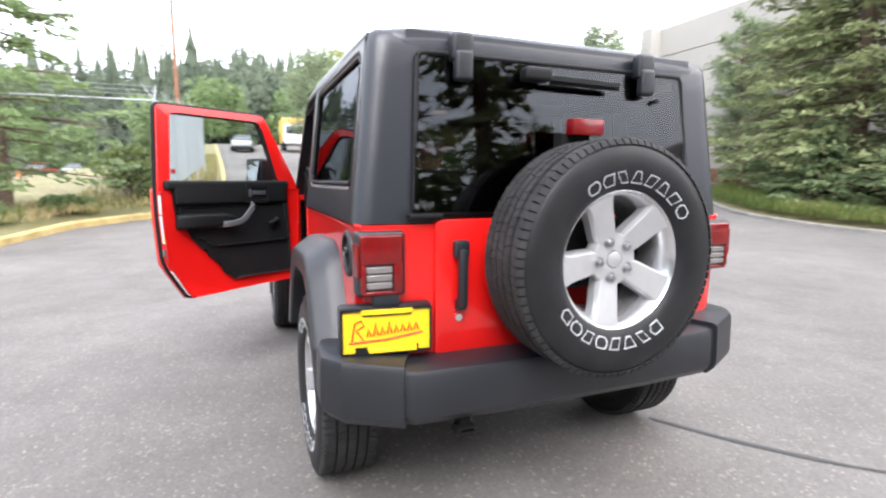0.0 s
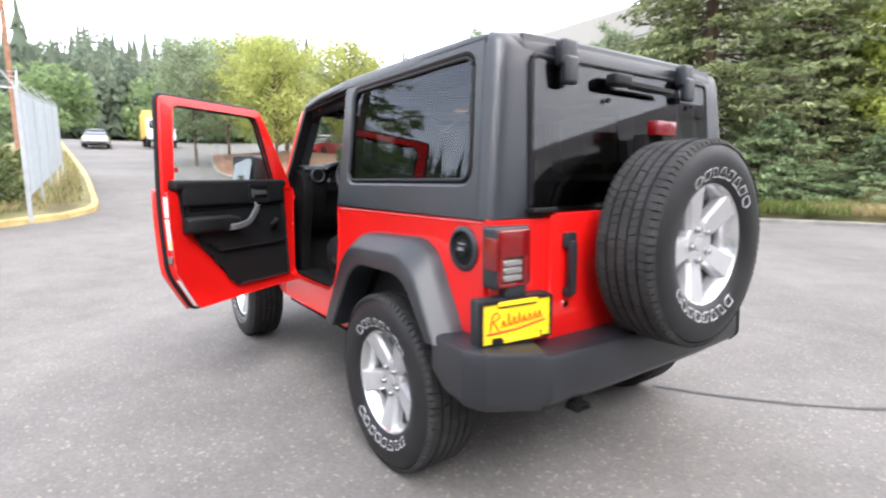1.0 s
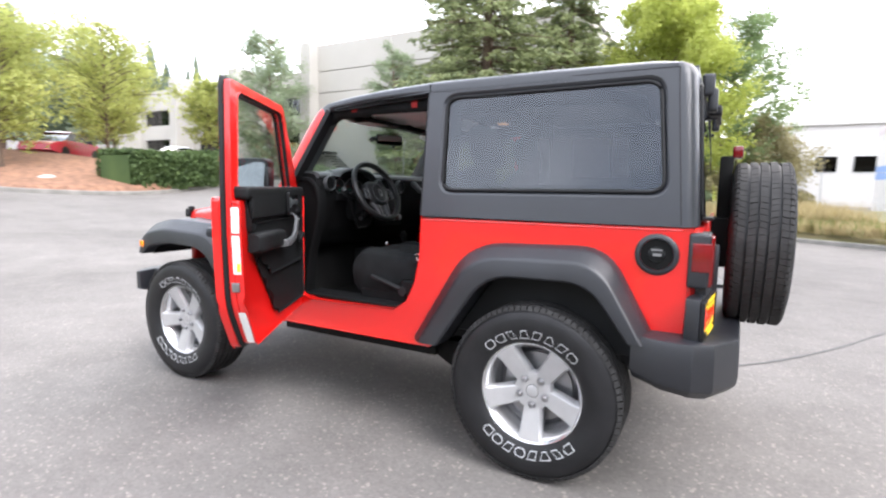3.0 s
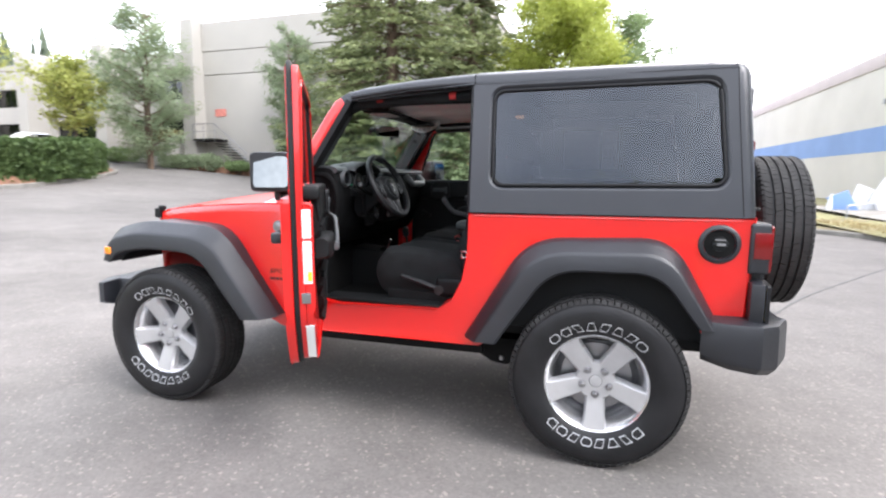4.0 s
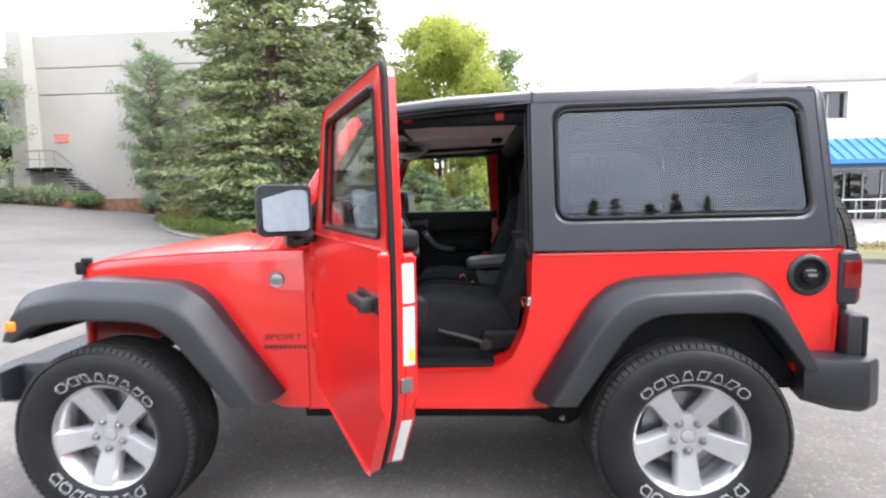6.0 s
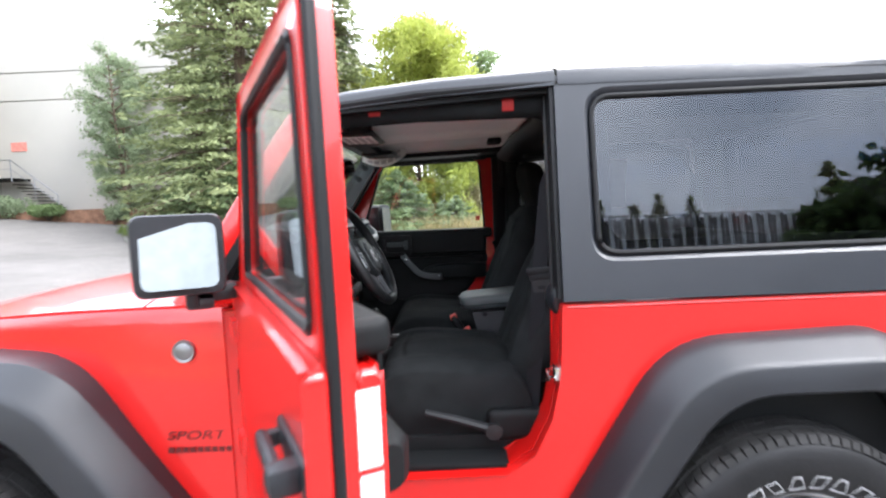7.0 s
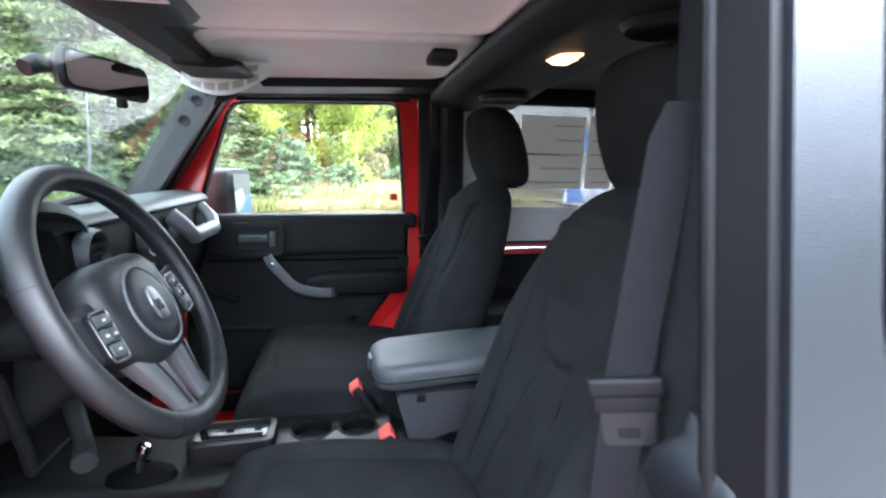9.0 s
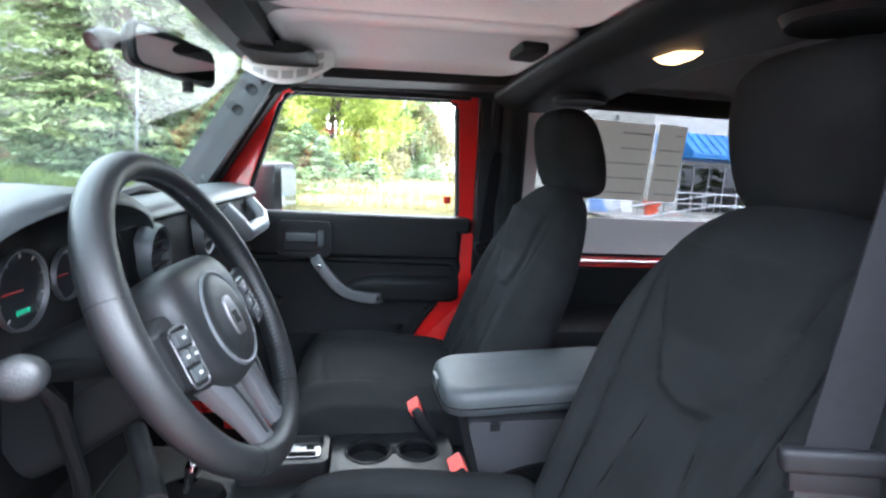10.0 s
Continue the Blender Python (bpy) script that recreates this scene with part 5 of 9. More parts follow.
for y0, y1 in ((-0.70, 0.205), (0.56, 0.70)):
    bm = bmesh.new()
    sec = rounded([(1.66, 1.30), (1.48, 1.386), (1.385, 1.376), (1.366, 1.352), (1.40, 1.336), (1.60, 1.29)], [0, 0.03, 0.02, 0.01, 0.01, 0], 4)
    loft(bm, [[(x, y, z) for x, z in sec] for y in (y0, y1)])
    part("dash_top_pad", bm, GREYTRIM, dash, "dark grey top pad")
# instrument brow and gauges
bm = bmesh.new()
rings = []
for x, k, dz in ((1.335, 0.96, -0.004), (1.345, 1.0, 0.0), (1.42, 1.02, 0.0), (1.52, 1.0, -0.012), (1.62, 0.98, -0.05)):
    ring = []
    for i in range(17):
        a = math.pi * (0.07 + 0.86 * i / 16)
        ring.append((x, 0.385 + 0.190 * k * math.cos(a), 1.318 + 0.094 * k * math.sin(a) ** 0.55 + dz))
    for i in range(16, -1, -1):
        a = math.pi * (0.07 + 0.86 * i / 16)
        ring.append((x, 0.385 + 0.178 * math.cos(a), 1.318 + 0.080 * math.sin(a) ** 0.55 + dz))
    rings.append(ring)
loft(bm, rings)
part("instrument_brow", bm, GREYTRIM, dash, "grey brow over the gauges", sharp=55)
bm = bmesh.new()
box(bm, 1.412, 1.436, 0.225, 0.542, 1.21, 1.392, 0.0)
part("instrument_panel", bm, SEAL, dash)
DIALS = ((0.478, 1.300, 0.042), (0.378, 1.300, 0.042), (0.290, 1.300, 0.030))
DIALBLUE = mat("dial_face", (0.008, 0.009, 0.011), 0.3, var=0.05)
GREENLCD = mat("green_display", (0.02, 0.30, 0.16), 0.4, var=0.0, emit=0.05)
for y, z, r in DIALS:
    ring_at = lambda q, a, w: (w, y + q * math.cos(a), z + q * math.sin(a))
    bm = bmesh.new()
    lathe(bm, [(r, 1.410), (r + 0.0008, 1.404), (r + 0.0026, 1.404), (r + 0.0036, 1.410)], ring_at, 36)
    ring = part("gauge", bm, DARKALLOY, dash, "round gauge with a dull metal ring")
    bm = bmesh.new()
    lathe(bm, [(0.0, 1.4095), (r, 1.4095)], ring_at, 36)
    part("dial", bm, DIALBLUE, ring)
    for k in range(9):
        a = radians(-50 + k * 280 / 8)
        c, s = math.cos(a), math.sin(a)
        bm = bmesh.new()
        tube(bm, [(1.408, y + c * r * 0.84, z + s * r * 0.84), (1.408, y + c * r * 0.95, z + s * r * 0.95)], 0.0009, 4)
        part("tick_mark", bm, PALEPRINT, ring)
    bm = bmesh.new()
    tube(bm, [(1.4075, y, z), (1.4075, y + r * 0.75, z + r * 0.02)], 0.0013, 4)
    part("needle", bm, REDWEB, ring)
    if r > 0.04:
        bm = bmesh.new()
        for k in range(4):
            box(bm, 1.407, 1.4085, y - 0.010 + 0.006 * k, y - 0.007 + 0.006 * k, z - 0.026, z - 0.021)
        part("display_digits", bm, GREENLCD, ring, "green lit display")
# vents and centre stack
for y, z in ((0.615, 1.315), (0.13, 1.30), (-0.13, 1.30), (-0.60, 1.29)):
    vent_at = lambda q, a, w: (w, y + q * math.cos(a), z + q * math.sin(a))
    bm = bmesh.new()
    lathe(bm, [(0.036, 1.374), (0.038, 1.356), (0.043, 1.354), (0.047, 1.360), (0.050, 1.378)], vent_at, 32)
    vent = part("air_vent", bm, GREYTRIM, dash, "round air vent")
    bm = bmesh.new()
    lathe(bm, [(0.0, 1.368), (0.036, 1.368)], vent_at, 24)
    part("vent_back", bm, SEAL, vent)
    for k in range(3):
        bm = bmesh.new()
        box(bm, 1.357, 1.368, y - 0.034, y + 0.034, z - 0.019 + k * 0.018, z - 0.015 + k * 0.018)
        part("slat", bm, TRIM, vent)
bm = bmesh.new()
box(bm, 1.35, 1.40, -0.13, 0.13, 1.03, 1.245, 0.015, 3)
part("centre_panel", bm, TRIM, dash)
bm = bmesh.new()
box(bm, 1.345, 1.352, -0.10, 0.10, 1.15, 1.225, 0.004)
part("radio", bm, SEAL, dash)
for k in (-0.075, 0.0, 0.075):
    bm = bmesh.new()
    lathe(bm, [(0.0, 1.325), (0.020, 1.327), (0.022, 1.352)], lambda q, a, w: (w, k + q * math.cos(a), 1.085 + q * math.sin(a)), 18)
    part("heater_knob", bm, STEEL, dash)
bm = bmesh.new()
lathe(bm, [(0.0, 0.022), (0.022, 0.020), (0.027, 0.010), (0.027, 0.0)], lambda r, a, w: (1.515 - w * 0.8, -0.655 + r * math.cos(a) + w * 0.5, 1.392 + r * math.sin(a)), 20)
part("tweeter", bm, GREYTRIM, dash, "small round dash speaker")
# passenger grab bar
bm = bmesh.new()
tube(bm, [(1.37, -0.30, 1.335), (1.335, -0.31, 1.30), (1.325, -0.33, 1.275), (1.325, -0.55, 1.275), (1.335, -0.575, 1.30), (1.37, -0.585, 1.335)], 0.021, 12)
part("dash_grab_bar", bm, SILVERTRIM, dash, "silver-grey grab bar")
bm = bmesh.new()
tube(bm, [(1.45, 0.10, 1.378), (1.44, -0.02, 1.392), (1.45, -0.14, 1.378)], 0.010, 8)
part("dash_tray", bm, TRIM, dash)
# kick panel at the door opening, its shade held in the near-black colour
bm = bmesh.new()
cap = smooth_line([(1.50, 1.352), (1.45, 1.350), (1.412, 1.338), (1.382, 1.298), (1.362, 1.237), (1.361, 1.165), (1.375, 1.09), (1.400, 1.01), (1.438, 0.88), (1.462, 0.66)], 0.03)
loft(bm, [[(x + g, w, z - (g if z > 1.3 else 0)) for x, z in cap] + [(1.60, w, 0.66), (1.60, w, 1.35)] for w, g in ((0.655, 0.0), (0.702, 0.0), (0.714, 0.004), (0.719, 0.012), (0.7185, 0.020), (0.712, 0.025))])
part("dash_end_panel", bm, SEAMSHADE, dash, "black rounded cap on the dashboard's end", sharp=45)

# steering wheel and column: w along the column away from the driver, u to the left, v up
SPOKEGREY = mat("satin_grey_spoke", (0.105, 0.108, 0.112), 0.38, metal=0.35, var=0.05)
PADBLACK = mat("airbag_cover", (0.013, 0.0143, 0.0155), 0.46, var=0.08, scale=9, bump=0.10, bump_scale=450, spec=0.45)
SW = Matrix.Translation((1.228, 0.337, 1.269)) @ Matrix.Rotation(radians(-2.6), 4, "Z") @ Matrix.Rotation(radians(26.9), 4, "Y")
bm = bmesh.new()
rings = []
for i in range(80):
    a = 2 * math.pi * i / 80
    grip = 1.0 + 0.06 * (math.exp(-((math.degrees(a) - 20) / 22) ** 2) + math.exp(-((math.degrees(a) - 160) / 22) ** 2))
    ring = []
    for j in range(18):
        b = 2 * math.pi * j / 18
        r = 0.1885 + 0.0172 * grip * math.cos(b)
        ring.append(SW @ Vector((0.0178 * grip * math.sin(b), r * math.cos(a), r * math.sin(a))))
    rings.append(ring)
loft(bm, rings, loop=True)
sw = part("steering_wheel", bm, mat("wheel_leather", (0.0085, 0.0095, 0.0105), 0.47, var=0.1, scale=20, bump=0.10, bump_scale=500, spec=0.5), CAR, "black leather steering wheel")
bm = bmesh.new()
poly = rounded([(-0.072, 0.066), (0.072, 0.066), (0.101, 0.034), (0.092, -0.045), (0.055, -0.093), (-0.055, -0.093), (-0.092, -0.045), (-0.101, 0.034)], 0.03, 5)
rings = []
for w, k in ((0.075, 0.62), (0.062, 0.86), (0.040, 0.98), (0.018, 1.02), (0.004, 1.0), (-0.005, 0.95), (-0.011, 0.86), (-0.014, 0.74), (-0.0155, 0.60)):
    rings.append([SW @ Vector((w, u * k, (v + 0.014) * k - 0.014)) for u, v in poly])
loft(bm, rings)
part("airbag_pad", bm, PADBLACK, sw, sharp=60)
disc_at = lambda r, a, w: SW @ Vector((w, r * math.cos(a), -0.018 + r * math.sin(a)))
bm = bmesh.new()
lathe(bm, [(0.0, -0.0205), (0.040, -0.0200), (0.052, -0.0185), (0.057, -0.0150), (0.058, -0.008)], disc_at, 44)
part("centre_disc", bm, PADBLACK, sw, "round black centre cover")
bm = bmesh.new()
lathe(bm, [(0.0575, -0.008), (0.0580, -0.0172), (0.0600, -0.0180), (0.0620, -0.0168), (0.0625, -0.006)], disc_at, 44)
part("emblem_ring", bm, SILVERTRIM, sw, "thin silver ring")
bm = bmesh.new()
slab(bm, rounded([(-0.012, -0.026), (0.013, -0.024), (0.017, 0.002), (0.010, 0.026), (-0.010, 0.026), (-0.018, 0.0)], 0.008, 4), [], -0.0235, -0.019, lambda u, v, w: SW @ Vector((w, u, v - 0.018)))
round_bm(bm, 0.0015, 2, 50)
part("centre_emblem", bm, STEEL, sw, "plain chrome centre emblem")
bm = bmesh.new()
slab(bm, rounded([(-0.009, -0.009), (0.010, -0.008), (0.006, 0.001), (0.010, 0.008), (-0.008, 0.007), (-0.004, 0.0)], 0.002, 2), [], -0.0244, -0.0236, lambda u, v, w: SW @ Vector((w, u, v - 0.020)))
part("emblem_inlay", bm, SEAL, sw)
for s in (1, -1):
    # wing that carries the buttons, out to the rim
    bm = bmesh.new()
    rings = []
    for u, v0, v1, w0, w1 in ((0.070, -0.060, 0.030, 0.002, 0.040), (0.098, -0.058, 0.026, 0.002, 0.036), (0.135, -0.050, 0.018, 0.000, 0.028), (0.165, -0.040, 0.022, -0.002, 0.020), (0.184, -0.032, 0.030, -0.004, 0.014)):
        ring = rounded([(w0, v0), (w1, v0), (w1, v1), (w0, v1)], 0.009, 3)
        rings.append([SW @ Vector((w, s * u, v)) for w, v in ring])
    loft(bm, rings)
    part("side_spoke", bm, PADBLACK, sw, sharp=50)
    # forked lower spoke
    bm = bmesh.new()
    rings = []
    for v, u0, u1, w0, w1 in ((-0.070, 0.020, 0.078, 0.004, 0.030), (-0.095, 0.017, 0.070, 0.000, 0.026), (-0.130, 0.015, 0.058, -0.001, 0.020), (-0.165, 0.014, 0.052, -0.003, 0.014), (-0.186, 0.013, 0.054, -0.006, 0.010)):
        ring = rounded([(u0, w0 + 0.004), (u0 + 0.010, w0), (u1 - 0.010, w0), (u1, w0 + 0.006), (u1, w1), (u0, w1)], 0.003, 2)
        rings.append([SW @ Vector((w, s * u, v)) for u, w in ring])
    loft(bm, rings)
    fork = part("lower_spoke", bm, SPOKEGREY, sw, "silver-grey lower spoke", sharp=30)
    bm = bmesh.new()
    tube(bm, [SW @ Vector((w - 0.001, s * u, v)) for v, u, w in ((-0.085, 0.048, 0.002), (-0.120, 0.040, 0.000), (-0.160, 0.036, -0.002))], 0.0028, 6)
    part("spoke_groove", bm, SEAL, fork)
    # button pod
    PM = SW @ Matrix.Translation((0.0, s * 0.116, -0.020)) @ Matrix.Rotation(radians(s * 8), 4, "X")
    bm = bmesh.new()
    slab(bm, rounded([(-0.020, -0.036), (0.018, -0.036), (0.022, 0.030), (-0.020, 0.034)], 0.009, 4), [], -0.007, 0.010, lambda u, v, w: PM @ Vector((w, s * u, v)))
    round_bm(bm, 0.002, 2, 50)
    pod = part("button_pod", bm, SEAL, sw)
    bm = bmesh.new()
    tube(bm, [PM @ Vector((-0.0072, s * u, v)) for u, v in rounded([(-0.019, -0.035), (0.017, -0.035), (0.021, 0.029), (-0.019, 0.033)], 0.009, 4)], 0.0014, 6, loop=True)
    part("pod_border", bm, STEEL, pod, "silver border")
    for u0, u1, v0, v1 in ((-0.015, 0.016, 0.010, 0.026), (-0.016, -0.001, -0.010, 0.007), (0.002, 0.016, -0.010, 0.007), (-0.015, 0.013, -0.029, -0.013)):
        bm = bmesh.new()
        box(bm, -0.0105, -0.005, min(s * u0, s * u1), max(s * u0, s * u1), v0, v1, 0.003, 2, PM)
        part("wheel_button", bm, GREYTRIM, pod)
        bm = bmesh.new()
        box(bm, -0.0111, -0.0104, s * (u0 + u1) / 2 - 0.0032, s * (u0 + u1) / 2 + 0.0032, (v0 + v1) / 2 - 0.0016, (v0 + v1) / 2 + 0.0016, 0, 1, PM)
        part("button_mark", bm, PALEPRINT, pod)
# stitching round the inside of the rim
bm = bmesh.new()
for k in range(150):
    a = 2 * math.pi * k / 150
    q = Vector((-0.004, 0.1722 * math.cos(a), 0.1722 * math.sin(a)))
    box(bm, q.x - 0.003, q.x + 0.003, q.y - 0.0009, q.y + 0.0009, q.z - 0.0009, q.z + 0.0009, 0, 1, SW)
tagged(part("stitching", bm, GREYTRIM, sw), kind="stuff")
for a in (18, 162, 238, 302):
    bm = bmesh.new()
    c, s = math.cos(radians(a)), math.sin(radians(a))
    q = SW @ Vector((0, 0.1885 * c, 0.1885 * s))
    d = (SW.to_3x3() @ Vector((0, -s, c))) * 0.0009
    tube(bm, [q - d, q + d], 0.0187 if a in (18, 162) else 0.0179, 18)
    part("leather_seam", bm, SEAL, sw)
# column shroud with its seam, key barrel and tilt lever
bm = bmesh.new()
rings = []
for w, hu, v0, v1 in ((0.066, 0.050, -0.060, 0.040), (0.072, 0.062, -0.072, 0.050), (0.110, 0.066, -0.080, 0.054), (0.190, 0.070, -0.090, 0.052), (0.240, 0.070, -0.090, 0.050)):
    ring = rounded([(-hu, v0), (hu, v0), (hu, v1), (-hu, v1)], 0.035, 5)
    rings.append([SW @ Vector((w, u, v)) for u, v in ring])
loft(bm, rings)
col = part("steering_column", bm, TRIM, CAR, "black steering column shroud", sharp=50)
for u in (0.0655, -0.0655):
    bm = bmesh.new()
    tube(bm, [SW @ Vector((0.074, u * 0.97, -0.014)), SW @ Vector((0.110, u, -0.016)), SW @ Vector((0.200, u * 1.05, -0.018))], 0.0015, 5)
    part("shroud_seam", bm, SEAL, col)
bm = bmesh.new()
tube(bm, [SW @ Vector((0.12, 0.05, -0.085)), SW @ Vector((0.10, 0.10, -0.125)), SW @ Vector((0.085, 0.14, -0.140))], [0.012, 0.011, 0.014], 10)
part("tilt_lever", bm, TRIM, col)
# trim loop round the column
bm = bmesh.new()
tube(bm, [(1.385, 0.480, 1.255), (1.352, 0.462, 1.235), (1.345, 0.445, 1.20), (1.358, 0.385, 1.08), (1.372, 0.355, 1.035), (1.372, 0.26, 1.035), (1.362, 0.232, 1.06), (1.345, 0.202, 1.20), (1.352, 0.19, 1.235), (1.385, 0.17, 1.255)], 0.009, 8)
part("column_surround", bm, TRIM, dash, "black trim loop below the column")
bm = bmesh.new()
slab(bm, [(0.235, 1.04), (0.36, 1.04), (0.44, 1.22), (0.205, 1.22)], [], 0, 0.012, lambda a, b, w: (1.362 + w - 0.06 * (b - 1.04), a, b))
part("column_recess", bm, SEAMSHADE, dash)
STALK = (Vector((1.308, 0.556, 1.275)), Vector((-0.34, 0.88, 0.30)).normalized())
bm = bmesh.new()
tube(bm, [SW @ Vector((0.100, 0.05, -0.01)), STALK[0] - STALK[1] * 0.075, STALK[0] - STALK[1] * 0.020], [0.012, 0.010, 0.0095], 12)
part("column_stalk", bm, TRIM, col)
bm = bmesh.new()
tube(bm, [STALK[0] + STALK[1] * d for d in (-0.026, -0.025, -0.014, -0.013, -0.0125, 0.006, 0.013, 0.017, 0.0195, 0.020)], [0.008, 0.0140, 0.0150, 0.0120, 0.0168, 0.0180, 0.0172, 0.0140, 0.0080, 0.001], 28)
part("stalk_knob", bm, PADBLACK, col, "round black stalk knob", sharp=50)
bm = bmesh.new()
tube(bm, [SW @ Vector((0.075, -0.05, 0.01)), SW @ Vector((0.06, -0.17, 0.01))], 0.010, 8)
part("column_stalk", bm, TRIM, col)


# seats
def super_ring(cx, cy, hx, hy, z_of, n=24, p=3.0):
    out = []
    for k in range(n):
        a = 2 * math.pi * k / n
        c, s = math.cos(a), math.sin(a)
        u = math.copysign(abs(c) ** (2 / p), c)
        v = math.copysign(abs(s) ** (2 / p), s)
        out.append((u, v))
    return out


def groove(d, width, depth):
    """A soft stitched valley at distance d from a seam."""
    return -depth * math.exp(-(d / width) ** 2)


SHIELD_LOW, SHIELD_HALF = 1.150, 0.135


def shield_line(y):
    """Height of the shield-shaped panel's edge at a distance from the middle."""
    return SHIELD_LOW + 0.20 * (abs(y) / SHIELD_HALF) ** 2.6


def inner_line(z):
    """Half width of the seat's middle at a height."""
    return 0.150 - 0.020 * math.cos((z - 0.9) / 0.5 * math.pi)


def crease_line(z):
    return 0.045 + 0.16 * max(0.0, SHIELD_LOW + 0.02 - z)


BACK_PROFILE = [(0.86, 0.222), (0.95, 0.250), (1.10, 0.262), (1.22, 0.248), (1.31, 0.212), (1.37, 0.165), (1.41, 0.118), (1.428, 0.070)]


def back_x(u, y, z):
    """Depth of the backrest's skin; u runs from -1 at its rear to 1 at its front."""
    g = (z - 0.88) / 0.54
    th = (0.100 - 0.036 * g) * (1.0 if z < 1.36 else max(0.30, 1 - ((z - 1.36) / 0.075) ** 2 * 0.8))
    x = 0.700 - 0.185 * g + u * th
    if u > 0:
        inner = inner_line(z)
        x -= 0.034 * max(0.0, 1 - (abs(y) / (inner + 0.02)) ** 2) * min(1, max(0, (1.36 - z) / 0.12))
        x += 0.014 * math.exp(-((abs(y) - inner - 0.042) / 0.028) ** 2) * min(1, max(0, (1.33 - z) / 0.15))
        if z < 1.32:
            x += groove(abs(y) - inner, 0.0075, 0.010)
        edge = shield_line(y)
        if abs(y) < 0.145 and z < 1.37:
            x += groove((z - edge) * (1.0 if abs(y) < 0.07 else 0.4), 0.0075, 0.009)
            x += 0.008 if z > edge else 0.0
        if z < edge - 0.01:
            x += groove(abs(y) - crease_line(z), 0.009, 0.008)
    return x


def seat_back_mesh():
    """Backrest about y = 0: bolsters, a shield-shaped upper panel and stitched valleys."""
    bm = bmesh.new()
    rings = []
    for z, hw in smooth_line(BACK_PROFILE, 0.0065):
        rings.append([(back_x(u, v * hw, z), v * hw, z) for u, v in super_ring(0, 0, 1, 1, None, 148, 2.7)])
    loft(bm, rings)
    return bm


def back_seams():
    """Lines of stitching on the backrest's front."""
    prof = smooth_line(BACK_PROFILE, 0.0065)

    def skin(y, z):
        hw = min(prof, key=lambda q: abs(q[0] - z))[1]
        return (back_x((1 - min(1.0, abs(y) / hw) ** 2.7) ** (1 / 2.7), y, z) + 0.0012, y, z)
    lines = []
    for s in (1, -1):
        lines.append([skin(s * inner_line(z), z) for z in [0.90 + 0.41 * k / 40 for k in range(41)]])
        lines.append([skin(s * crease_line(z), z) for z in [0.90 + (SHIELD_LOW - 0.91) * k / 24 for k in range(25)]])
    lines.append([skin(y, shield_line(y)) for y in [-0.132 + 0.264 * k / 40 for k in range(41)]])
    return lines


def cushion_mesh():
    """Seat cushion about y = 0: rounded front, low bolsters and a stitched inner panel."""
    bm = bmesh.new()
    rings = []
    for k in range(75):
        t = -1 + k / 37
        t = math.copysign(1 - (1 - abs(t)) ** 1.15, t)
        y = 0.262 * t
        e = max(0.0, 1 - abs(t) ** 4.5) ** 0.45
        side = 0.020 * math.exp(-((abs(t) - 0.74) / 0.16) ** 2)
        crown = 0.012 * max(0.0, 1 - (t / 0.6) ** 2)
        sec = [(0.72, 0.66), (1.10, 0.66), (1.185, 0.70), (1.222, 0.79), (1.212, 0.878), (1.155, 0.930), (1.05, 0.938), (0.90, 0.922), (0.74, 0.905), (0.70, 0.80)]
        sec = even(rounded(sec + [], 0.055, 5) + [rounded(sec, 0.055, 5)[0]], 150)[:-1]
        ring = []
        for x, z in sec:
            if z > 0.885:
                lift = side + crown
                if x < 1.125:
                    lift += groove((abs(t) - 0.60) * 0.262, 0.006, 0.007)
                if abs(t) < 0.62:
                    lift += groove(x - 1.120 - 0.018 * (1 - (t / 0.62) ** 2), 0.007, 0.007)
                z += lift * min(1.0, (z - 0.885) / 0.03)
            f = 0.86 + 0.14 * e
            ring.append((0.96 + (x - 0.96) * (0.95 + 0.05 * e), y, 0.79 + (z - 0.79) * f))
        rings.append(ring)
    loft(bm, rings)
    return bm


def headrest_mesh():
    bm = bmesh.new()
    rings = []
    for z, hw, th in smooth_line([(1.402, 0.070, 0.030), (1.414, 0.112, 0.052), (1.440, 0.134, 0.066), (1.500, 0.143, 0.072), (1.560, 0.138, 0.068), (1.600, 0.122, 0.058), (1.622, 0.092, 0.040), (1.630, 0.055, 0.018)], 0.008):
        xm = 0.470 + 0.24 * (z - 1.42)
        ring = []
        for u, v in super_ring(0, 0, 1, 1, None, 64, 2.6):
            seam = groove((abs(v) - 0.80) * hw, 0.006, 0.004) if abs(u) < 0.9 else 0.0
            ring.append((xm + u * (th + seam), v * (hw + seam), z))
        rings.append(ring)
    loft(bm, rings)
    return bm


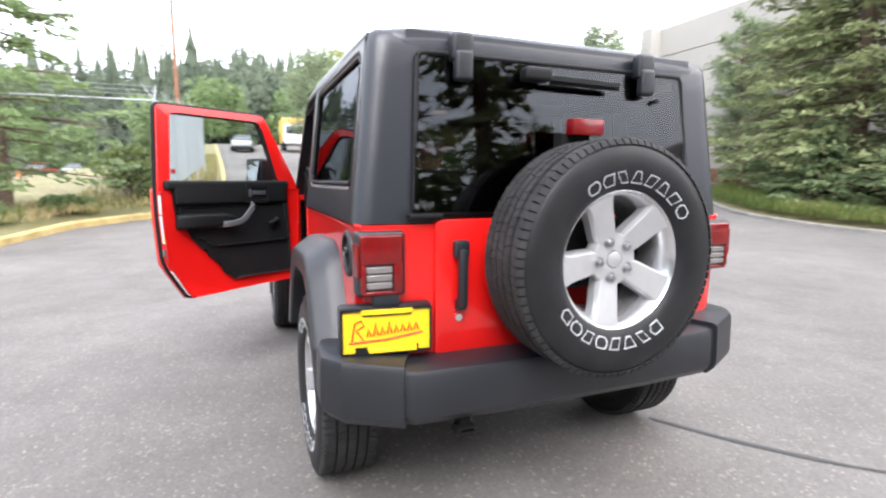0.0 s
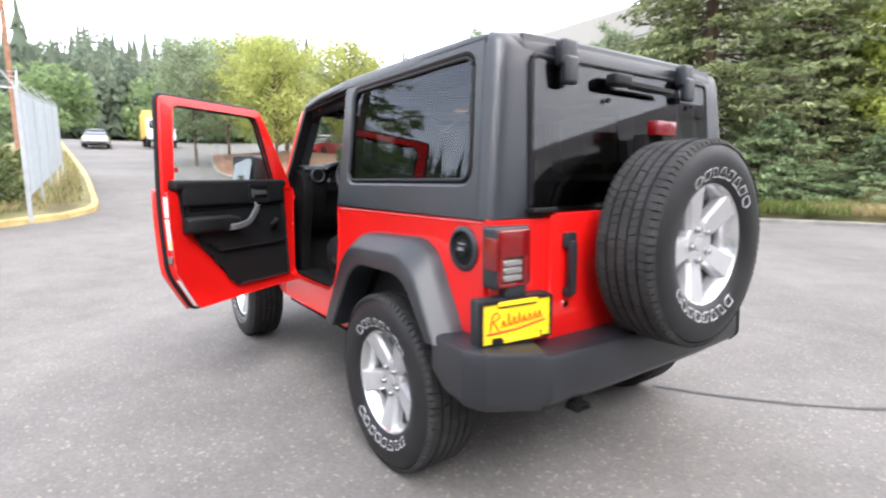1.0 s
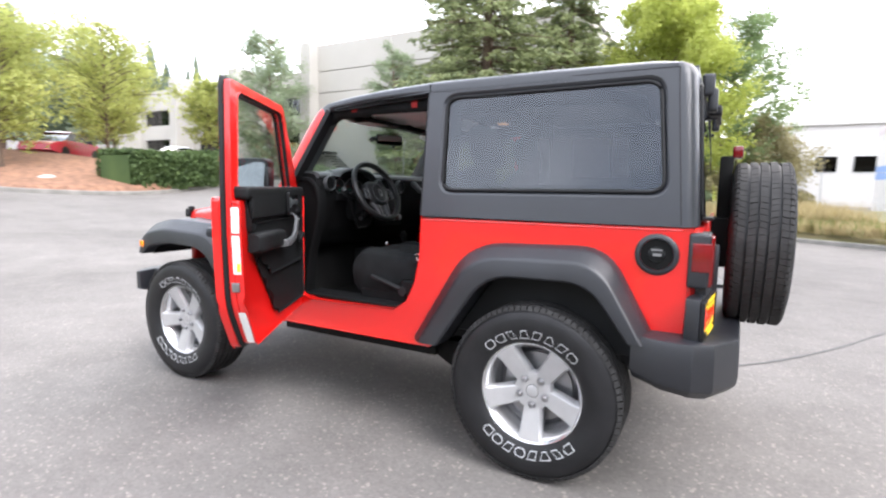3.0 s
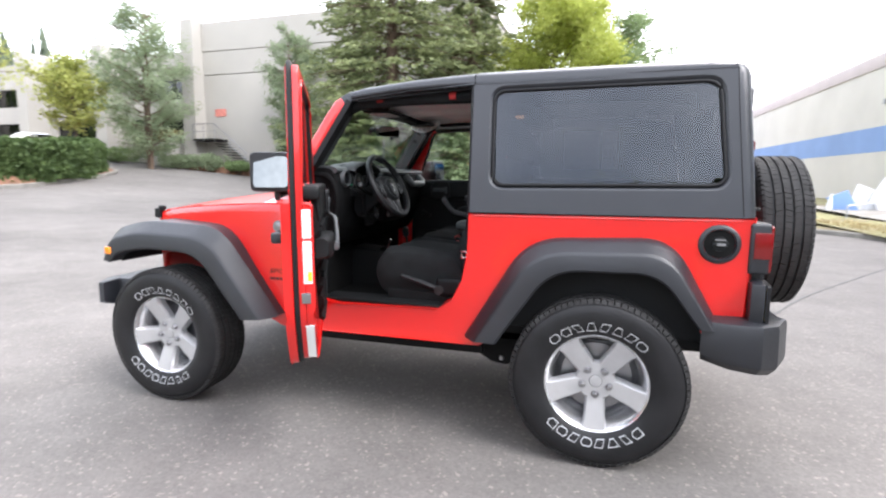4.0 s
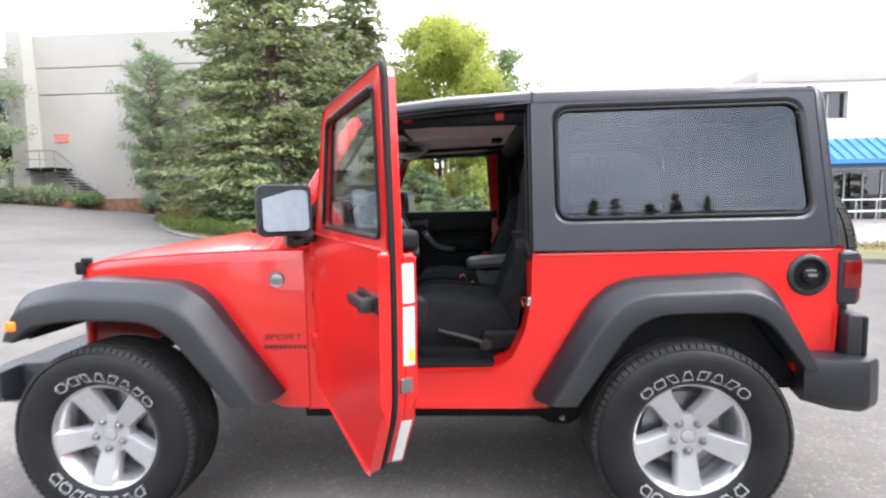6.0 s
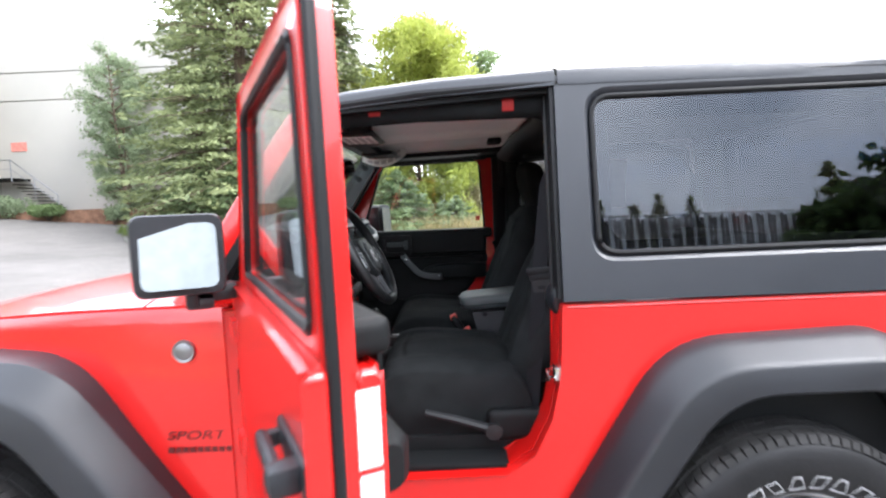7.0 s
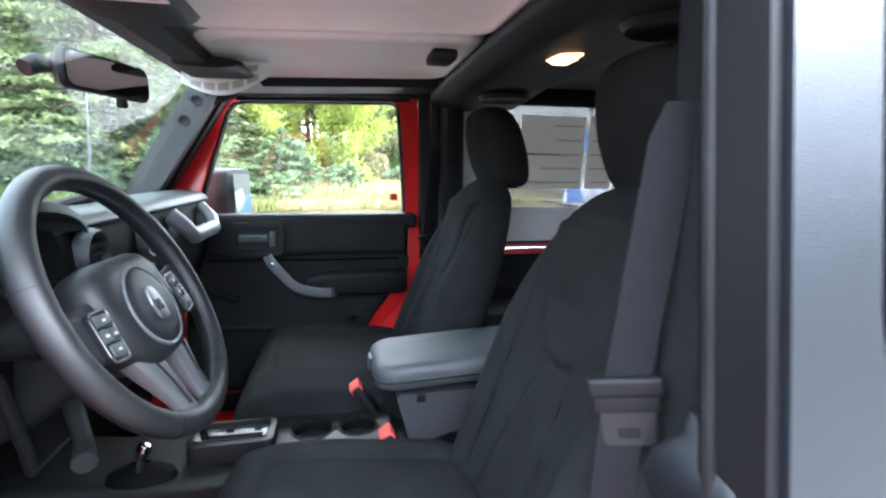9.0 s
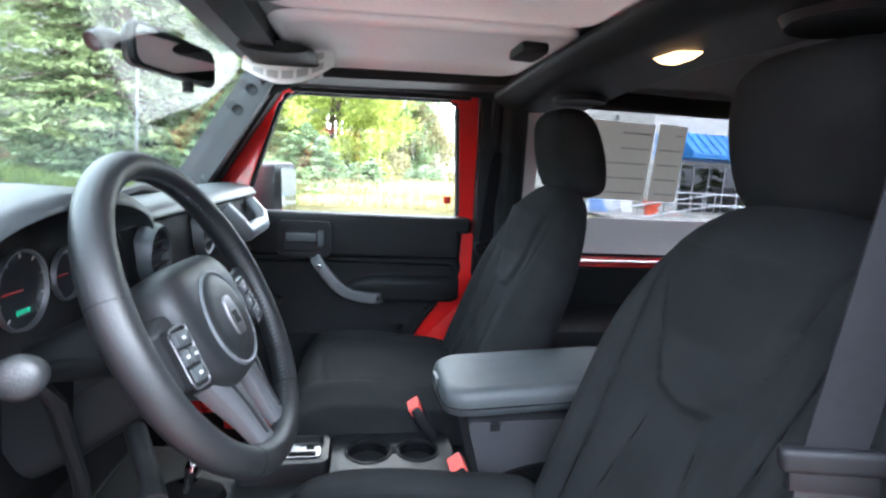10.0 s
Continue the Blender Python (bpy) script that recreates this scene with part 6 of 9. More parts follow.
def seat(y0, label, back=0.0):
    se = new("front_seat")
    se.parent = CAR
    se.matrix_basis = Matrix.Translation((back, 0, 0))
    se["label"] = label
    for nm, bm in (("cushion", cushion_mesh()), ("backrest", seat_back_mesh()), ("headrest", headrest_mesh())):
        bmesh.ops.translate(bm, verts=bm.verts[:], vec=(0, y0, 0))
        part(nm, bm, CLOTH, se, sharp=70)
    for line in back_seams():
        bm = bmesh.new()
        tube(bm, [(x, y0 + y, z) for x, y, z in line], 0.0016, 5)
        part("seam", bm, SEAMSHADE, se)
    for s in (1, -1):
        bm = bmesh.new()
        tube(bm, [(0.500, y0 + s * 0.055, 1.38), (0.475, y0 + s * 0.055, 1.43)], 0.006, 8)
        part("headrest_post", bm, STEEL, se)
    bm = bmesh.new()
    s = 1 if y0 > 0 else -1
    box(bm, 0.74, 1.14, min(y0 + s * 0.235, y0 + s * 0.272), max(y0 + s * 0.235, y0 + s * 0.272), 0.63, 0.72, 0.012)
    box(bm, 0.66, 0.86, min(y0 + s * 0.25, y0 + s * 0.29), max(y0 + s * 0.25, y0 + s * 0.29), 0.70, 0.80, 0.025, 3)
    part("seat_valance", bm, TRIM, se)
    bm = bmesh.new()
    tube(bm, [(1.05, y0 + s * 0.285, 0.80), (0.95, y0 + s * 0.288, 0.775), (0.86, y0 + s * 0.285, 0.745)], [0.010, 0.013, 0.014], 8)
    lathe(bm, [(0.0, 0.30), (0.026, 0.298), (0.030, 0.27)], lambda r, a, w: (0.84 + r * math.cos(a), y0 + s * w, 0.735 + r * math.sin(a)), 18)
    part("recline_lever", bm, PADBLACK, se, "black recline lever")
    bm = bmesh.new()
    box(bm, 0.70, 1.15, y0 - 0.2, y0 + 0.2, 0.60, 0.67, 0.01)
    part("seat_rail", bm, UNDER, se)
    return se


seat(0.392, "black cloth driver seat with headrest", -0.035)
seat(-0.37, "black cloth passenger seat with headrest")

# centre console: a body with a deck that has two cup wells, the gear gate, levers, the bin and its lid
CONSOLEBLACK = mat("console_plastic", (0.0085, 0.0093, 0.0099), 0.46, var=0.08, scale=6, bump=0.08, bump_scale=500, spec=0.45)
bm = bmesh.new()
rings = []
for x, w, z in ((0.80, 0.105, 0.828), (0.93, 0.112, 0.832), (1.10, 0.115, 0.834), (1.24, 0.115, 0.834), (1.42, 0.115, 0.84), (1.62, 0.115, 0.86)):
    ring = rounded([(-w - 0.012, 0.60), (w - 0.012, 0.60), (w * 0.94 - 0.012, z), (-w * 0.94 - 0.012, z)], [0, 0, 0.02, 0.02], 4)
    rings.append([(x, a, b) for a, b in ring])
loft(bm, rings)
console = part("centre_console", bm, CONSOLEBLACK, CAR, "dark grey centre console")
CUPS = ((1.018, -0.034, 0.045), (0.914, -0.032, 0.042))
oval = lambda cx, cy, r, n=36: [(cx + r * math.cos(2 * math.pi * k / n), cy + r * math.sin(2 * math.pi * k / n)) for k in range(n)]
bm = bmesh.new()
slab(bm, rounded([(0.835, -0.108), (1.095, -0.112), (1.095, 0.086), (0.835, 0.078)], 0.03, 5), [oval(*q) for q in CUPS], 0.831, 0.858, lambda u, v, w: (u, v, w))
round_bm(bm, 0.004, 2, 50)
deck = part("console_deck", bm, CONSOLEBLACK, console, "deck with two cup wells")
for cx, cy, r in CUPS:
    bm = bmesh.new()
    lathe(bm, [(0.0, 0.792), (r * 0.86, 0.792), (r * 0.93, 0.800), (r * 0.985, 0.852)], lambda q, a, w: (cx + q * math.cos(a), cy + q * math.sin(a), w), 36)
    part("cup_holder", bm, SEAMSHADE, deck, "dark cup holder well")
    bm = bmesh.new()
    tube(bm, [(x, y, 0.8585) for x, y in oval(cx, cy, r + 0.003)], 0.0028, 6, loop=True)
    part("cup_rim", bm, TRIM, deck)
bm = bmesh.new()
box(bm, 0.950, 0.980, -0.046, -0.020, 0.8570, 0.8592, 0.001, 1)
part("cup_slot", bm, SEAMSHADE, deck)
bm = bmesh.new()
slab(bm, rounded([(1.098, -0.078), (1.275, -0.074), (1.275, 0.036), (1.098, 0.030)], 0.022, 5), [rounded([(1.112, -0.062), (1.262, -0.058), (1.262, 0.020), (1.112, 0.016)], 0.014, 4)], 0.836, 0.876, lambda u, v, w: (u, v, w))
round_bm(bm, 0.004, 2, 50)
gate = part("gear_gate", bm, CONSOLEBLACK, console, "raised gear gate surround")
bm = bmesh.new()
slab(bm, rounded([(1.112, -0.062), (1.262, -0.058), (1.262, 0.020), (1.112, 0.016)], 0.014, 4), [], 0.850, 0.866, lambda u, v, w: (u, v, w))
part("gate_plate", bm, STEEL, gate, "dull silver plate")
bm = bmesh.new()
box(bm, 1.125, 1.250, -0.026, -0.010, 0.8662, 0.8672)
part("gate_slot", bm, SEAMSHADE, gate)
for k in range(4):
    for y0, y1 in ((-0.050, -0.034), (-0.004, 0.010)):
        bm = bmesh.new()
        box(bm, 1.130 + 0.030 * k, 1.146 + 0.030 * k, y0, y1, 0.8662, 0.8674)
        part("gate_mark", bm, PALEPRINT if (k + (y0 > -0.01)) % 2 else SEAMSHADE, gate)
bm = bmesh.new()
tube(bm, [(1.245, -0.018, 0.86), (1.255, -0.018, 0.93)], 0.008, 10)
tube(bm, [(1.254, -0.018, 0.920), (1.257, -0.018, 0.945), (1.260, -0.018, 0.975), (1.262, -0.018, 0.990), (1.262, -0.018, 0.995)], [0.014, 0.022, 0.023, 0.014, 0.004], 16)
part("gear_lever", bm, TRIM, console)
bm = bmesh.new()
tube(bm, [(1.345, 0.082, 0.85), (1.335, 0.084, 0.892)], 0.008, 10)
tube(bm, [(1.336, 0.084, 0.890), (1.333, 0.084, 0.899), (1.330, 0.084, 0.909), (1.328, 0.084, 0.918), (1.327, 0.084, 0.921)], [0.009, 0.0135, 0.015, 0.011, 0.003], 16)
part("transfer_lever", bm, CHROME, console, "small chrome lever knob")
bm = bmesh.new()
lathe(bm, [(0.048, 0.838), (0.044, 0.852), (0.030, 0.862), (0.012, 0.872)], lambda r, a, w: (1.345 + r * 1.4 * math.cos(a), 0.066 + r * 0.8 * math.sin(a), w), 24)
part("lever_boot", bm, SEAMSHADE, console)
BINGREY = mat("bin_grey_plastic", (0.040, 0.041, 0.045), 0.5, var=0.06, bump=0.06, bump_scale=500, spec=0.4)
bm = bmesh.new()
loft(bm, [[(x, y, z) for x, z in rounded([(0.52, 0.70), (0.77, 0.70), (0.800, 0.842), (0.838, 0.984), (0.50, 0.990)], [0.0, 0.05, 0.02, 0.012, 0.012], 4)] for y in (-0.098, -0.092, 0.092, 0.098)])
round_bm(bm, 0.004, 2, 50)
storage = part("storage_bin", bm, BINGREY, console, "grey storage bin under the armrest", sharp=50)
bm = bmesh.new()
slab(bm, rounded([(0.58, 0.60), (0.80, 0.60), (0.808, 0.845), (0.770, 0.880), (0.690, 0.900), (0.58, 0.900)], [0, 0, 0.03, 0.04, 0.03, 0], 4), [], 0.0985, 0.106, xz(1))
part("bin_skirt", bm, SEAMSHADE, storage)
bm = bmesh.new()
box(bm, 0.775, 0.795, 0.096, 0.1035, 0.968, 0.985, 0.003)
part("bin_latch", bm, SEAL, storage)
bm = bmesh.new()
rings = []
for z, gx, gy in ((0.992, 0.955, 0.90), (0.996, 0.990, 0.965), (1.010, 1.0, 1.0), (1.026, 0.998, 0.995), (1.036, 0.985, 0.965), (1.042, 0.955, 0.90), (1.0445, 0.90, 0.78), (1.0455, 0.6, 0.45)):
    ring = rounded([(0.46, -0.112), (0.884, -0.108), (0.884, 0.104), (0.46, 0.108)], 0.055, 7)
    rings.append([(0.67 + (x - 0.67) * gx, -0.002 + (y + 0.002) * gy, z + 0.055 * (0.884 - x) + (0.006 if z > 1.03 else 0.0) * math.exp(-((x - 0.70) / 0.14) ** 2)) for x, y in ring])
loft(bm, rings)
lid = part("armrest_lid", bm, mat("grey_vinyl", (0.058, 0.066, 0.069), 0.50, var=0.06, bump=0.10, bump_scale=420, spec=0.5), console, "padded grey armrest lid", sharp=70)
bm = bmesh.new()
tube(bm, [(0.67 + (x - 0.67) * 1.002, -0.002 + (y + 0.002) * 1.004, 1.0115 + 0.055 * (0.884 - x)) for x, y in rounded([(0.46, -0.112), (0.884, -0.108), (0.884, 0.104), (0.46, 0.108)], 0.055, 7)], 0.0016, 5, loop=True)
part("lid_seam", bm, SEAMSHADE, lid)
bm = bmesh.new()
box(bm, 0.878, 0.8895, -0.040, 0.004, 1.004, 1.034, 0.004, 2)
part("lid_catch", bm, GREYTRIM, lid)

# belt buckles
for x, y, z, rx in ((0.845, 0.130, 0.895, 20), (0.900, -0.095, 0.903, -20)):
    bm = bmesh.new()
    mm = Matrix.Translation((x, y, z)) @ Matrix.Rotation(radians(34), 4, "Y")
    box(bm, -0.012, 0.012, -0.028, 0.028, -0.05, 0.035, 0.008, 2, mm)
    tube(bm, [mm @ Vector((0, 0, -0.045)), mm @ Vector((0, 0, -0.16))], 0.014, 8)
    bk = part("belt_buckle", bm, SEAL, CAR, "black buckle with red button")
    bm = bmesh.new()
    box(bm, -0.014, 0.014, -0.022, 0.022, 0.018, 0.039, 0.004, 2, mm)
    part("release_button", bm, BUCKLE, bk)


# seat belts
def strap(bm, pts, width, across):
    rings = []
    for p, a in zip(pts, across):
        p, a = Vector(p), Vector(a).normalized()
        d = Vector((0.0007, 0.0014, 0.0))
        rings.append([p - a * width / 2 - d, p + a * width / 2 - d, p + a * width / 2 + d, p - a * width / 2 + d])
    loft(bm, rings)


for s in (1, -1):
    bm = bmesh.new()
    pts = [(0.606, s * 0.650, 1.52), (0.618, s * 0.643, 1.485), (0.630, s * 0.638, 1.37), (0.645, s * 0.632, 1.225), (0.662, s * 0.632, 0.98), (0.685, s * 0.64, 0.76)]
    strap(bm, pts, 0.046, [(0.90, -s * 0.42, 0.0)] * 6)
    bl = part("seat_belt", bm, BELT, CAR, "black seat belt hanging at the door post")
    bm = bmesh.new()
    mm = Matrix.Translation((0.646, s * 0.633, 1.218)) @ Matrix.Rotation(radians(-s * 25), 4, "Z") @ Matrix.Rotation(radians(8), 4, "Y")
    box(bm, -0.040, 0.040, -0.009, 0.009, -0.006, 0.016, 0.006, 3, mm)
    box(bm, -0.034, 0.034, -0.006, 0.006, -0.024, 0.0, 0.004, 2, mm)
    part("belt_tongue", bm, SEAL, bl, "black belt tongue")
    bm = bmesh.new()
    slab(bm, rounded([(-0.027, -0.062), (0.027, -0.062), (0.029, -0.014), (-0.029, -0.014)], 0.006, 3), [rounded([(-0.012, -0.054), (0.012, -0.054), (0.012, -0.042), (-0.012, -0.042)], 0.003, 2)], -0.0025, 0.0025, lambda u, v, w: mm @ Vector((u, w, v)))
    part("tongue_plate", bm, PADBLACK, bl)

# roll bar with padding, straps, sound bar and dome lamp
for s in (1, -1):
    bm = bmesh.new()
    tube(bm, [(1.34, s * 0.64, 1.675), (1.25, s * 0.645, 1.713), (1.0, s * 0.65, 1.722), (0.66, s * 0.648, 1.722), (0.57, s * 0.645, 1.71)], 0.036, 12)
    rb = part("roll_bar_side", bm, CLOTH, CAR, "padded black roll bar")
    for x in (1.125, 0.735) if s > 0 else ():
        bm = bmesh.new()
        arc = [(s * (0.65 + 0.0385 * math.cos(radians(q))), 1.7225 + 0.0385 * math.sin(radians(q))) for q in range(-30, 44, 10)]
        wrap = [(y + s * 0.0025, z) for y, z in arc[::-1]]
        loft(bm, [[(x + e, y, z) for y, z in arc + wrap] for e in (-0.017, 0.017)])
        part("strap", bm, REDWEB, rb, "red hook-and-loop strap")
    bm = bmesh.new()
    tube(bm, [(0.56, s * 0.645, 1.70), (0.555, s * 0.665, 1.50), (0.55, s * 0.685, 1.15), (0.55, s * 0.69, 0.62)], 0.038, 12)
    part("roll_bar_post", bm, TRIM, CAR)
    bm = bmesh.new()
    tube(bm, [(0.55, s * 0.63, 1.705), (-0.20, s * 0.62, 1.705), (-0.36, s * 0.63, 1.67), (-0.44, s * 0.64, 1.50), (-0.48, s * 0.66, 1.15)], 0.030, 10)
    part("roll_bar_rear", bm, CLOTH, CAR)
    bm = bmesh.new()
    rings = []
    for z, x1, y0, y1 in ((0.90, 0.606, 0.625, 0.715), (1.10, 0.606, 0.622, 0.712), (1.16, 0.604, 0.616, 0.706), (1.40, 0.602, 0.606, 0.698), (1.60, 0.600, 0.598, 0.690), (1.70, 0.600, 0.592, 0.684)):
        ring = rounded([(0.535, y0), (x1, y0), (x1, y1), (0.535, y1)], 0.026, 5)
        rings.append([(x, s * y, z) for x, y in ring])
    loft(bm, rings)
    part("post_cover", bm, CLOTH, CAR, "black padded post cover", sharp=50)
    bm = bmesh.new()
    rings = []
    for z, x1, y0, y1 in ((1.110, 0.622, 0.655, 0.745), (1.140, 0.634, 0.650, 0.775), (1.165, 0.634, 0.660, 0.780), (1.185, 0.628, 0.676, 0.776), (1.200, 0.622, 0.690, 0.740), (1.222, 0.616, 0.690, 0.706)):
        ring = rounded([(0.575, y0), (x1, y0), (x1, y1), (0.575, y1)], 0.012, 3)
        rings.append([(x, s * y, z) for x, y in ring])
    loft(bm, rings)
    part("post_catch", bm, PLASTIC, CAR, "black moulded catch at the post foot", sharp=40)
bm = bmesh.new()
rings = []
for y in (-0.64, -0.56, -0.30, 0.0, 0.30, 0.56, 0.64):
    d = 0.03 * (1 - (y / 0.64) ** 2)
    ring = rounded([(0.335 + d * 0.3, 1.662 + d), (0.585, 1.648 + d), (0.655, 1.695 + d * 0.5), (0.62, 1.738), (0.36, 1.738)], 0.025, 4)
    rings.append([(x, y, z) for x, z in ring])
loft(bm, rings)
bar = part("sound_bar", bm, TRIM, CAR, "black overhead speaker bar")
bm = bmesh.new()
loft(bm, [[(x, y, z) for x, y in rounded([(0.462 + g, 0.046 + g), (0.520 - g, 0.046 + g), (0.520 - g, 0.132 - g), (0.462 + g, 0.132 - g)], 0.010, 3)] for z, g in ((1.694, 0.0), (1.680, 0.003), (1.671, 0.012))])
part("dome_lamp", bm, LAMP, bar, "lit warm dome lamp")
for s in (1, -1):
    bm = bmesh.new()
    lathe(bm, [(0.0, 0.0), (0.062, -0.004), (0.070, -0.010), (0.078, 0.004)], lambda r, a, w: (0.46 + r * math.cos(a), s * 0.40 + r * math.sin(a), 1.667 + w), 28)
    part("speaker_grille", bm, SEAL, bar)
for s, places in ((1, ((1.195, 0.50),)), (-1, ((0.705, 0.12), (1.195, 0.50)))):
    for x, y in places:
        bm = bmesh.new()
        box(bm, x - 0.03, x + 0.03, s * y - 0.05, s * y + 0.05, 1.700, 1.724, 0.01)
        part("roof_latch", bm, SEAL, CAR, "black roof panel latch")
bm = bmesh.new()
strut(bm, (1.24, 0.680, 1.724), (0.62, 0.680, 1.759), 0, 0.07, 0.03)
part("roof_rail", bm, TRIM, CAR)
bm = bmesh.new()
strut(bm, (1.24, -0.605, 1.708), (0.62, -0.605, 1.728), 0, 0.23, 0.05)
part("roof_rail", bm, TRIM, CAR)
bm = bmesh.new()
strut(bm, (1.27, -0.720, 1.693), (0.70, -0.720, 1.706), 0, 0.018, 0.042)
round_bm(bm, 0.005, 2, 40)
part("door_seal", bm, SEAL, CAR, "black seal above the passenger window")

# sun visors with printed labels
for s in (1, -1):
    bm = bmesh.new()
    rings = []
    for y, g in ((0.17, 0.85), (0.19, 1.0), (0.50, 1.0), (0.52, 0.85)):
        rings.append([(1.235 + u * 0.080 * g, s * y, 1.688 + v * 0.012) for u, v in super_ring(0, 0, 1, 1, None, 16, 2.6)])
    loft(bm, rings)
    vi = part("sun_visor", bm, TRIM, CAR, "dark sun visor with a white label")
    bm = bmesh.new()
    if s > 0:
        box(bm, 1.165, 1.275, 0.31, 0.49, 1.6715, 1.6735)
        la = part("visor_label", bm, WHITE, vi, "white warning label")
        for k in range(4):
            bm = bmesh.new()
            box(bm, 1.175 + 0.025 * k, 1.190 + 0.025 * k, 0.325, 0.475, 1.6703, 1.6712)
            part("label_print", bm, PALEPRINT, la)
        continue
    # the passenger's label hangs curved from the visor
    sag = lambda t: (1.120 + 0.215 * t, -0.345 + 0.030 * math.sin(t * math.pi))
    low = lambda t: 1.690 - 0.044 * math.sin(t * math.pi) - 0.022 * t
    rings = []
    for k in range(17):
        t = k / 16
        x, y = sag(t)
        z1, z0 = 1.738 - 0.060 * t + 0.020 * t * t, low(t)
        rings.append([(x, y - 0.012, z1), (x, y, z0), (x, y - 0.0015, z0), (x, y - 0.0135, z1)])
    loft(bm, rings)
    la = part("visor_label", bm, WHITE, vi, "white warning label curved round the visor")
    for k in range(5):
        for j in range(2):
            bm = bmesh.new()
            rings = []
            for t in (0.12 + 0.16 * k, 0.18 + 0.16 * k, 0.24 + 0.16 * k):
                x, y = sag(t)
                z1, z0 = 1.738 - 0.060 * t + 0.020 * t * t, low(t)
                g0, g1 = 0.15 + 0.40 * j, 0.40 + 0.40 * j
                q = [(x, y - 0.012 * g + 0.001, z0 + (z1 - z0) * g) for g in (g0, g1)]
                rings.append(q + [(a, b + 0.0008, c) for a, b, c in q[::-1]])
            loft(bm, rings)
            part("label_print", bm, PALEPRINT, la)

# inside mirror
bm = bmesh.new()
IM = Matrix.Translation((1.374, -0.008, 1.620)) @ Matrix.Rotation(radians(-15), 4, "Z") @ Matrix.Rotation(radians(2), 4, "Y")
rings = []
for w, k in ((0.028, 0.55), (0.018, 0.9), (0.0, 1.0), (-0.008, 0.97)):
    ring = rounded([(-0.118 * k, -0.035 * k), (0.118 * k, -0.035 * k), (0.118 * k, 0.035 * k), (-0.118 * k, 0.035 * k)], 0.024, 5)
    rings.append([IM @ Vector((w, a, b)) for a, b in ring])
loft(bm, rings)
tube(bm, [IM @ Vector((0.02, 0.02, 0.0)), IM @ Vector((0.040, 0.07, 0.008)), IM @ Vector((0.046, 0.105, 0.008)), IM @ Vector((0.050, 0.126, -0.004))], [0.011, 0.012, 0.017, 0.015], 10)
box(bm, -0.004, 0.014, -0.050, -0.036, -0.052, -0.030, 0.004, 2, IM)
im = part("rear_view_mirror", bm, TRIM, CAR, "black rear-view mirror")
bm = bmesh.new()
slab(bm, rounded([(-0.110, -0.029), (0.110, -0.029), (0.110, 0.029), (-0.110, 0.029)], 0.020, 5), [], -0.0105, -0.009, lambda a, b, w: IM @ Vector((w, a, b)))
part("mirror_glass", bm, MIRROR, im)

# rear cabin: wheel boxes, rear bench, price sheets on the far glass
for s in (1, -1):
    bm = bmesh.new()
    box(bm, -0.45, 0.50, min(s * 0.42, s * 0.76), max(s * 0.42, s * 0.76), 0.60, 1.0, 0.03)
    part("wheel_box", bm, TRIM, CAR)
bm = bmesh.new()
box(bm, -0.25, 0.20, -0.42, 0.42, 0.70, 0.90, 0.05, 3)
box(bm, -0.34, -0.20, -0.42, 0.42, 0.85, 1.28, 0.05, 3)
part("rear_bench", bm, CLOTH, CAR, "black cloth rear bench")
PAPER = leaf_mat("thin_paper", (0.60, 0.58, 0.53), (0.68, 0.66, 0.61), 3, 0.6)
GREYPRINT = mat("grey_print", (0.36, 0.35, 0.33), 0.8, var=0.2)
rng = random.Random(4)
for x0, x1 in ((0.03, 0.285), (-0.095, 0.012)):
    bm = bmesh.new()
    slab(bm, [(x0, 1.385), (x1, 1.385), (x1, 1.657), (x0, 1.652)], [], 0.780, 0.782, xz(-1, 0.0, LEAN))
    sheet = part("price_sheet", bm, PAPER, CAR, "paper sheet taped inside the window")
    for k in range(5):
        z = 1.408 + 0.052 * k
        e = x1 - 0.01 - (x1 - x0) * rng.choice((0.0, 0.1, 0.3, 0.5))
        bm = bmesh.new()
        slab(bm, [(x0 + 0.01, z), (e, z), (e, z + 0.006), (x0 + 0.01, z + 0.0045)], [], 0.7785, 0.7795, xz(-1, 0.0, LEAN))
        part("printed_line", bm, GREYPRINT, sheet)

# decal on the fender: one word above a line of plain bars
fc = bpy.data.curves.new("decal", "FONT")
fc.body = "SPORT"
fc.size = 0.045
fc.extrude = 0.0008
fc.shear = 0.25
word = new("decal", fc)
word.parent = CAR
word.matrix_basis = Matrix(((-1, 0, 0, 1.757), (0, 0, 1, 0.7985), (0, 1, 0, 0.795), (0, 0, 0, 1)))
word.scale = (1.25, 0.8, 1)
DECAL = mat("dark_red_decal", (0.10, 0.006, 0.006), 0.5, var=0.05)
fc.materials.append(DECAL)
for k in range(9):
    bm = bmesh.new()
    box(bm, 1.752 - 0.021 * k - 0.016, 1.752 - 0.021 * k, 0.797, 0.8005, 0.757, 0.772)
    part("decal_bar", bm, DECAL, CAR, "dark decal bar")


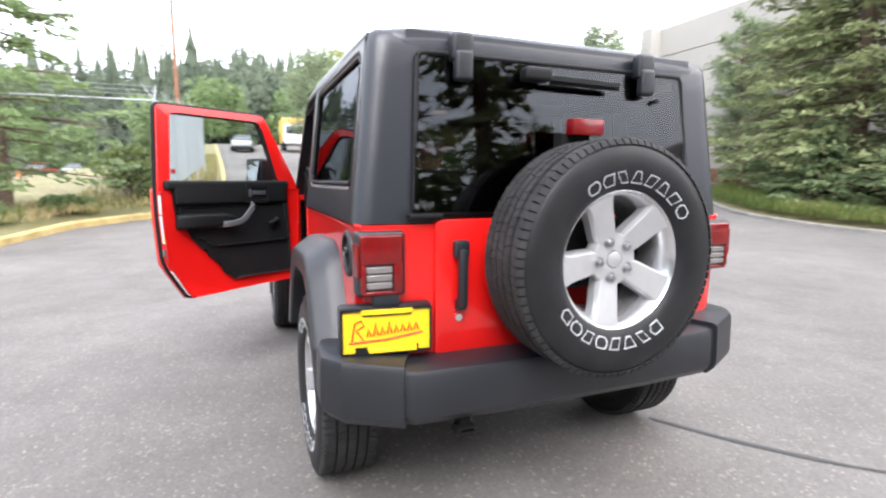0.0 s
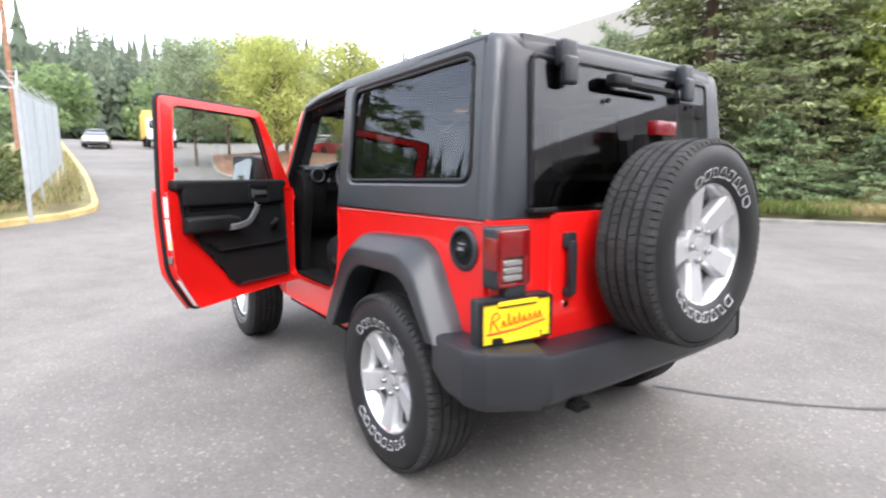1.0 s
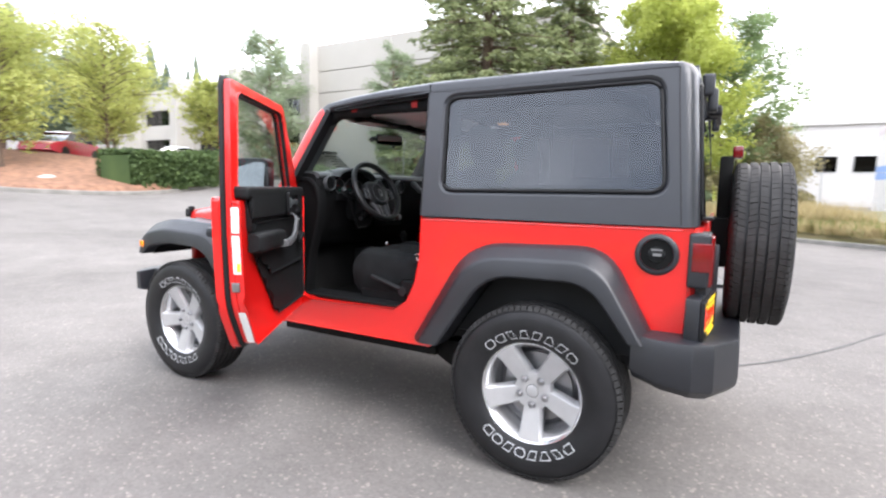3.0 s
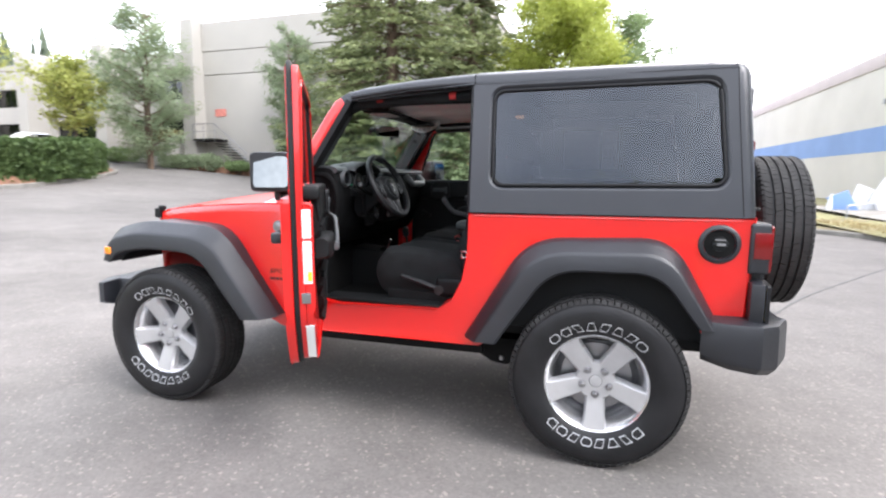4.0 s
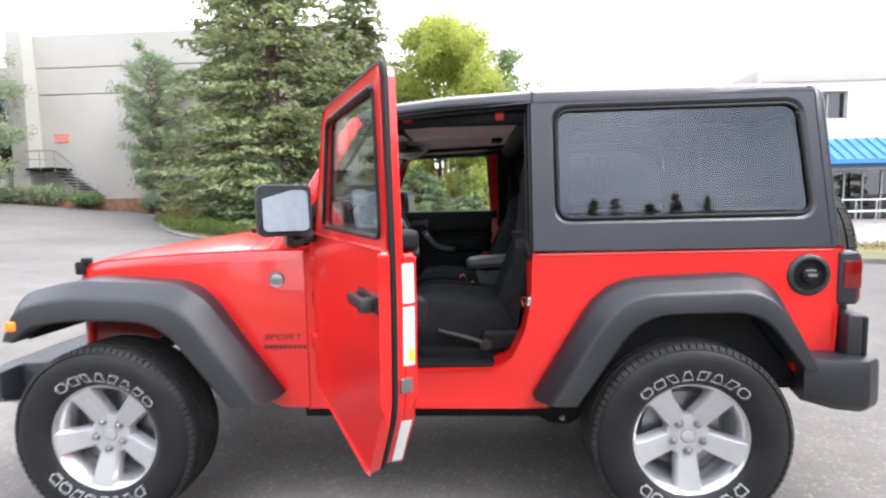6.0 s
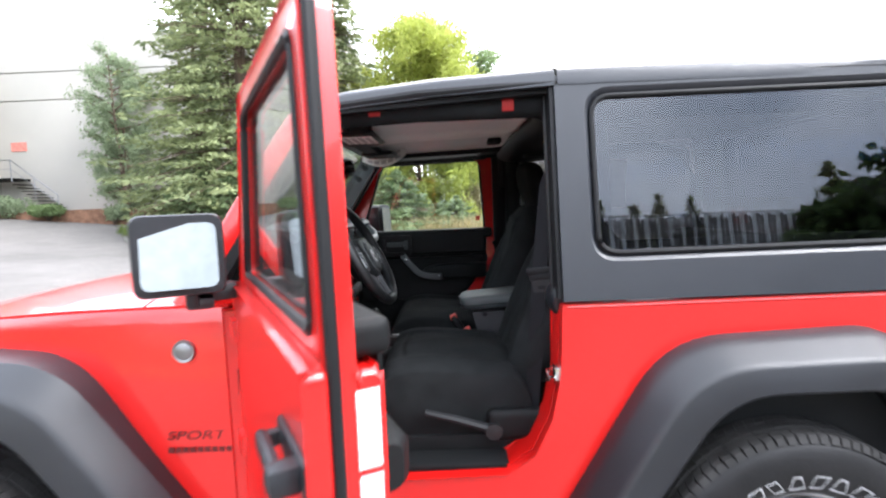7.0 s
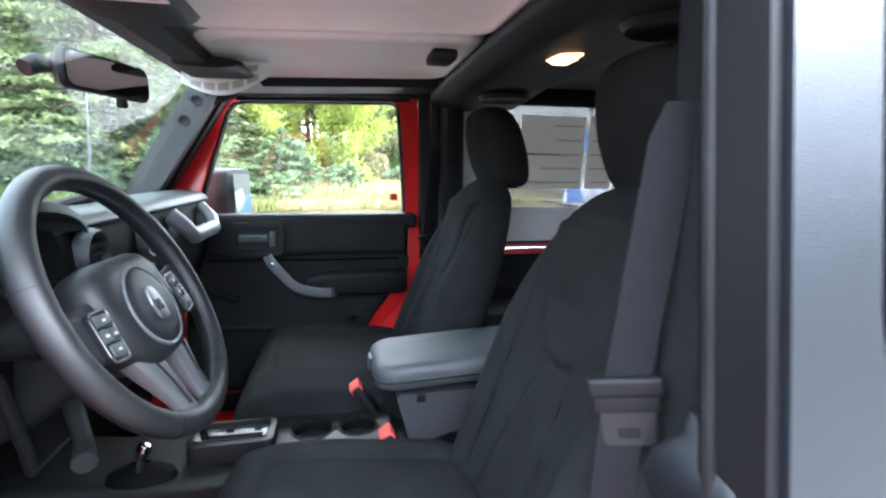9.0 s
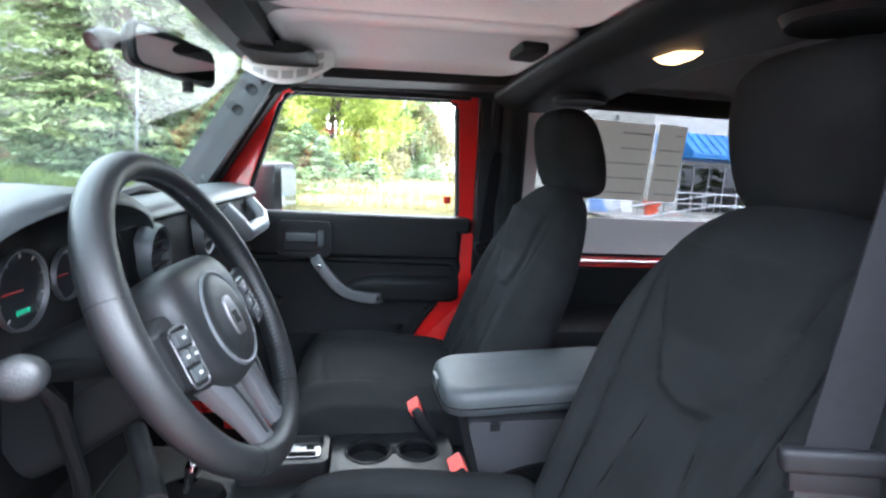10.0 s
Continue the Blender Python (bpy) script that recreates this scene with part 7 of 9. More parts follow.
# ---- trees and planting ----
BARKWOOD = mat("tree_bark", (0.13, 0.09, 0.065), 0.95, var=0.3, scale=5, bump=0.6, bump_scale=30, stretch=(1, 1, 0.2))
SPRUCE = leaf_mat("spruce_needles", (0.075, 0.102, 0.050), (0.37, 0.41, 0.195), 0.5, 0.4)
BLUESPRUCE = leaf_mat("blue_spruce_needles", (0.080, 0.122, 0.058), (0.31, 0.385, 0.195), 0.7, 0.35)
FOREST = leaf_mat("far_conifer", (0.080, 0.112, 0.080), (0.26, 0.31, 0.215), 0.08, 0.45)
LIME = leaf_mat("lime_leaves", (0.27, 0.325, 0.055), (0.54, 0.58, 0.16), 0.45, 0.5)
ISLELEAF = leaf_mat("pale_young_leaves", (0.25, 0.29, 0.075), (0.54, 0.56, 0.19), 0.5, 0.5)
THICKET = leaf_mat("brown_thicket", (0.17, 0.15, 0.075), (0.40, 0.36, 0.20), 0.5, 0.4)
GREEN = leaf_mat("green_leaves", (0.12, 0.18, 0.075), (0.30, 0.39, 0.18), 0.6, 0.45)
BIRCH = leaf_mat("pale_birch_leaves", (0.17, 0.22, 0.13), (0.38, 0.45, 0.28), 0.6, 0.45)
HEDGE = leaf_mat("hedge_leaves", (0.028, 0.055, 0.018), (0.12, 0.175, 0.06), 0.9, 0.3)
DRYGRASS = leaf_mat("dry_grass_blades", (0.24, 0.19, 0.085), (0.54, 0.45, 0.25), 0.25, 0.4)
WEED = leaf_mat("green_weeds", (0.05, 0.09, 0.02), (0.24, 0.28, 0.08), 0.5, 0.4)


def quads_mesh(name, centres, along, across, material, parent=None):
    """Many small diamond leaves: centre, half length and half width vectors."""
    n = len(centres)
    v = np.empty((n, 4, 3))
    v[:, 0] = centres - along
    v[:, 1] = centres + across - along * 0.1
    v[:, 2] = centres + along
    v[:, 3] = centres - across - along * 0.1
    me = bpy.data.meshes.new(name)
    me.vertices.add(n * 4)
    me.vertices.foreach_set("co", v.ravel())
    me.loops.add(n * 4)
    me.loops.foreach_set("vertex_index", np.arange(n * 4, dtype=np.int32))
    me.polygons.add(n)
    me.polygons.foreach_set("loop_start", np.arange(0, n * 4, 4, dtype=np.int32))
    me.update()
    me.materials.append(material)
    ob = new(name, me)
    if parent is not None:
        ob.parent = parent
    return ob


def unit(v):
    return v / np.maximum(1e-9, np.linalg.norm(v, axis=-1, keepdims=True))


def conifer_leaves(rng, H, R, n_levels, n_branch, per, size, droop=0.25, base=0.06, bare=0.0):
    """Sprays along whorled branches of a cone-shaped tree at the origin."""
    C, A, B = [], [], []
    twigs = []
    for i in range(n_levels):
        h = base + (1 - base) * (i + rng.random()) / n_levels
        L0 = R * (1 - h) ** 0.75 * (0.55 + 0.45 * min(1, h / 0.12))
        for k in range(n_branch):
            az = rng.random() * 2 * np.pi
            L = L0 * rng.uniform(0.45, 1.18)
            lean = rng.uniform(-0.16, 0.22)
            if rng.random() < bare:
                continue
            d = np.array([np.cos(az), np.sin(az), 0])
            side = np.array([-np.sin(az), np.cos(az), 0])
            m = max(3, int(per * L / R) + 2)
            f = np.sqrt(rng.uniform(0.06, 1.0, m))
            z = H * h - droop * L * f ** 1.5 + 0.12 * L * np.maximum(0, f - 0.7) + lean * L * f
            wide = 0.32 * L * (1 - f * 0.75)
            off = rng.uniform(-1, 1, m) * wide
            c = d * (L * f)[:, None] + side * off[:, None]
            c[:, 2] = z + rng.normal(0, 0.05 * size / 0.2, m) - 0.25 * np.abs(off)
            a = d * 0.8 + side * (np.sign(off) * rng.uniform(0.2, 0.9, m))[:, None] + np.array([0, 0, -0.2 + lean]) + rng.normal(0, 0.38, (m, 3))
            a = unit(a) * (size * rng.uniform(0.6, 1.3, m))[:, None]
            b = unit(np.cross(a, rng.normal(0, 1, (m, 3)) + np.array([0, 0, 0.9]))) * (size * 0.30 * rng.uniform(0.7, 1.3, m))[:, None]
            C.append(c), A.append(a), B.append(b)
            if L > 0.25 * R:
                twigs.append(((0, 0, H * h), tuple(d * L * 0.5 + np.array([0, 0, H * h - droop * L * 0.35])), tuple(d * L * 0.92 + np.array([0, 0, H * h - droop * L * 0.88]))))
    return np.concatenate(C), np.concatenate(A), np.concatenate(B), twigs


def conifer(name, x, y, H, R, material, label, seed, n_levels=34, n_branch=9, per=26, size=0.22, base=0.06, bare=0.0, droop=0.25, category="tree"):
    rng = np.random.default_rng(seed)
    t = thing(name, (x, y, gz(x, y) + 0.08), label=label, category=category)
    bm = bmesh.new()
    tube(bm, [(0, 0, -0.3), (0.02, 0, H * 0.3), (-0.02, 0.02, H * 0.7), (0, 0, H)], [0.022 * H, 0.016 * H, 0.008 * H, 0.01], 8)
    c, a, b, twigs = conifer_leaves(rng, H, R, n_levels, n_branch, per, size, droop, base, bare)
    for tw in twigs[::2]:
        tube(bm, tw, [0.03, 0.02, 0.008], 4)
    part("trunk", bm, BARKWOOD, t)
    quads_mesh("crown", c, a, b, material, t)
    return t


def blob_leaves(rng, n, blobs, size):
    """Leaves on and in ellipsoid clumps."""
    C = []
    w = np.array([r ** 2 for *_, r in blobs])
    pick = rng.choice(len(blobs), n, p=w / w.sum())
    bl = np.array(blobs)
    d = unit(rng.normal(0, 1, (n, 3)))
    rad = bl[pick, 3] * rng.uniform(0.35, 1.05, n) ** 0.5
    c = bl[pick, :3] + d * rad[:, None] * np.array([1, 1, 0.8])
    a = unit(rng.normal(0, 1, (n, 3)) + np.array([0, 0, -0.3])) * (size * rng.uniform(0.6, 1.3, n))[:, None]
    b = unit(np.cross(a, rng.normal(0, 1, (n, 3)))) * (size * 0.55 * rng.uniform(0.7, 1.2, n))[:, None]
    return c, a, b


def twig_leaves(rng, n, twigs, size, spread):
    """Leaves scattered along twigs, thicker towards their ends."""
    T = np.array(twigs)
    L = np.linalg.norm(T[:, 1] - T[:, 0], axis=1)
    pick = rng.choice(len(T), n, p=L / L.sum())
    f = rng.uniform(0.15, 1.05, n) ** 0.7
    c = T[pick, 0] + (T[pick, 1] - T[pick, 0]) * f[:, None] + rng.normal(0, 1, (n, 3)) * (spread * (0.5 + 0.6 * f))[:, None]
    a = unit(rng.normal(0, 1, (n, 3)) + np.array([0, 0, -0.5])) * (size * rng.uniform(0.55, 1.3, n))[:, None]
    b = unit(np.cross(a, rng.normal(0, 1, (n, 3)))) * (size * 0.55 * rng.uniform(0.7, 1.2, n))[:, None]
    return c, a, b


def broadleaf(name, x, y, H, R, material, label, seed, n=9000, size=0.12, trunk_h=0.28, slim=1.0, stems=1, category="tree"):
    rng = np.random.default_rng(seed)
    t = thing(name, (x, y, gz(x, y) + 0.1), label=label, category=category)
    bm = bmesh.new()
    twigs = []
    for sidx in range(stems):
        ox, oy = (rng.uniform(-0.35, 0.35, 2) if stems > 1 else (0.0, 0.0))
        tube(bm, [(ox, oy, -0.2), (ox * 1.3, oy * 1.3, H * 0.3), (ox * 1.8, oy * 1.8, H * 0.62), (ox * 2, oy * 2, H * 0.93)], [0.013 * H, 0.010 * H, 0.006 * H, 0.002 * H], 7)
        m = int((46 + 22 * slim) / stems)
        for k in range(m):
            h = trunk_h + (0.97 - trunk_h) * (k + rng.random()) / m
            g = (h - trunk_h) / (1 - trunk_h)
            prof = (np.sin(np.pi * min(1.0, 0.16 + 0.80 * g))) ** 0.8
            az = k * 2.4 + rng.uniform(-0.6, 0.6)
            L = R * prof * rng.uniform(0.55, 1.15) + 0.15
            p0 = np.array([ox * 1.6, oy * 1.6, H * (h - 0.05)])
            p1 = p0 + np.array([np.cos(az) * L, np.sin(az) * L, L * rng.uniform(0.15, 0.75)])
            tube(bm, [tuple(p0), tuple((p0 + p1) / 2 + np.array([0, 0, 0.08 * L])), tuple(p1)], [0.0045 * H, 0.003 * H, 0.001 * H], 4)
            twigs.append((p0, p1))
            for q in range(3):
                s0 = p0 + (p1 - p0) * rng.uniform(0.35, 0.85)
                s1 = s0 + unit(rng.normal(0, 1, 3) + np.array([0, 0, 0.25])) * L * rng.uniform(0.25, 0.5)
                twigs.append((s0, s1))
    part("trunk", bm, BARKWOOD, t)
    c, a, b = twig_leaves(rng, int(n * 1.5), twigs, size * 0.85, 0.06 * R + 0.03)
    quads_mesh("crown", c, a, b, material, t)
    return t


def shrub(name, x, y, R, H, material, label, seed, n=2500, size=0.07, category="shrub", group=""):
    rng = np.random.default_rng(seed)
    t = thing(name, (x, y, gz(x, y) + 0.1), label=label, category=category, group=group)
    bm = bmesh.new()
    blobs = []
    for k in range(9):
        az = rng.random() * 6.28
        rr = R * rng.uniform(0, 0.75)
        br = R * rng.uniform(0.3, 0.5)
        p = (np.cos(az) * rr, np.sin(az) * rr, max(br * 0.5, H - br * 0.9) * rng.uniform(0.6, 1.0))
        blobs.append((*p, br))
        tube(bm, [(0, 0, -0.1), (p[0] * 0.6, p[1] * 0.6, p[2] * 0.6), p], [0.03, 0.02, 0.006], 4)
    part("stems", bm, BARKWOOD, t)
    c, a, b = blob_leaves(rng, n, blobs, size)
    c[:, 2] = np.maximum(c[:, 2], 0.0)
    quads_mesh("foliage", c, a, b, material, t)
    return t


# the big spruce group beside the lot
conifer("spruce_tree", 8.9, -18.4, 17.0, 5.2, SPRUCE, "tall dark green spruce with drooping branches", 11, 64, 15, 74, 0.17, 0.04, 0.04, 0.22)
conifer("spruce_tree", 6.0, -21.0, 13.5, 3.9, SPRUCE, "dark green spruce beside the taller spruce", 12, 48, 14, 56, 0.17, 0.04)
conifer("spruce_tree", 11.6, -20.2, 11.0, 3.0, SPRUCE, "dark green spruce beside the taller spruce", 17, 36, 11, 40, 0.15, 0.04)
conifer("spruce_shrub", 5.6, -16.6, 3.2, 2.6, BLUESPRUCE, "low blue-green spruce with layered branches", 13, 26, 13, 60, 0.11, 0.03, 0.0, 0.12, "shrub")
conifer("spruce_shrub", 2.9, -17.8, 2.8, 2.5, BLUESPRUCE, "low blue-green spruce with layered branches", 14, 24, 13, 60, 0.11, 0.03, 0.0, 0.12, "shrub")
conifer("spruce_shrub", 8.4, -16.0, 3.0, 2.2, BLUESPRUCE, "low blue-green spruce with layered branches", 15, 24, 13, 56, 0.11, 0.03, 0.0, 0.12, "shrub")
conifer("spruce_shrub", 10.4, -17.0, 3.4, 1.6, BLUESPRUCE, "low blue-green spruce with layered branches", 18, 24, 12, 50, 0.11, 0.03, 0.0, 0.12, "shrub")
conifer("spruce_shrub", 0.6, -18.6, 1.7, 1.7, BLUESPRUCE, "low spreading blue-green spruce", 16, 16, 12, 44, 0.11, 0.03, 0.0, 0.1, "shrub")
broadleaf("lime_green_tree", 2.0, -22.6, 10.4, 3.3, LIME, "bright lime-green leafy tree", 21, 62000, 0.10, 0.05, 1.8, 2)
broadleaf("green_tree", -1.0, -26.5, 10.2, 2.6, GREEN, "slender green tree behind the lime-green one", 22, 18000, 0.095, 0.08, 1.5, 2)
broadleaf("thicket_tree", -2.4, -27.6, 4.6, 2.2, THICKET, "brownish half-bare tree by the wire fence", 23, 9000, 0.10, 0.05, 1.0, 2)
for i, (x, y, r, h) in enumerate(((4.4, -20.6, 1.6, 2.2), (1.6, -21.2, 1.5, 1.8), (-0.4, -23.4, 1.6, 2.4), (-1.9, -24.6, 1.3, 1.7), (-3.4, -26.0, 1.4, 1.5))):
    shrub("brush_clump", x, y, r, h, THICKET if i % 2 == 0 else BIRCH, "brownish brush before the wire fence", 140 + i, 3600, 0.09, group="brush clumps")
# trees before the grey building
broadleaf("birch_tree", 16.4, -22.9, 8.6, 1.6, BIRCH, "slender pale green birch before the grey wall", 31, 14000, 0.085, 0.08, 1.4, 2)
broadleaf("birch_tree", 24.7, -20.3, 9.0, 2.5, BIRCH, "slender pale green birch before the grey wall", 32, 14000, 0.09, 0.08, 1.4, 2)
broadleaf("young_tree", 27.6, -18.4, 5.6, 1.9, ISLELEAF, "small yellow-green tree in front of office windows", 33, 3500, 0.13, 0.35)
broadleaf("young_tree", 31.8, -14.9, 6.8, 2.2, ISLELEAF, "yellow-green street tree by the hedge", 34, 5000, 0.14, 0.3)
# island trees
for i, (x, y, h, r, m) in enumerate(((25.6, -11.2, 7.0, 2.0, ISLELEAF), (27.0, -6.6, 6.6, 2.2, ISLELEAF), (30.5, -9.0, 7.4, 2.3, BIRCH), (23.0, -6.0, 5.8, 1.9, ISLELEAF), (34.5, -6.5, 7.2, 2.4, BIRCH), (36, -11, 7, 2.2, ISLELEAF), (29.0, -3.5, 6.2, 1.9, BIRCH))):
    broadleaf("island_tree", x, y, h * 1.06, r * 1.22, m, "airy yellow-green young tree on the bark island", 40 + i, 6400, 0.10, 0.25, 1.2)
# hedge on the island's edge
rng = np.random.default_rng(50)
line = [(19.1, -7.9), (19.9, -10.6), (21.7, -13.5), (24.1, -16.1)]
for i in range(3):
    (xa, ya), (xb, yb) = line[i], line[i + 1]
    n = 5200
    f = rng.random(n)
    L = math.hypot(xb - xa, yb - ya)
    nx, ny = (ya - yb) / L, (xb - xa) / L
    u, v = rng.uniform(-0.75, 0.75, n), rng.uniform(0, 1.35, n)
    edge = rng.integers(0, 3, n)
    u = np.where(edge == 0, -0.75, np.where(edge == 1, 0.75, u)) + rng.normal(0, 0.07, n)
    v = np.where(edge == 2, 1.35, v) + rng.normal(0, 0.06, n)
    c = np.stack([xa + (xb - xa) * f + nx * u, ya + (yb - ya) * f + ny * u, np.maximum(v, 0.02)], 1)
    a = unit(rng.normal(0, 1, (n, 3))) * 0.085
    b = unit(np.cross(a, rng.normal(0, 1, (n, 3)))) * 0.05
    t = thing("hedge", (0, 0, gz((xa + xb) / 2, (ya + yb) / 2) + 0.1), label="clipped dark green hedge on the bark island", category="hedge", group="hedge")
    quads_mesh("foliage", c, a, b, HEDGE, t)
    bm = bmesh.new()
    strut(bm, (xa, ya, 0.62), (xb, yb, 0.62), 0, 1.25, 1.2)
    part("core", bm, HEDGE, t)
# shrubs along the grey wall and by the left kerb
for i, (x, y, r, h) in enumerate(((22.3, -22.4, 1.3, 1.1), (20.2, -22.3, 0.8, 0.8), (24.3, -22.0, 1.2, 0.9), (29.0, -22.0, 1.5, 1.0), (17.0, -22.2, 0.7, 0.9), (33, -22, 1.6, 1.1))):
    shrub("wall_shrub", x, y, r, h, GREEN if i % 2 else BIRCH, "low green shrub along the grey wall", 60 + i, 1800, 0.08, group="wall shrubs")
for i, (x, y, r, h) in enumerate(((10.2, 6.0, 1.2, 0.75), (11.0, 7.6, 1.3, 0.85), (9.4, 7.4, 1.1, 0.7), (11.6, 4.6, 0.6, 0.5), (13.2, 3.6, 0.9, 1.2), (14.6, 3.9, 1.1, 1.6), (12.2, 9.5, 1.4, 0.9))):
    shrub("bank_shrub", x, y, r, h, GREEN if i < 4 else WEED, "low green shrub on the dry bank", 70 + i, 2600, 0.06, group="bank shrubs")
conifer("pine_tree", 11.2, 5.7, 8.5, 2.7, GREEN, "open pine with layered branches by the fence", 80, 24, 9, 56, 0.12, 0.10, 0.10, 0.10)
# trees behind the camera's side of the lot, seen in the glass
conifer("tall_conifer", -13.0, -6.0, 17, 3.0, SPRUCE, "tall dark conifer across the lot", 81, 34, 9, 30, 0.26, 0.05)
conifer("tall_conifer", -12.0, -1.2, 16, 3.8, SPRUCE, "tall dark conifer across the lot", 83, 34, 10, 34, 0.28, 0.03)
conifer("tall_conifer", -15.0, 3.2, 14, 3.4, SPRUCE, "tall dark conifer across the lot", 84, 30, 9, 30, 0.28, 0.03)
conifer("tall_conifer", -17.5, -2.5, 15, 3.0, SPRUCE, "tall dark conifer across the lot", 82, 30, 9, 28, 0.26, 0.05)
for i, (x, y, h) in enumerate(((-14, 19, 7), (-9.5, 21, 6), (-4.5, 20.5, 6.0), (-1.5, 22, 6.3), (-7.0, 21, 6.0), (-5.8, 22, 6.3), (-3.0, 21.5, 5.9), (-0.2, 21, 5.7), (-8.3, 21.5, 6.4), (-2.2, 20.6, 5.6), (8, 24, 6.5), (14, 22, 8), (20, 20, 9), (-19, 15, 8), (-23, 13, 9), (-28, 14, 8), (-33, 12, 9), (-38, 13, 8))):
    conifer("boundary_conifer", x, y, h, h * 0.24, SPRUCE, "dark conifer behind the slatted fence", 90 + i, 22, 8, 22, 0.24)

for i, (x, y, h, r) in enumerate(((-6.7, 8.9, 3.3, 1.0), (-8.0, 8.8, 4.3, 1.1), (-9.4, 8.9, 4.9, 1.2), (-11.2, 8.7, 5.6, 1.5), (-13.4, 8.6, 5.9, 1.6), (-15.6, 8.4, 5.6, 1.6))):
    broadleaf("boundary_tree", x, y, h, r, HEDGE, "dark leafy tree before the slatted fence", 110 + i, 3600, 0.17, 0.10)

# dry grass: one sheet of blades
def grass(name, n, where, seed, material, label, h0=0.12, h1=0.38):
    rng = np.random.default_rng(seed)
    pts = []
    while len(pts) < n:
        x, y = where(rng)
        pts.append((x, y, gz(x, y) + 0.12 + bank(x, y)))
    c = np.array(pts)
    h = rng.uniform(h0, h1, n)
    c[:, 2] += h * 0.5
    a = unit(rng.normal(0, 0.35, (n, 3)) + np.array([0, 0, 1])) * (h * 0.6)[:, None]
    b = unit(np.cross(a, rng.normal(0, 1, (n, 3)))) * 0.016
    return tagged(quads_mesh(name, c, a, b, material), label, "grass", kind="stuff")


def bank(x, y):
    return 0.12


def right_verge(rng):
    k = rng.integers(14, len(kerb_right) - 14)
    x, y = kerb_right[k]
    d = 0.3 + 11 * rng.random() ** 1.5
    while x < -5.0 or (x > 3.6 and rng.random() < 0.75):
        x, y = kerb_right[rng.integers(14, len(kerb_right) - 14)]
    return x + 0.12 * d + rng.uniform(-0.5, 0.5), y - 0.99 * d


def shrub_edge(rng):
    while True:
        x, y = kerb_right[rng.integers(14, len(kerb_right) - 8)]
        if x > 3.2:
            break
    d = 0.15 + 1.7 * rng.random()
    return x + rng.uniform(-0.5, 0.5), y - d


def tall_verge(rng):
    while True:
        x, y = kerb_right[rng.integers(14, len(kerb_right) - 14)]
        if -4.4 < x < 2.5:
            break
    d = 2.0 + 9.0 * rng.random()
    return x + 0.12 * d + rng.uniform(-0.5, 0.5), y - 0.99 * d


def left_verge(rng):
    k = rng.integers(6, len(kerb_left) - 30)
    x, y = kerb_left[k]
    d = 0.25 + 3.2 * rng.random() ** 1.3
    return x - 0.1 * d + rng.uniform(-0.5, 0.5), y + 0.99 * d


def low_verge(rng):
    while True:
        x, y = kerb_right[rng.integers(4, len(kerb_right) - 14)]
        if x < -5.8:
            break
    d = 0.2 + 2.0 * rng.random()
    return x + 0.12 * d + rng.uniform(-0.5, 0.5), y - 0.99 * d


grass("low_grass", 7000, low_verge, 105, DRYGRASS, "short dry grass strip beside the kerb", 0.03, 0.09)
grass("dry_grass", 26000, right_verge, 101, DRYGRASS, "dry yellow grass on the verge")
grass("tall_grass", 16000, tall_verge, 106, DRYGRASS, "tall golden dry grass before the thicket", 0.35, 0.85)
grass("kerb_weeds", 9000, shrub_edge, 107, WEED, "green weeds between kerb and spruce shrubs", 0.10, 0.42)
grass("weeds", 3500, right_verge, 102, WEED, "green weeds in the dry grass", 0.15, 0.5)
grass("bank_grass", 9000, left_verge, 103, DRYGRASS, "dry yellow grass on the bank", 0.08, 0.28)
grass("bank_weeds", 3000, left_verge, 104, WEED, "green weeds on the bank", 0.08, 0.3)


# far wooded hill: rising ground with many conifers
def hill_z(x, y):
    d = max(0.0, x - 74)
    return gz(65, y) - 0.4 + 0.16 * d


HILLSOIL = mat("hill_grass", (0.20, 0.20, 0.09), 0.95, var=0.3, scale=0.1)
xs_, ys_ = [66 + 8 * i for i in range(17)], [-90 + 9 * i for i in range(28)]
verts = [(x, y, hill_z(x, y)) for y in ys_ for x in xs_]
w = len(xs_)
faces = [(j * w + i, j * w + i + 1, (j + 1) * w + i + 1, (j + 1) * w + i) for j in range(len(ys_) - 1) for i in range(w - 1)]
tagged(mesh_from("ground_hill", verts, faces, HILLSOIL, smooth=True), "grassy hillside rising behind the street", "ground", kind="structure")
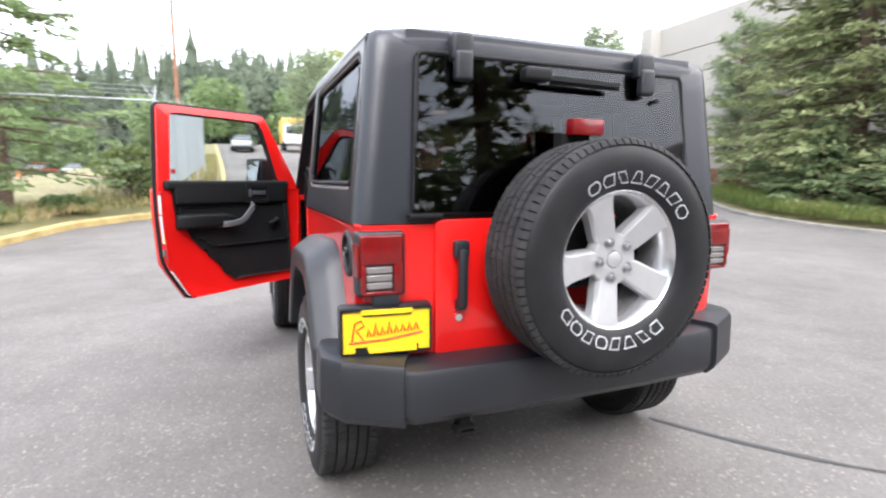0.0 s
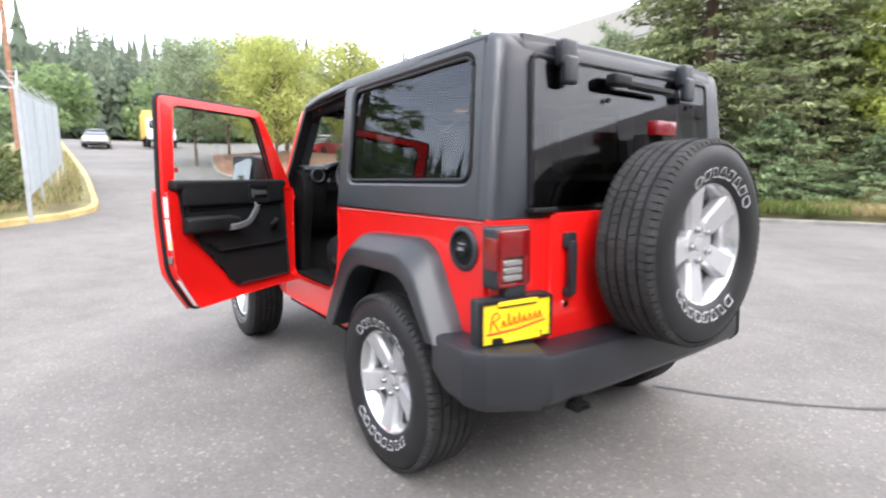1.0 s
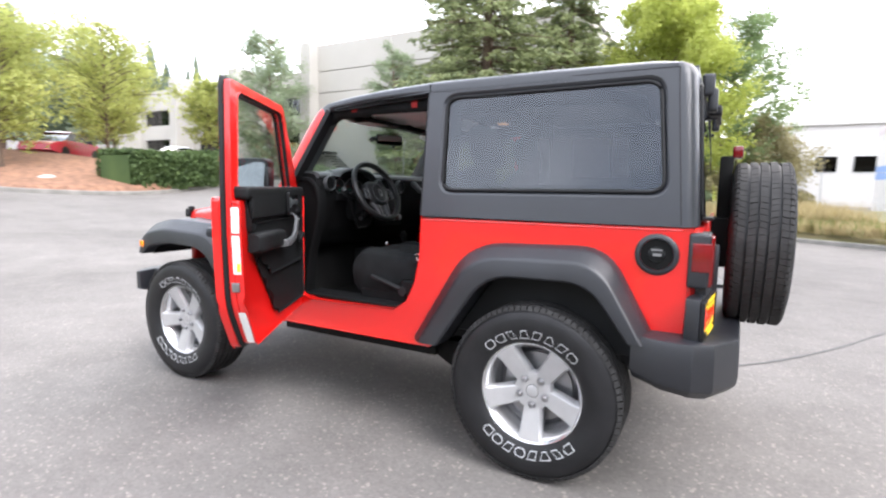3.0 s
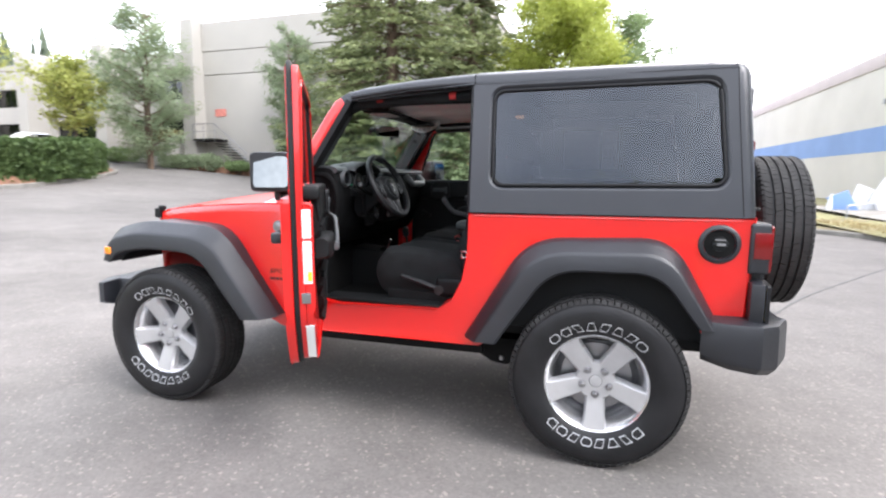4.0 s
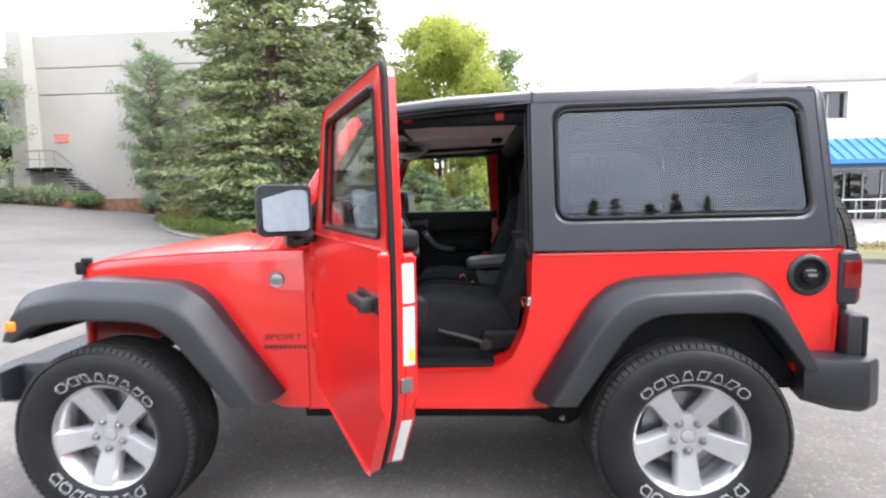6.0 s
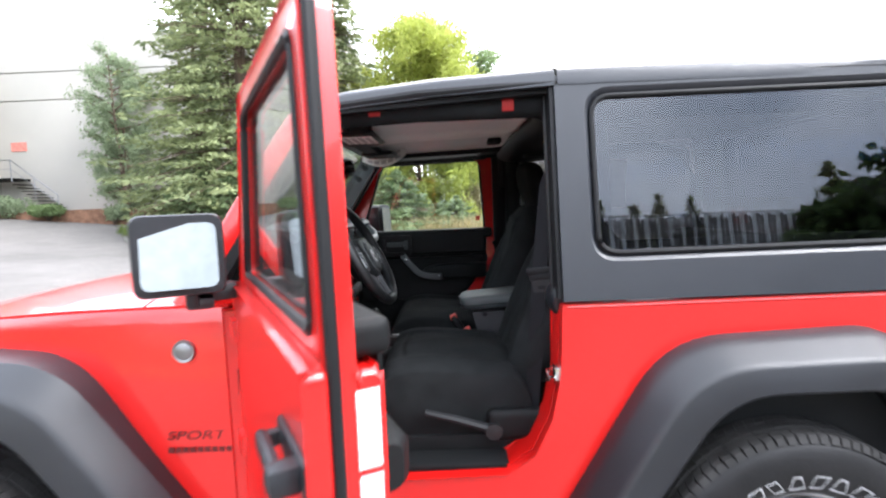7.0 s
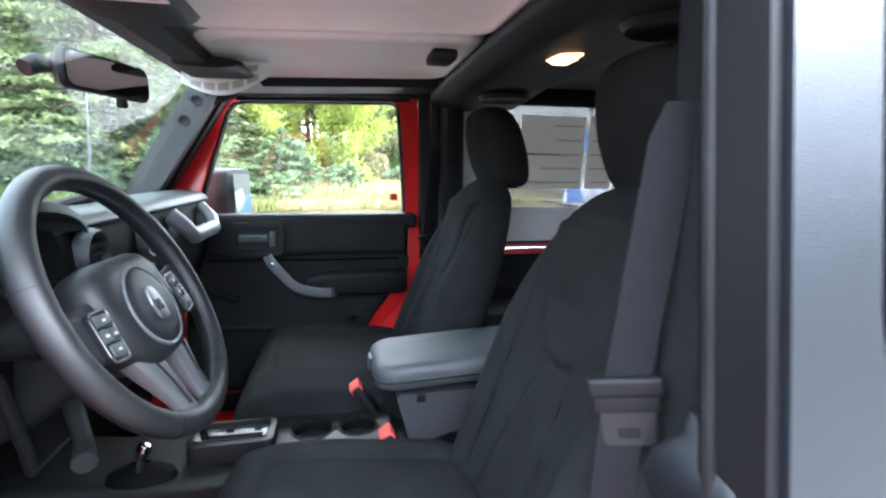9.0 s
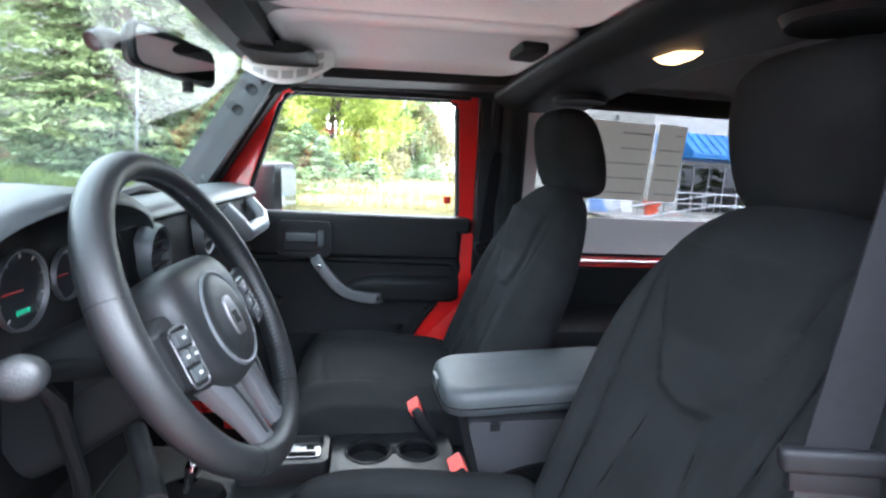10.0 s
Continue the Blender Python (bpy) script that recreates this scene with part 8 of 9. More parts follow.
# each far conifer is a stack of ragged skirts with loose sprays round it
rng = np.random.default_rng(7)
verts, faces = [], []
C, A, B = [], [], []
for k in range(1300):
    x = 82 + 62 * rng.random() ** 1.2
    y = rng.uniform(-62, 82)
    z = hill_z(x, y)
    h = rng.uniform(8, 13) * (1.5 if rng.random() < 0.2 else 1.1)
    R = h * rng.uniform(0.15, 0.24)
    if rng.random() < 0.3:
        h *= 0.8
        blobs = [(x + rng.uniform(-1.8, 1.8), y + rng.uniform(-1.8, 1.8), z + h * rng.uniform(0.3, 0.95), h * 0.2) for q in range(7)]
        c, a, b = blob_leaves(rng, 190, blobs, 0.6)
        C.append(c), A.append(a), B.append(b)
        continue
    tiers = 9
    for q in range(tiers):
        f = q / tiers
        r = R * (1 - f) ** 0.85 * rng.uniform(0.75, 0.95)
        zb = z + h * (0.04 + 0.88 * f)
        apex = len(verts)
        verts.append((x + rng.uniform(-0.1, 0.1), y + rng.uniform(-0.1, 0.1), min(z + h, zb + h * rng.uniform(0.15, 0.22))))
        n = 12
        turn = rng.uniform(0, 6.28)
        for j in range(n):
            a = turn + 2 * math.pi * j / n
            rr = r * (rng.uniform(0.75, 1.1) if j % 2 else rng.uniform(0.4, 0.6))
            verts.append((x + rr * math.cos(a), y + rr * math.sin(a), zb + rng.uniform(-0.05, 0.05) * h - (0.03 * h if j % 2 else 0)))
        for j in range(n):
            faces.append((apex, apex + 1 + j, apex + 1 + (j + 1) % n))
    m = 150 if x < 118 else 70
    f = rng.uniform(0.0, 1.0, m) ** 1.3
    ang = rng.uniform(0, 2 * math.pi, m)
    rad = R * (1 - f) ** 0.85 * rng.uniform(0.6, 1.25, m) + 0.10
    c = np.stack([x + rad * np.cos(ang), y + rad * np.sin(ang), z + h * (0.05 + 0.97 * f)], 1)
    a = unit(np.stack([np.cos(ang), np.sin(ang), rng.uniform(-0.6, 0.3, m)], 1)) * (0.42 * rng.uniform(0.6, 1.3, m) * (1.1 - 0.6 * f))[:, None]
    b = unit(np.cross(a, rng.normal(0, 1, (m, 3)))) * (0.15 * rng.uniform(0.7, 1.3, m))[:, None]
    C.append(c), A.append(a), B.append(b)
tagged(mesh_from("far_wood", verts, faces, FOREST), "conifer wood on the far hillside", "woods", kind="stuff")
tagged(quads_mesh("far_foliage", np.concatenate(C), np.concatenate(A), np.concatenate(B), FOREST), "loose branches and leafy trees of the far wood", "woods", kind="stuff")
C, A, B = [], [], []
for k in range(46):
    x, y = rng.uniform(62, 90), rng.uniform(-20, 62)
    h = rng.uniform(5, 9)
    blobs = [(x + rng.uniform(-1.6, 1.6), y + rng.uniform(-1.6, 1.6), hill_z(x, y) + h * rng.uniform(0.3, 0.95), h * 0.22) for q in range(9)]
    c, a, b = blob_leaves(rng, 520, blobs, 0.42)
    C.append(c), A.append(a), B.append(b)
tagged(quads_mesh("far_bushes", np.concatenate(C), np.concatenate(A), np.concatenate(B), GREEN), "leafy trees at the foot of the hill", "woods", kind="stuff")


# ---- fences ----
GALV = mat("galvanised_steel", (0.38, 0.40, 0.41), 0.5, metal=0.4, var=0.1)
SLATM = mat("pale_fence_slat", (0.42, 0.47, 0.50), 0.6, var=0.12, per_object=0.1)
DARKSLAT = mat("dark_fence_slat", (0.035, 0.035, 0.037), 0.6, var=0.2)


def wire_fence(name, pts, H, label, pitch=0.09, arms=True, slats=None, lift=0.4, spacing=3.0, wire=0.0015):
    f = thing(name, (0, 0, 0), label=label, category="fence")
    for (xa, ya), (xb, yb) in zip(pts, pts[1:]):
        L = math.hypot(xb - xa, yb - ya)
        ux, uy = (xb - xa) / L, (yb - ya) / L
        base = lambda d: gz(xa + ux * d, ya + uy * d) + lift
        at = lambda d, h, off=0.0: Vector((xa + ux * d - uy * off, ya + uy * d + ux * off, base(d) + h))
        m = max(1, round(L / spacing))
        for k in range(m + 1):
            d = L * k / m
            bm = bmesh.new()
            tube(bm, [at(d, -0.4), at(d, H)], 0.03, 8)
            if arms:
                tube(bm, [at(d, H), at(d, H + 0.32, 0.22)], 0.014, 6)
            part("post", bm, GALV, f)
        bm = bmesh.new()
        tube(bm, [at(L * k / (m * 2), H - 0.02) for k in range(2 * m + 1)], 0.02, 6)
        part("rail", bm, GALV, f)
        if arms:
            for q in range(3):
                bm = bmesh.new()
                tube(bm, [at(L * k / (m * 2), H + 0.10 + 0.10 * q, 0.07 + 0.07 * q) for k in range(2 * m + 1)], 0.005, 4)
                part("top_wire", bm, GALV, f)
        verts, faces = [], []
        for sgn in (1, -1):
            k = -H
            while k < L + H:
                d0, d1 = k, k + sgn * H
                lo, hi = (d0, 0.03), (d1, H - 0.03)
                pts2 = []
                for t in (0.0, 1.0):
                    pts2.append([lo[0] + (hi[0] - lo[0]) * t, lo[1] + (hi[1] - lo[1]) * t])
                (da, ha), (db, hb) = pts2
                def clip(da, ha, db, hb):
                    if da < 0:
                        ha, da = ha + (hb - ha) * (0 - da) / (db - da), 0.0
                    if da > L:
                        ha, da = ha + (hb - ha) * (L - da) / (db - da), L
                    return da, ha
                if max(da, db) > 0 and min(da, db) < L:
                    a2 = clip(da, ha, db, hb)
                    b2 = clip(db, hb, da, ha)
                    p, q = at(*a2), at(*b2)
                    i0 = len(verts)
                    wv = Vector((ux * wire, uy * wire, 0))
                    ov = Vector((-uy * wire, ux * wire, 0))
                    verts += [p - wv, p + wv, q + wv, q - wv, p + ov, q + ov]
                    faces += [(i0, i0 + 1, i0 + 2, i0 + 3), (i0, i0 + 4, i0 + 5, i0 + 3)]
                k += pitch * 1.414
        ob = mesh_from("wire_mesh", verts, faces, GALV, f)
        ob["kind"] = "stuff"
        if slats:
            n = int(L / 0.085)
            if n > 300:
                n = 300
            meshes = []
            for k in range(n):
                d = (k + 0.5) * L / n
                bm = bmesh.new()
                wd = min(0.036, L / n * 0.46)
                top = H - 0.06 + 0.05 * ((k * 7) % 3 - 1)
                p0, p1 = at(d, 0.05, -0.01), at(d, top, -0.01)
                loft(bm, [[p + Vector((ux * i * wd - uy * j * 0.004, uy * i * wd + ux * j * 0.004, 0)) for i, j in ((-1, -1), (1, -1), (1, 1), (-1, 1))] for p in (p0, p1)])
                part("slat", bm, slats[k % len(slats)], f, smooth=False)
    return f


wire_fence("wire_fence", [(12.5, 16.0), (10.6, 7.0), (10.4, 2.68)], 2.05, "galvanised wire fence with barbed top on the bank", 0.13, lift=0.62)
wire_fence("slatted_fence", [(10.4, 2.70), (21.0, 2.30)], 2.05, "wire fence with pale slats beside the street", 0.2, slats=[SLATM], lift=0.62)
wire_fence("far_wire_fence", [(6.0, -31), (-10.5, -29.5)], 2.2, "wire fence behind the dry grass", 0.2, False, lift=0.2, wire=0.004)
wire_fence("dark_slatted_fence", [(-16, 10.4), (4.5, 10.0)], 3.3, "fence with pale and dark slats behind the lot", 0.5, True, slats=[DARKSLAT, DARKSLAT, SLATM], lift=0.0)


# ---- grey tilt-up building ----
TILTUP = mat("pale_grey_concrete_wall", (0.40, 0.38, 0.345), 0.9, var=0.07, scale=0.25, bump=0.15, bump_scale=12)
COPING = mat("coping", (0.50, 0.48, 0.45), 0.8, var=0.06, scale=1)
bld = thing("grey_building", (0, 0, 0), label="pale grey concrete two-storey building with fins and dark windows", category="building")
BY, BZ = -24.2, 1.9
front = lambda u, v, w: (u, BY + w, v)
holes = []
for x0, x1 in ((26.2, 31.0), (33.2, 38.2), (40.2, 45.5)):
    holes += [rect(x0, x1, 3.2, 5.2), rect(x0, x1, 6.4, 7.7)]
bm = bmesh.new()
slab(bm, [(24.9, 0.5), (48, 0.5), (48, 9.4), (24.9, 9.4)], holes, -1.4, -1.0, front)
part("office_wall", bm, TILTUP, bld)
for k, h in enumerate(holes):
    us, vs = [p[0] for p in h], [p[1] for p in h]
    bm = bmesh.new()
    box(bm, min(us), max(us), BY - 1.30, BY - 1.28, min(vs), max(vs))
    pane = part("window", bm, DARKPANE, bld, "dark office window")
    for q in range(5):
        u = min(us) + (max(us) - min(us)) * q / 4
        bm = bmesh.new()
        box(bm, u - 0.03, u + 0.03, BY - 1.31, BY - 1.24, min(vs), max(vs))
        part("mullion", bm, SEAL, pane)
    # near-black sheet added behind the pane: the unlit room's shade as colour
    bm = bmesh.new()
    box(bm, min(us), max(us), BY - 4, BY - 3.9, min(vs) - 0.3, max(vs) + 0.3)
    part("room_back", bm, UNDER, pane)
# main wall in panels with grooves between
for x0, x1 in ((6.0, 12.0), (12.02, 18.0), (18.02, 24.0)):
    for z0, z1 in ((0.2, 7.55), (7.59, 8.95), (8.99, 10.7)):
        bm = bmesh.new()
        box(bm, x0, x1, BY - 0.4, BY, z0, z1, 0.02, 1)
        part("wall_panel", bm, TILTUP, bld)
bm = bmesh.new()
box(bm, 6.0, 24.9, BY - 0.9, BY - 0.42, 0.2, 10.6)
box(bm, 24.2, 24.9, BY - 20, BY - 0.45, 0.2, 10.6)
box(bm, 6.0, 6.5, BY - 20, BY - 0.45, 0.2, 10.6)
part("wall_backing", bm, TILTUP, bld)
for x, zt, dp in ((24.45, 10.75, 0.9), (32.1, 9.9, 0.5), (39.2, 9.9, 0.5), (46.5, 9.9, 0.5)):
    bm = bmesh.new()
    rings = [[(x - 0.45, BY + dp * k, z), (x + 0.45, BY + dp * k, z), (x + 0.45, BY - 1.4, z), (x - 0.45, BY - 1.4, z)] for z, k in ((0.2, 1.25), (4, 1.05), (zt, 0.85))]
    loft(bm, rings)
    part("fin", bm, TILTUP, bld)
bm = bmesh.new()
box(bm, 6, 24.9, BY - 20, BY - 0.9, 10.2, 10.4)
box(bm, 24.9, 48, BY - 20, BY - 1.4, 9.0, 9.2)
part("roof", bm, COPING, bld)
bm = bmesh.new()
box(bm, 22.45, 23.25, BY + 0.002, BY + 0.03, 5.05, 5.5)
part("wall_sign", bm, mat("faded_red_sign", (0.62, 0.22, 0.18), 0.6, var=0.2, scale=6), bld, "small faded red wall sign")
# steel stair with landing
stair = thing("steel_stair", (0, 0, 0), label="dark steel stair with landing on the grey wall", category="stairs")
bm = bmesh.new()
box(bm, 22.4, 24.0, BY + 0.05, BY + 1.2, 3.50, 3.62)
part("landing", bm, UNDER, stair)
for k in range(10):
    bm = bmesh.new()
    box(bm, 22.4 - 0.22 * (k + 1), 22.4 - 0.22 * k, BY + 0.05, BY + 1.2, 3.44 - 0.17 * (k + 1), 3.48 - 0.17 * (k + 1))
    part("tread", bm, UNDER, stair)
bm = bmesh.new()
tube(bm, [(24.0, BY + 1.2, 4.5), (22.4, BY + 1.2, 4.5), (20.2, BY + 1.2, 2.7)], 0.03, 6)
tube(bm, [(24.0, BY + 1.2, 4.05), (22.4, BY + 1.2, 4.05), (20.2, BY + 1.2, 2.3)], 0.02, 6)
for x, z in ((24.0, 3.5), (23.2, 3.5), (22.4, 3.5), (21.3, 2.62), (20.2, 1.75)):
    tube(bm, [(x, BY + 1.2, z - 0.1), (x, BY + 1.2, z + 1.0)], 0.025, 6)
part("handrail", bm, STEEL, stair)
bm = bmesh.new()
box(bm, 5, 50, BY - 0.5, BY + 1.8, 1.0, BZ + 0.02)
tagged(part("ground_strip", bm, BARK), "planted strip along the grey wall", "ground", kind="structure")

# low entrance stair at the grey wall
steps = thing("entrance_stair", (0, 0, 0), label="short stair with pale open treads at the grey wall", category="stairs")
for k in range(7):
    bm = bmesh.new()
    z = gz(27.8, BY + 0.7) + 0.18 * (k + 1)
    box(bm, 28.5 - 0.28 * k, 28.82 - 0.28 * k, BY + 0.25, BY + 1.45, z - 0.06, z, 0.01)
    part("tread", bm, COPING, steps)
for y in (BY + 0.3, BY + 1.35):
    bm = bmesh.new()
    z = gz(27.8, BY + 0.7)
    strut(bm, (28.9, y, z - 0.1), (26.75, y, z + 1.2), 0, 0.06, 0.16)
    part("stringer", bm, STEEL, steps)
bm = bmesh.new()
box(bm, 25.6, 26.85, BY + 0.02, BY + 1.45, gz(26.2, BY) - 0.6, gz(27.8, BY + 0.7) + 1.27, 0.01)
part("landing", bm, COPING, steps)

# ---- pale building far behind the brush ----
FARWALL = mat("far_cream_wall", (0.52, 0.50, 0.47), 0.9, var=0.06, scale=0.3)
fb = thing("far_building", (0, 0, 0), label="cream low building far behind the brush", category="building")
bm = bmesh.new()
box(bm, -26, -4.6, -78, -64, -0.3, 8.4, 0.05, 1)
part("wall", bm, FARWALL, fb)
bm = bmesh.new()
box(bm, -26.3, -4.3, -78.3, -63.7, 8.4, 9.0, 0.05, 1)
part("roof", bm, COPING, fb)
for x in (-7.4, -10.6, -13.8, -17.0):
    bm = bmesh.new()
    box(bm, x, x + 1.8, -63.998, -63.9, 3.6, 5.2, 0.02, 1)
    part("window", bm, DARKPANE, fb)

# ---- white building with blue stripe and awning ----
STUCCO = mat("white_stucco", (0.56, 0.54, 0.50), 0.9, var=0.05, scale=0.5, bump=0.1, bump_scale=30)
BLUE = mat("blue_paint", (0.17, 0.28, 0.52), 0.7, var=0.08, scale=0.6)
PINK = mat("pale_mauve_fascia", (0.50, 0.44, 0.44), 0.8, var=0.05, scale=1)
AWN = mat("blue_metal_awning", (0.04, 0.20, 0.50), 0.45, var=0.1, scale=2)
wb = thing("white_building", (0, 0, 0), label="white two-storey building with blue stripe, mauve fascia and blue awning", category="building")
WX, WY, WT = -11.1, -19.2, 6.45
bm = bmesh.new()
wh = [rect(-14.6, -12.6, 4.45, 5.55), rect(-18.4, -16.4, 4.45, 5.55), rect(-17.0, -12.5, 0.15, 2.35)]
slab(bm, [(-34, -0.2), (WX, -0.2), (WX, WT), (-34, WT)], wh, -0.35, 0.0, lambda u, v, w: (u, WY + w, v))
part("front_wall", bm, STUCCO, wb)
bm = bmesh.new()
slab(bm, [(-50, -0.2), (WY - 0.35, -0.2), (WY - 0.35, WT), (-50, WT)], [], -0.35, 0.0, lambda u, v, w: (WX + w, u, v))
part("side_wall", bm, STUCCO, wb)
for k, h in enumerate(wh):
    us, vs = [p[0] for p in h], [p[1] for p in h]
    bm = bmesh.new()
    box(bm, min(us), max(us), WY - 0.26, WY - 0.24, min(vs), max(vs))
    pane = part("window" if k < 2 else "shopfront", bm, DARKPANE, wb, "dark glass")
    bm = bmesh.new()
    for q in range(4 if k < 2 else 7):
        u = min(us) + (max(us) - min(us)) * q / (3 if k < 2 else 6)
        box(bm, u - 0.03, u + 0.03, WY - 0.27, WY - 0.2, min(vs), max(vs))
    box(bm, min(us), max(us), WY - 0.27, WY - 0.2, min(vs) - 0.02, min(vs) + 0.06)
    box(bm, min(us), max(us), WY - 0.27, WY - 0.2, max(vs) - 0.06, max(vs) + 0.02)
    part("frame", bm, STEEL, pane)
    # darkness of the room inside is painted as a black sheet here too
    bm = bmesh.new()
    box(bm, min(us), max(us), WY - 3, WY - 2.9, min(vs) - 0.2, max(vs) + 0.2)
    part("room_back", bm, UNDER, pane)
bm = bmesh.new()
box(bm, -34, WX + 0.006, WY, WY + 0.006, 2.45, 3.5)
part("stripe_front", bm, BLUE, wb)
bm = bmesh.new()
box(bm, WX, WX + 0.006, -50, WY, 2.45, 3.5)
part("stripe_side", bm, BLUE, wb)
bm = bmesh.new()
box(bm, -34, WX + 0.05, WY - 0.3, WY + 0.05, 5.95, WT + 0.08, 0.02)
box(bm, WX - 0.3, WX + 0.05, -50, WY - 0.3, 5.95, WT + 0.08, 0.02)
part("fascia", bm, PINK, wb)
bm = bmesh.new()
box(bm, -34, WX - 0.36, -50, WY - 0.36, 6.2, 6.3)
part("roof", bm, COPING, wb)
bm = bmesh.new()
box(bm, WX + 0.05, WX + 0.13, WY + 0.05, WY + 0.13, 0, WT, 0.01)
part("downpipe", bm, STUCCO, wb)
bm = bmesh.new()
box(bm, WX + 0.02, WX + 0.2, -22.6, -22.4, 4.35, 4.55, 0.02)
part("wall_lamp", bm, STEEL, wb)
bm = bmesh.new()
rings = [[(x, WY + 0.02, 3.62), (x, WY + 1.25, 2.72), (x, WY + 1.25, 2.55), (x, WY + 0.02, 2.55)] for x in (-12.1, -19.5)]
loft(bm, rings)
aw = part("awning", bm, AWN, wb, "blue standing-seam metal awning")
for k in range(19):
    bm = bmesh.new()
    x = -12.15 - k * 0.4
    strut(bm, (x, WY + 0.03, 3.64), (x, WY + 1.26, 2.74), 0, 0.03, 0.05)
    part("seam", bm, AWN, aw)
# railings and ramp before the shopfront
for nm, pts in (("ramp_rail", [(-6.8, WY + 5.0, 0.55), (-9.4, WY + 3.9, 0.85), (-12.0, WY + 3.0, 1.15), (-17, WY + 3.0, 1.15)]), ("porch_rail", [(-10.8, WY + 2.0, 1.15), (-18, WY + 2.0, 1.15)])):
    r = thing(nm, (0, 0, 0), label="galvanised pipe railing before the white building", category="railing", group="railings")
    for off in (0.0, -0.42):
        bm = bmesh.new()
        tube(bm, [(x, y, z + off) for x, y, z in pts], 0.028, 8)
        part("rail", bm, GALV, r)
    for (xa, ya, za), (xb, yb, zb) in zip(pts, pts[1:]):
        m = max(1, round(math.hypot(xb - xa, yb - ya) / 1.5))
        for k in range(m + 1):
            f = k / m
            bm = bmesh.new()
            x, y, z = xa + (xb - xa) * f, ya + (yb - ya) * f, za + (zb - za) * f
            tube(bm, [(x, y, -0.1), (x, y, z)], 0.028, 8)
            part("post", bm, GALV, r)
bm = bmesh.new()
box(bm, -24, -9.8, WY, WY + 2.4, -0.2, 0.12, 0.02)
tagged(part("porch_slab", bm, CONCRETE), "concrete slab before the shopfront", "pavement", kind="structure")
# white and blue sheets leaning beside the ramp, and an orange block
SHEETWHITE = mat("white_sheet_metal", (0.55, 0.56, 0.57), 0.55, var=0.12, scale=3)
sheets = thing("leaning_sheets", (0, 0, 0), label="white and blue sheets leaning in a pile beside the ramp", category="sheets")
for x, wide, high, lean, turn, m in ((-7.55, 0.55, 0.62, 24, 20, SHEETWHITE), (-7.95, 0.62, 0.74, -26, -12, BLUE), (-8.30, 0.70, 0.95, 22, 8, SHEETWHITE), (-8.72, 0.60, 1.25, 27, -6, SHEETWHITE), (-9.05, 0.50, 0.55, -18, 15, SHEETWHITE)):
    bm = bmesh.new()
    box(bm, -wide / 2, wide / 2, -0.04, 0.04, 0.0, high, 0.015, 2, Matrix.Translation((x, -17.2 - 0.15 * math.sin(x * 5), 0.16)) @ Matrix.Rotation(radians(turn), 4, "Z") @ Matrix.Rotation(radians(-lean), 4, "Y") @ Matrix.Rotation(radians(10), 4, "X"))
    part("sheet", bm, m, sheets)
bm = bmesh.new()
box(bm, -9.2, -7.2, -17.5, -16.9, 0.0, 0.20, 0.03, 2)
part("pallet", bm, BARKWOOD, sheets, "low timber pallet")
bm = bmesh.new()
box(bm, -9.86, -9.32, -16.55, -16.25, 0.62, 0.84, 0.03)
box(bm, -9.80, -9.38, -16.50, -16.30, 0.05, 0.62)
tagged(part("orange_crate", bm, mat("orange_red_plastic", (0.70, 0.10, 0.04), 0.6, var=0.1)), "orange-red crate beside the ramp", "crate")
bm = bmesh.new()
tube(bm, [(5.2, -30.0, 0.2), (5.2, -30.0, 1.9)], 0.03, 6)
box(bm, 5.0, 5.4, -29.98, -29.95, 1.3, 1.9)
tagged(part("sign_post", bm, WHITE), "small white sign on a post by the wire fence", "sign")


# ---- parked vehicles and street things ----
CARGLASS = mat("car_glass", (0.02, 0.023, 0.026), 0.08, var=0.1, coat=1.0)


def parked_car(x, y, rz, paint, label, scale=1.0, group="parked cars", lift=0.0):
    t = thing("parked_car", (x, y, gz(x, y) + lift), rz, label=label, category="car", group=group)
    t.scale = (scale,) * 3
    bm = bmesh.new()
    rings = []
    for xx, z0, z1, hw in ((-2.25, 0.45, 0.75, 0.70), (-2.15, 0.32, 0.88, 0.82), (-1.2, 0.25, 0.92, 0.89), (1.0, 0.25, 0.93, 0.89), (1.9, 0.30, 0.80, 0.84), (2.2, 0.42, 0.66, 0.70)):
        rings.append([(xx, -hw, z0), (xx, -hw, z0 + (z1 - z0) * 0.6), (xx, -hw * 0.9, z1), (xx, hw * 0.9, z1), (xx, hw, z0 + (z1 - z0) * 0.6), (xx, hw, z0)])
    loft(bm, rings)
    part("body", bm, paint, t)
    bm = bmesh.new()
    loft(bm, [[(-1.75, -0.76, 0.90), (1.15, -0.76, 0.90), (1.15, 0.76, 0.90), (-1.75, 0.76, 0.90)], [(-1.1, -0.62, 1.36), (0.35, -0.62, 1.36), (0.35, 0.62, 1.36), (-1.1, 0.62, 1.36)]])
    part("glasshouse", bm, CARGLASS, t)
    bm = bmesh.new()
    loft(bm, [[(-1.15, -0.63, 1.355), (0.40, -0.63, 1.355), (0.40, 0.63, 1.355), (-1.15, 0.63, 1.355)], [(-0.95, -0.52, 1.43), (0.15, -0.52, 1.43), (0.15, 0.52, 1.43), (-0.95, 0.52, 1.43)]])
    part("roof", bm, paint, t)
    for wx in (-1.35, 1.35):
        for s in (1, -1):
            bm = bmesh.new()
            lathe(bm, [(0.0, 0.90), (0.20, 0.90), (0.31, 0.89), (0.32, 0.70)], lambda r, a, w: (wx + r * math.cos(a), s * w, 0.32 + r * math.sin(a)), 18)
            part("wheel", bm, RUBBER, t)
    return t


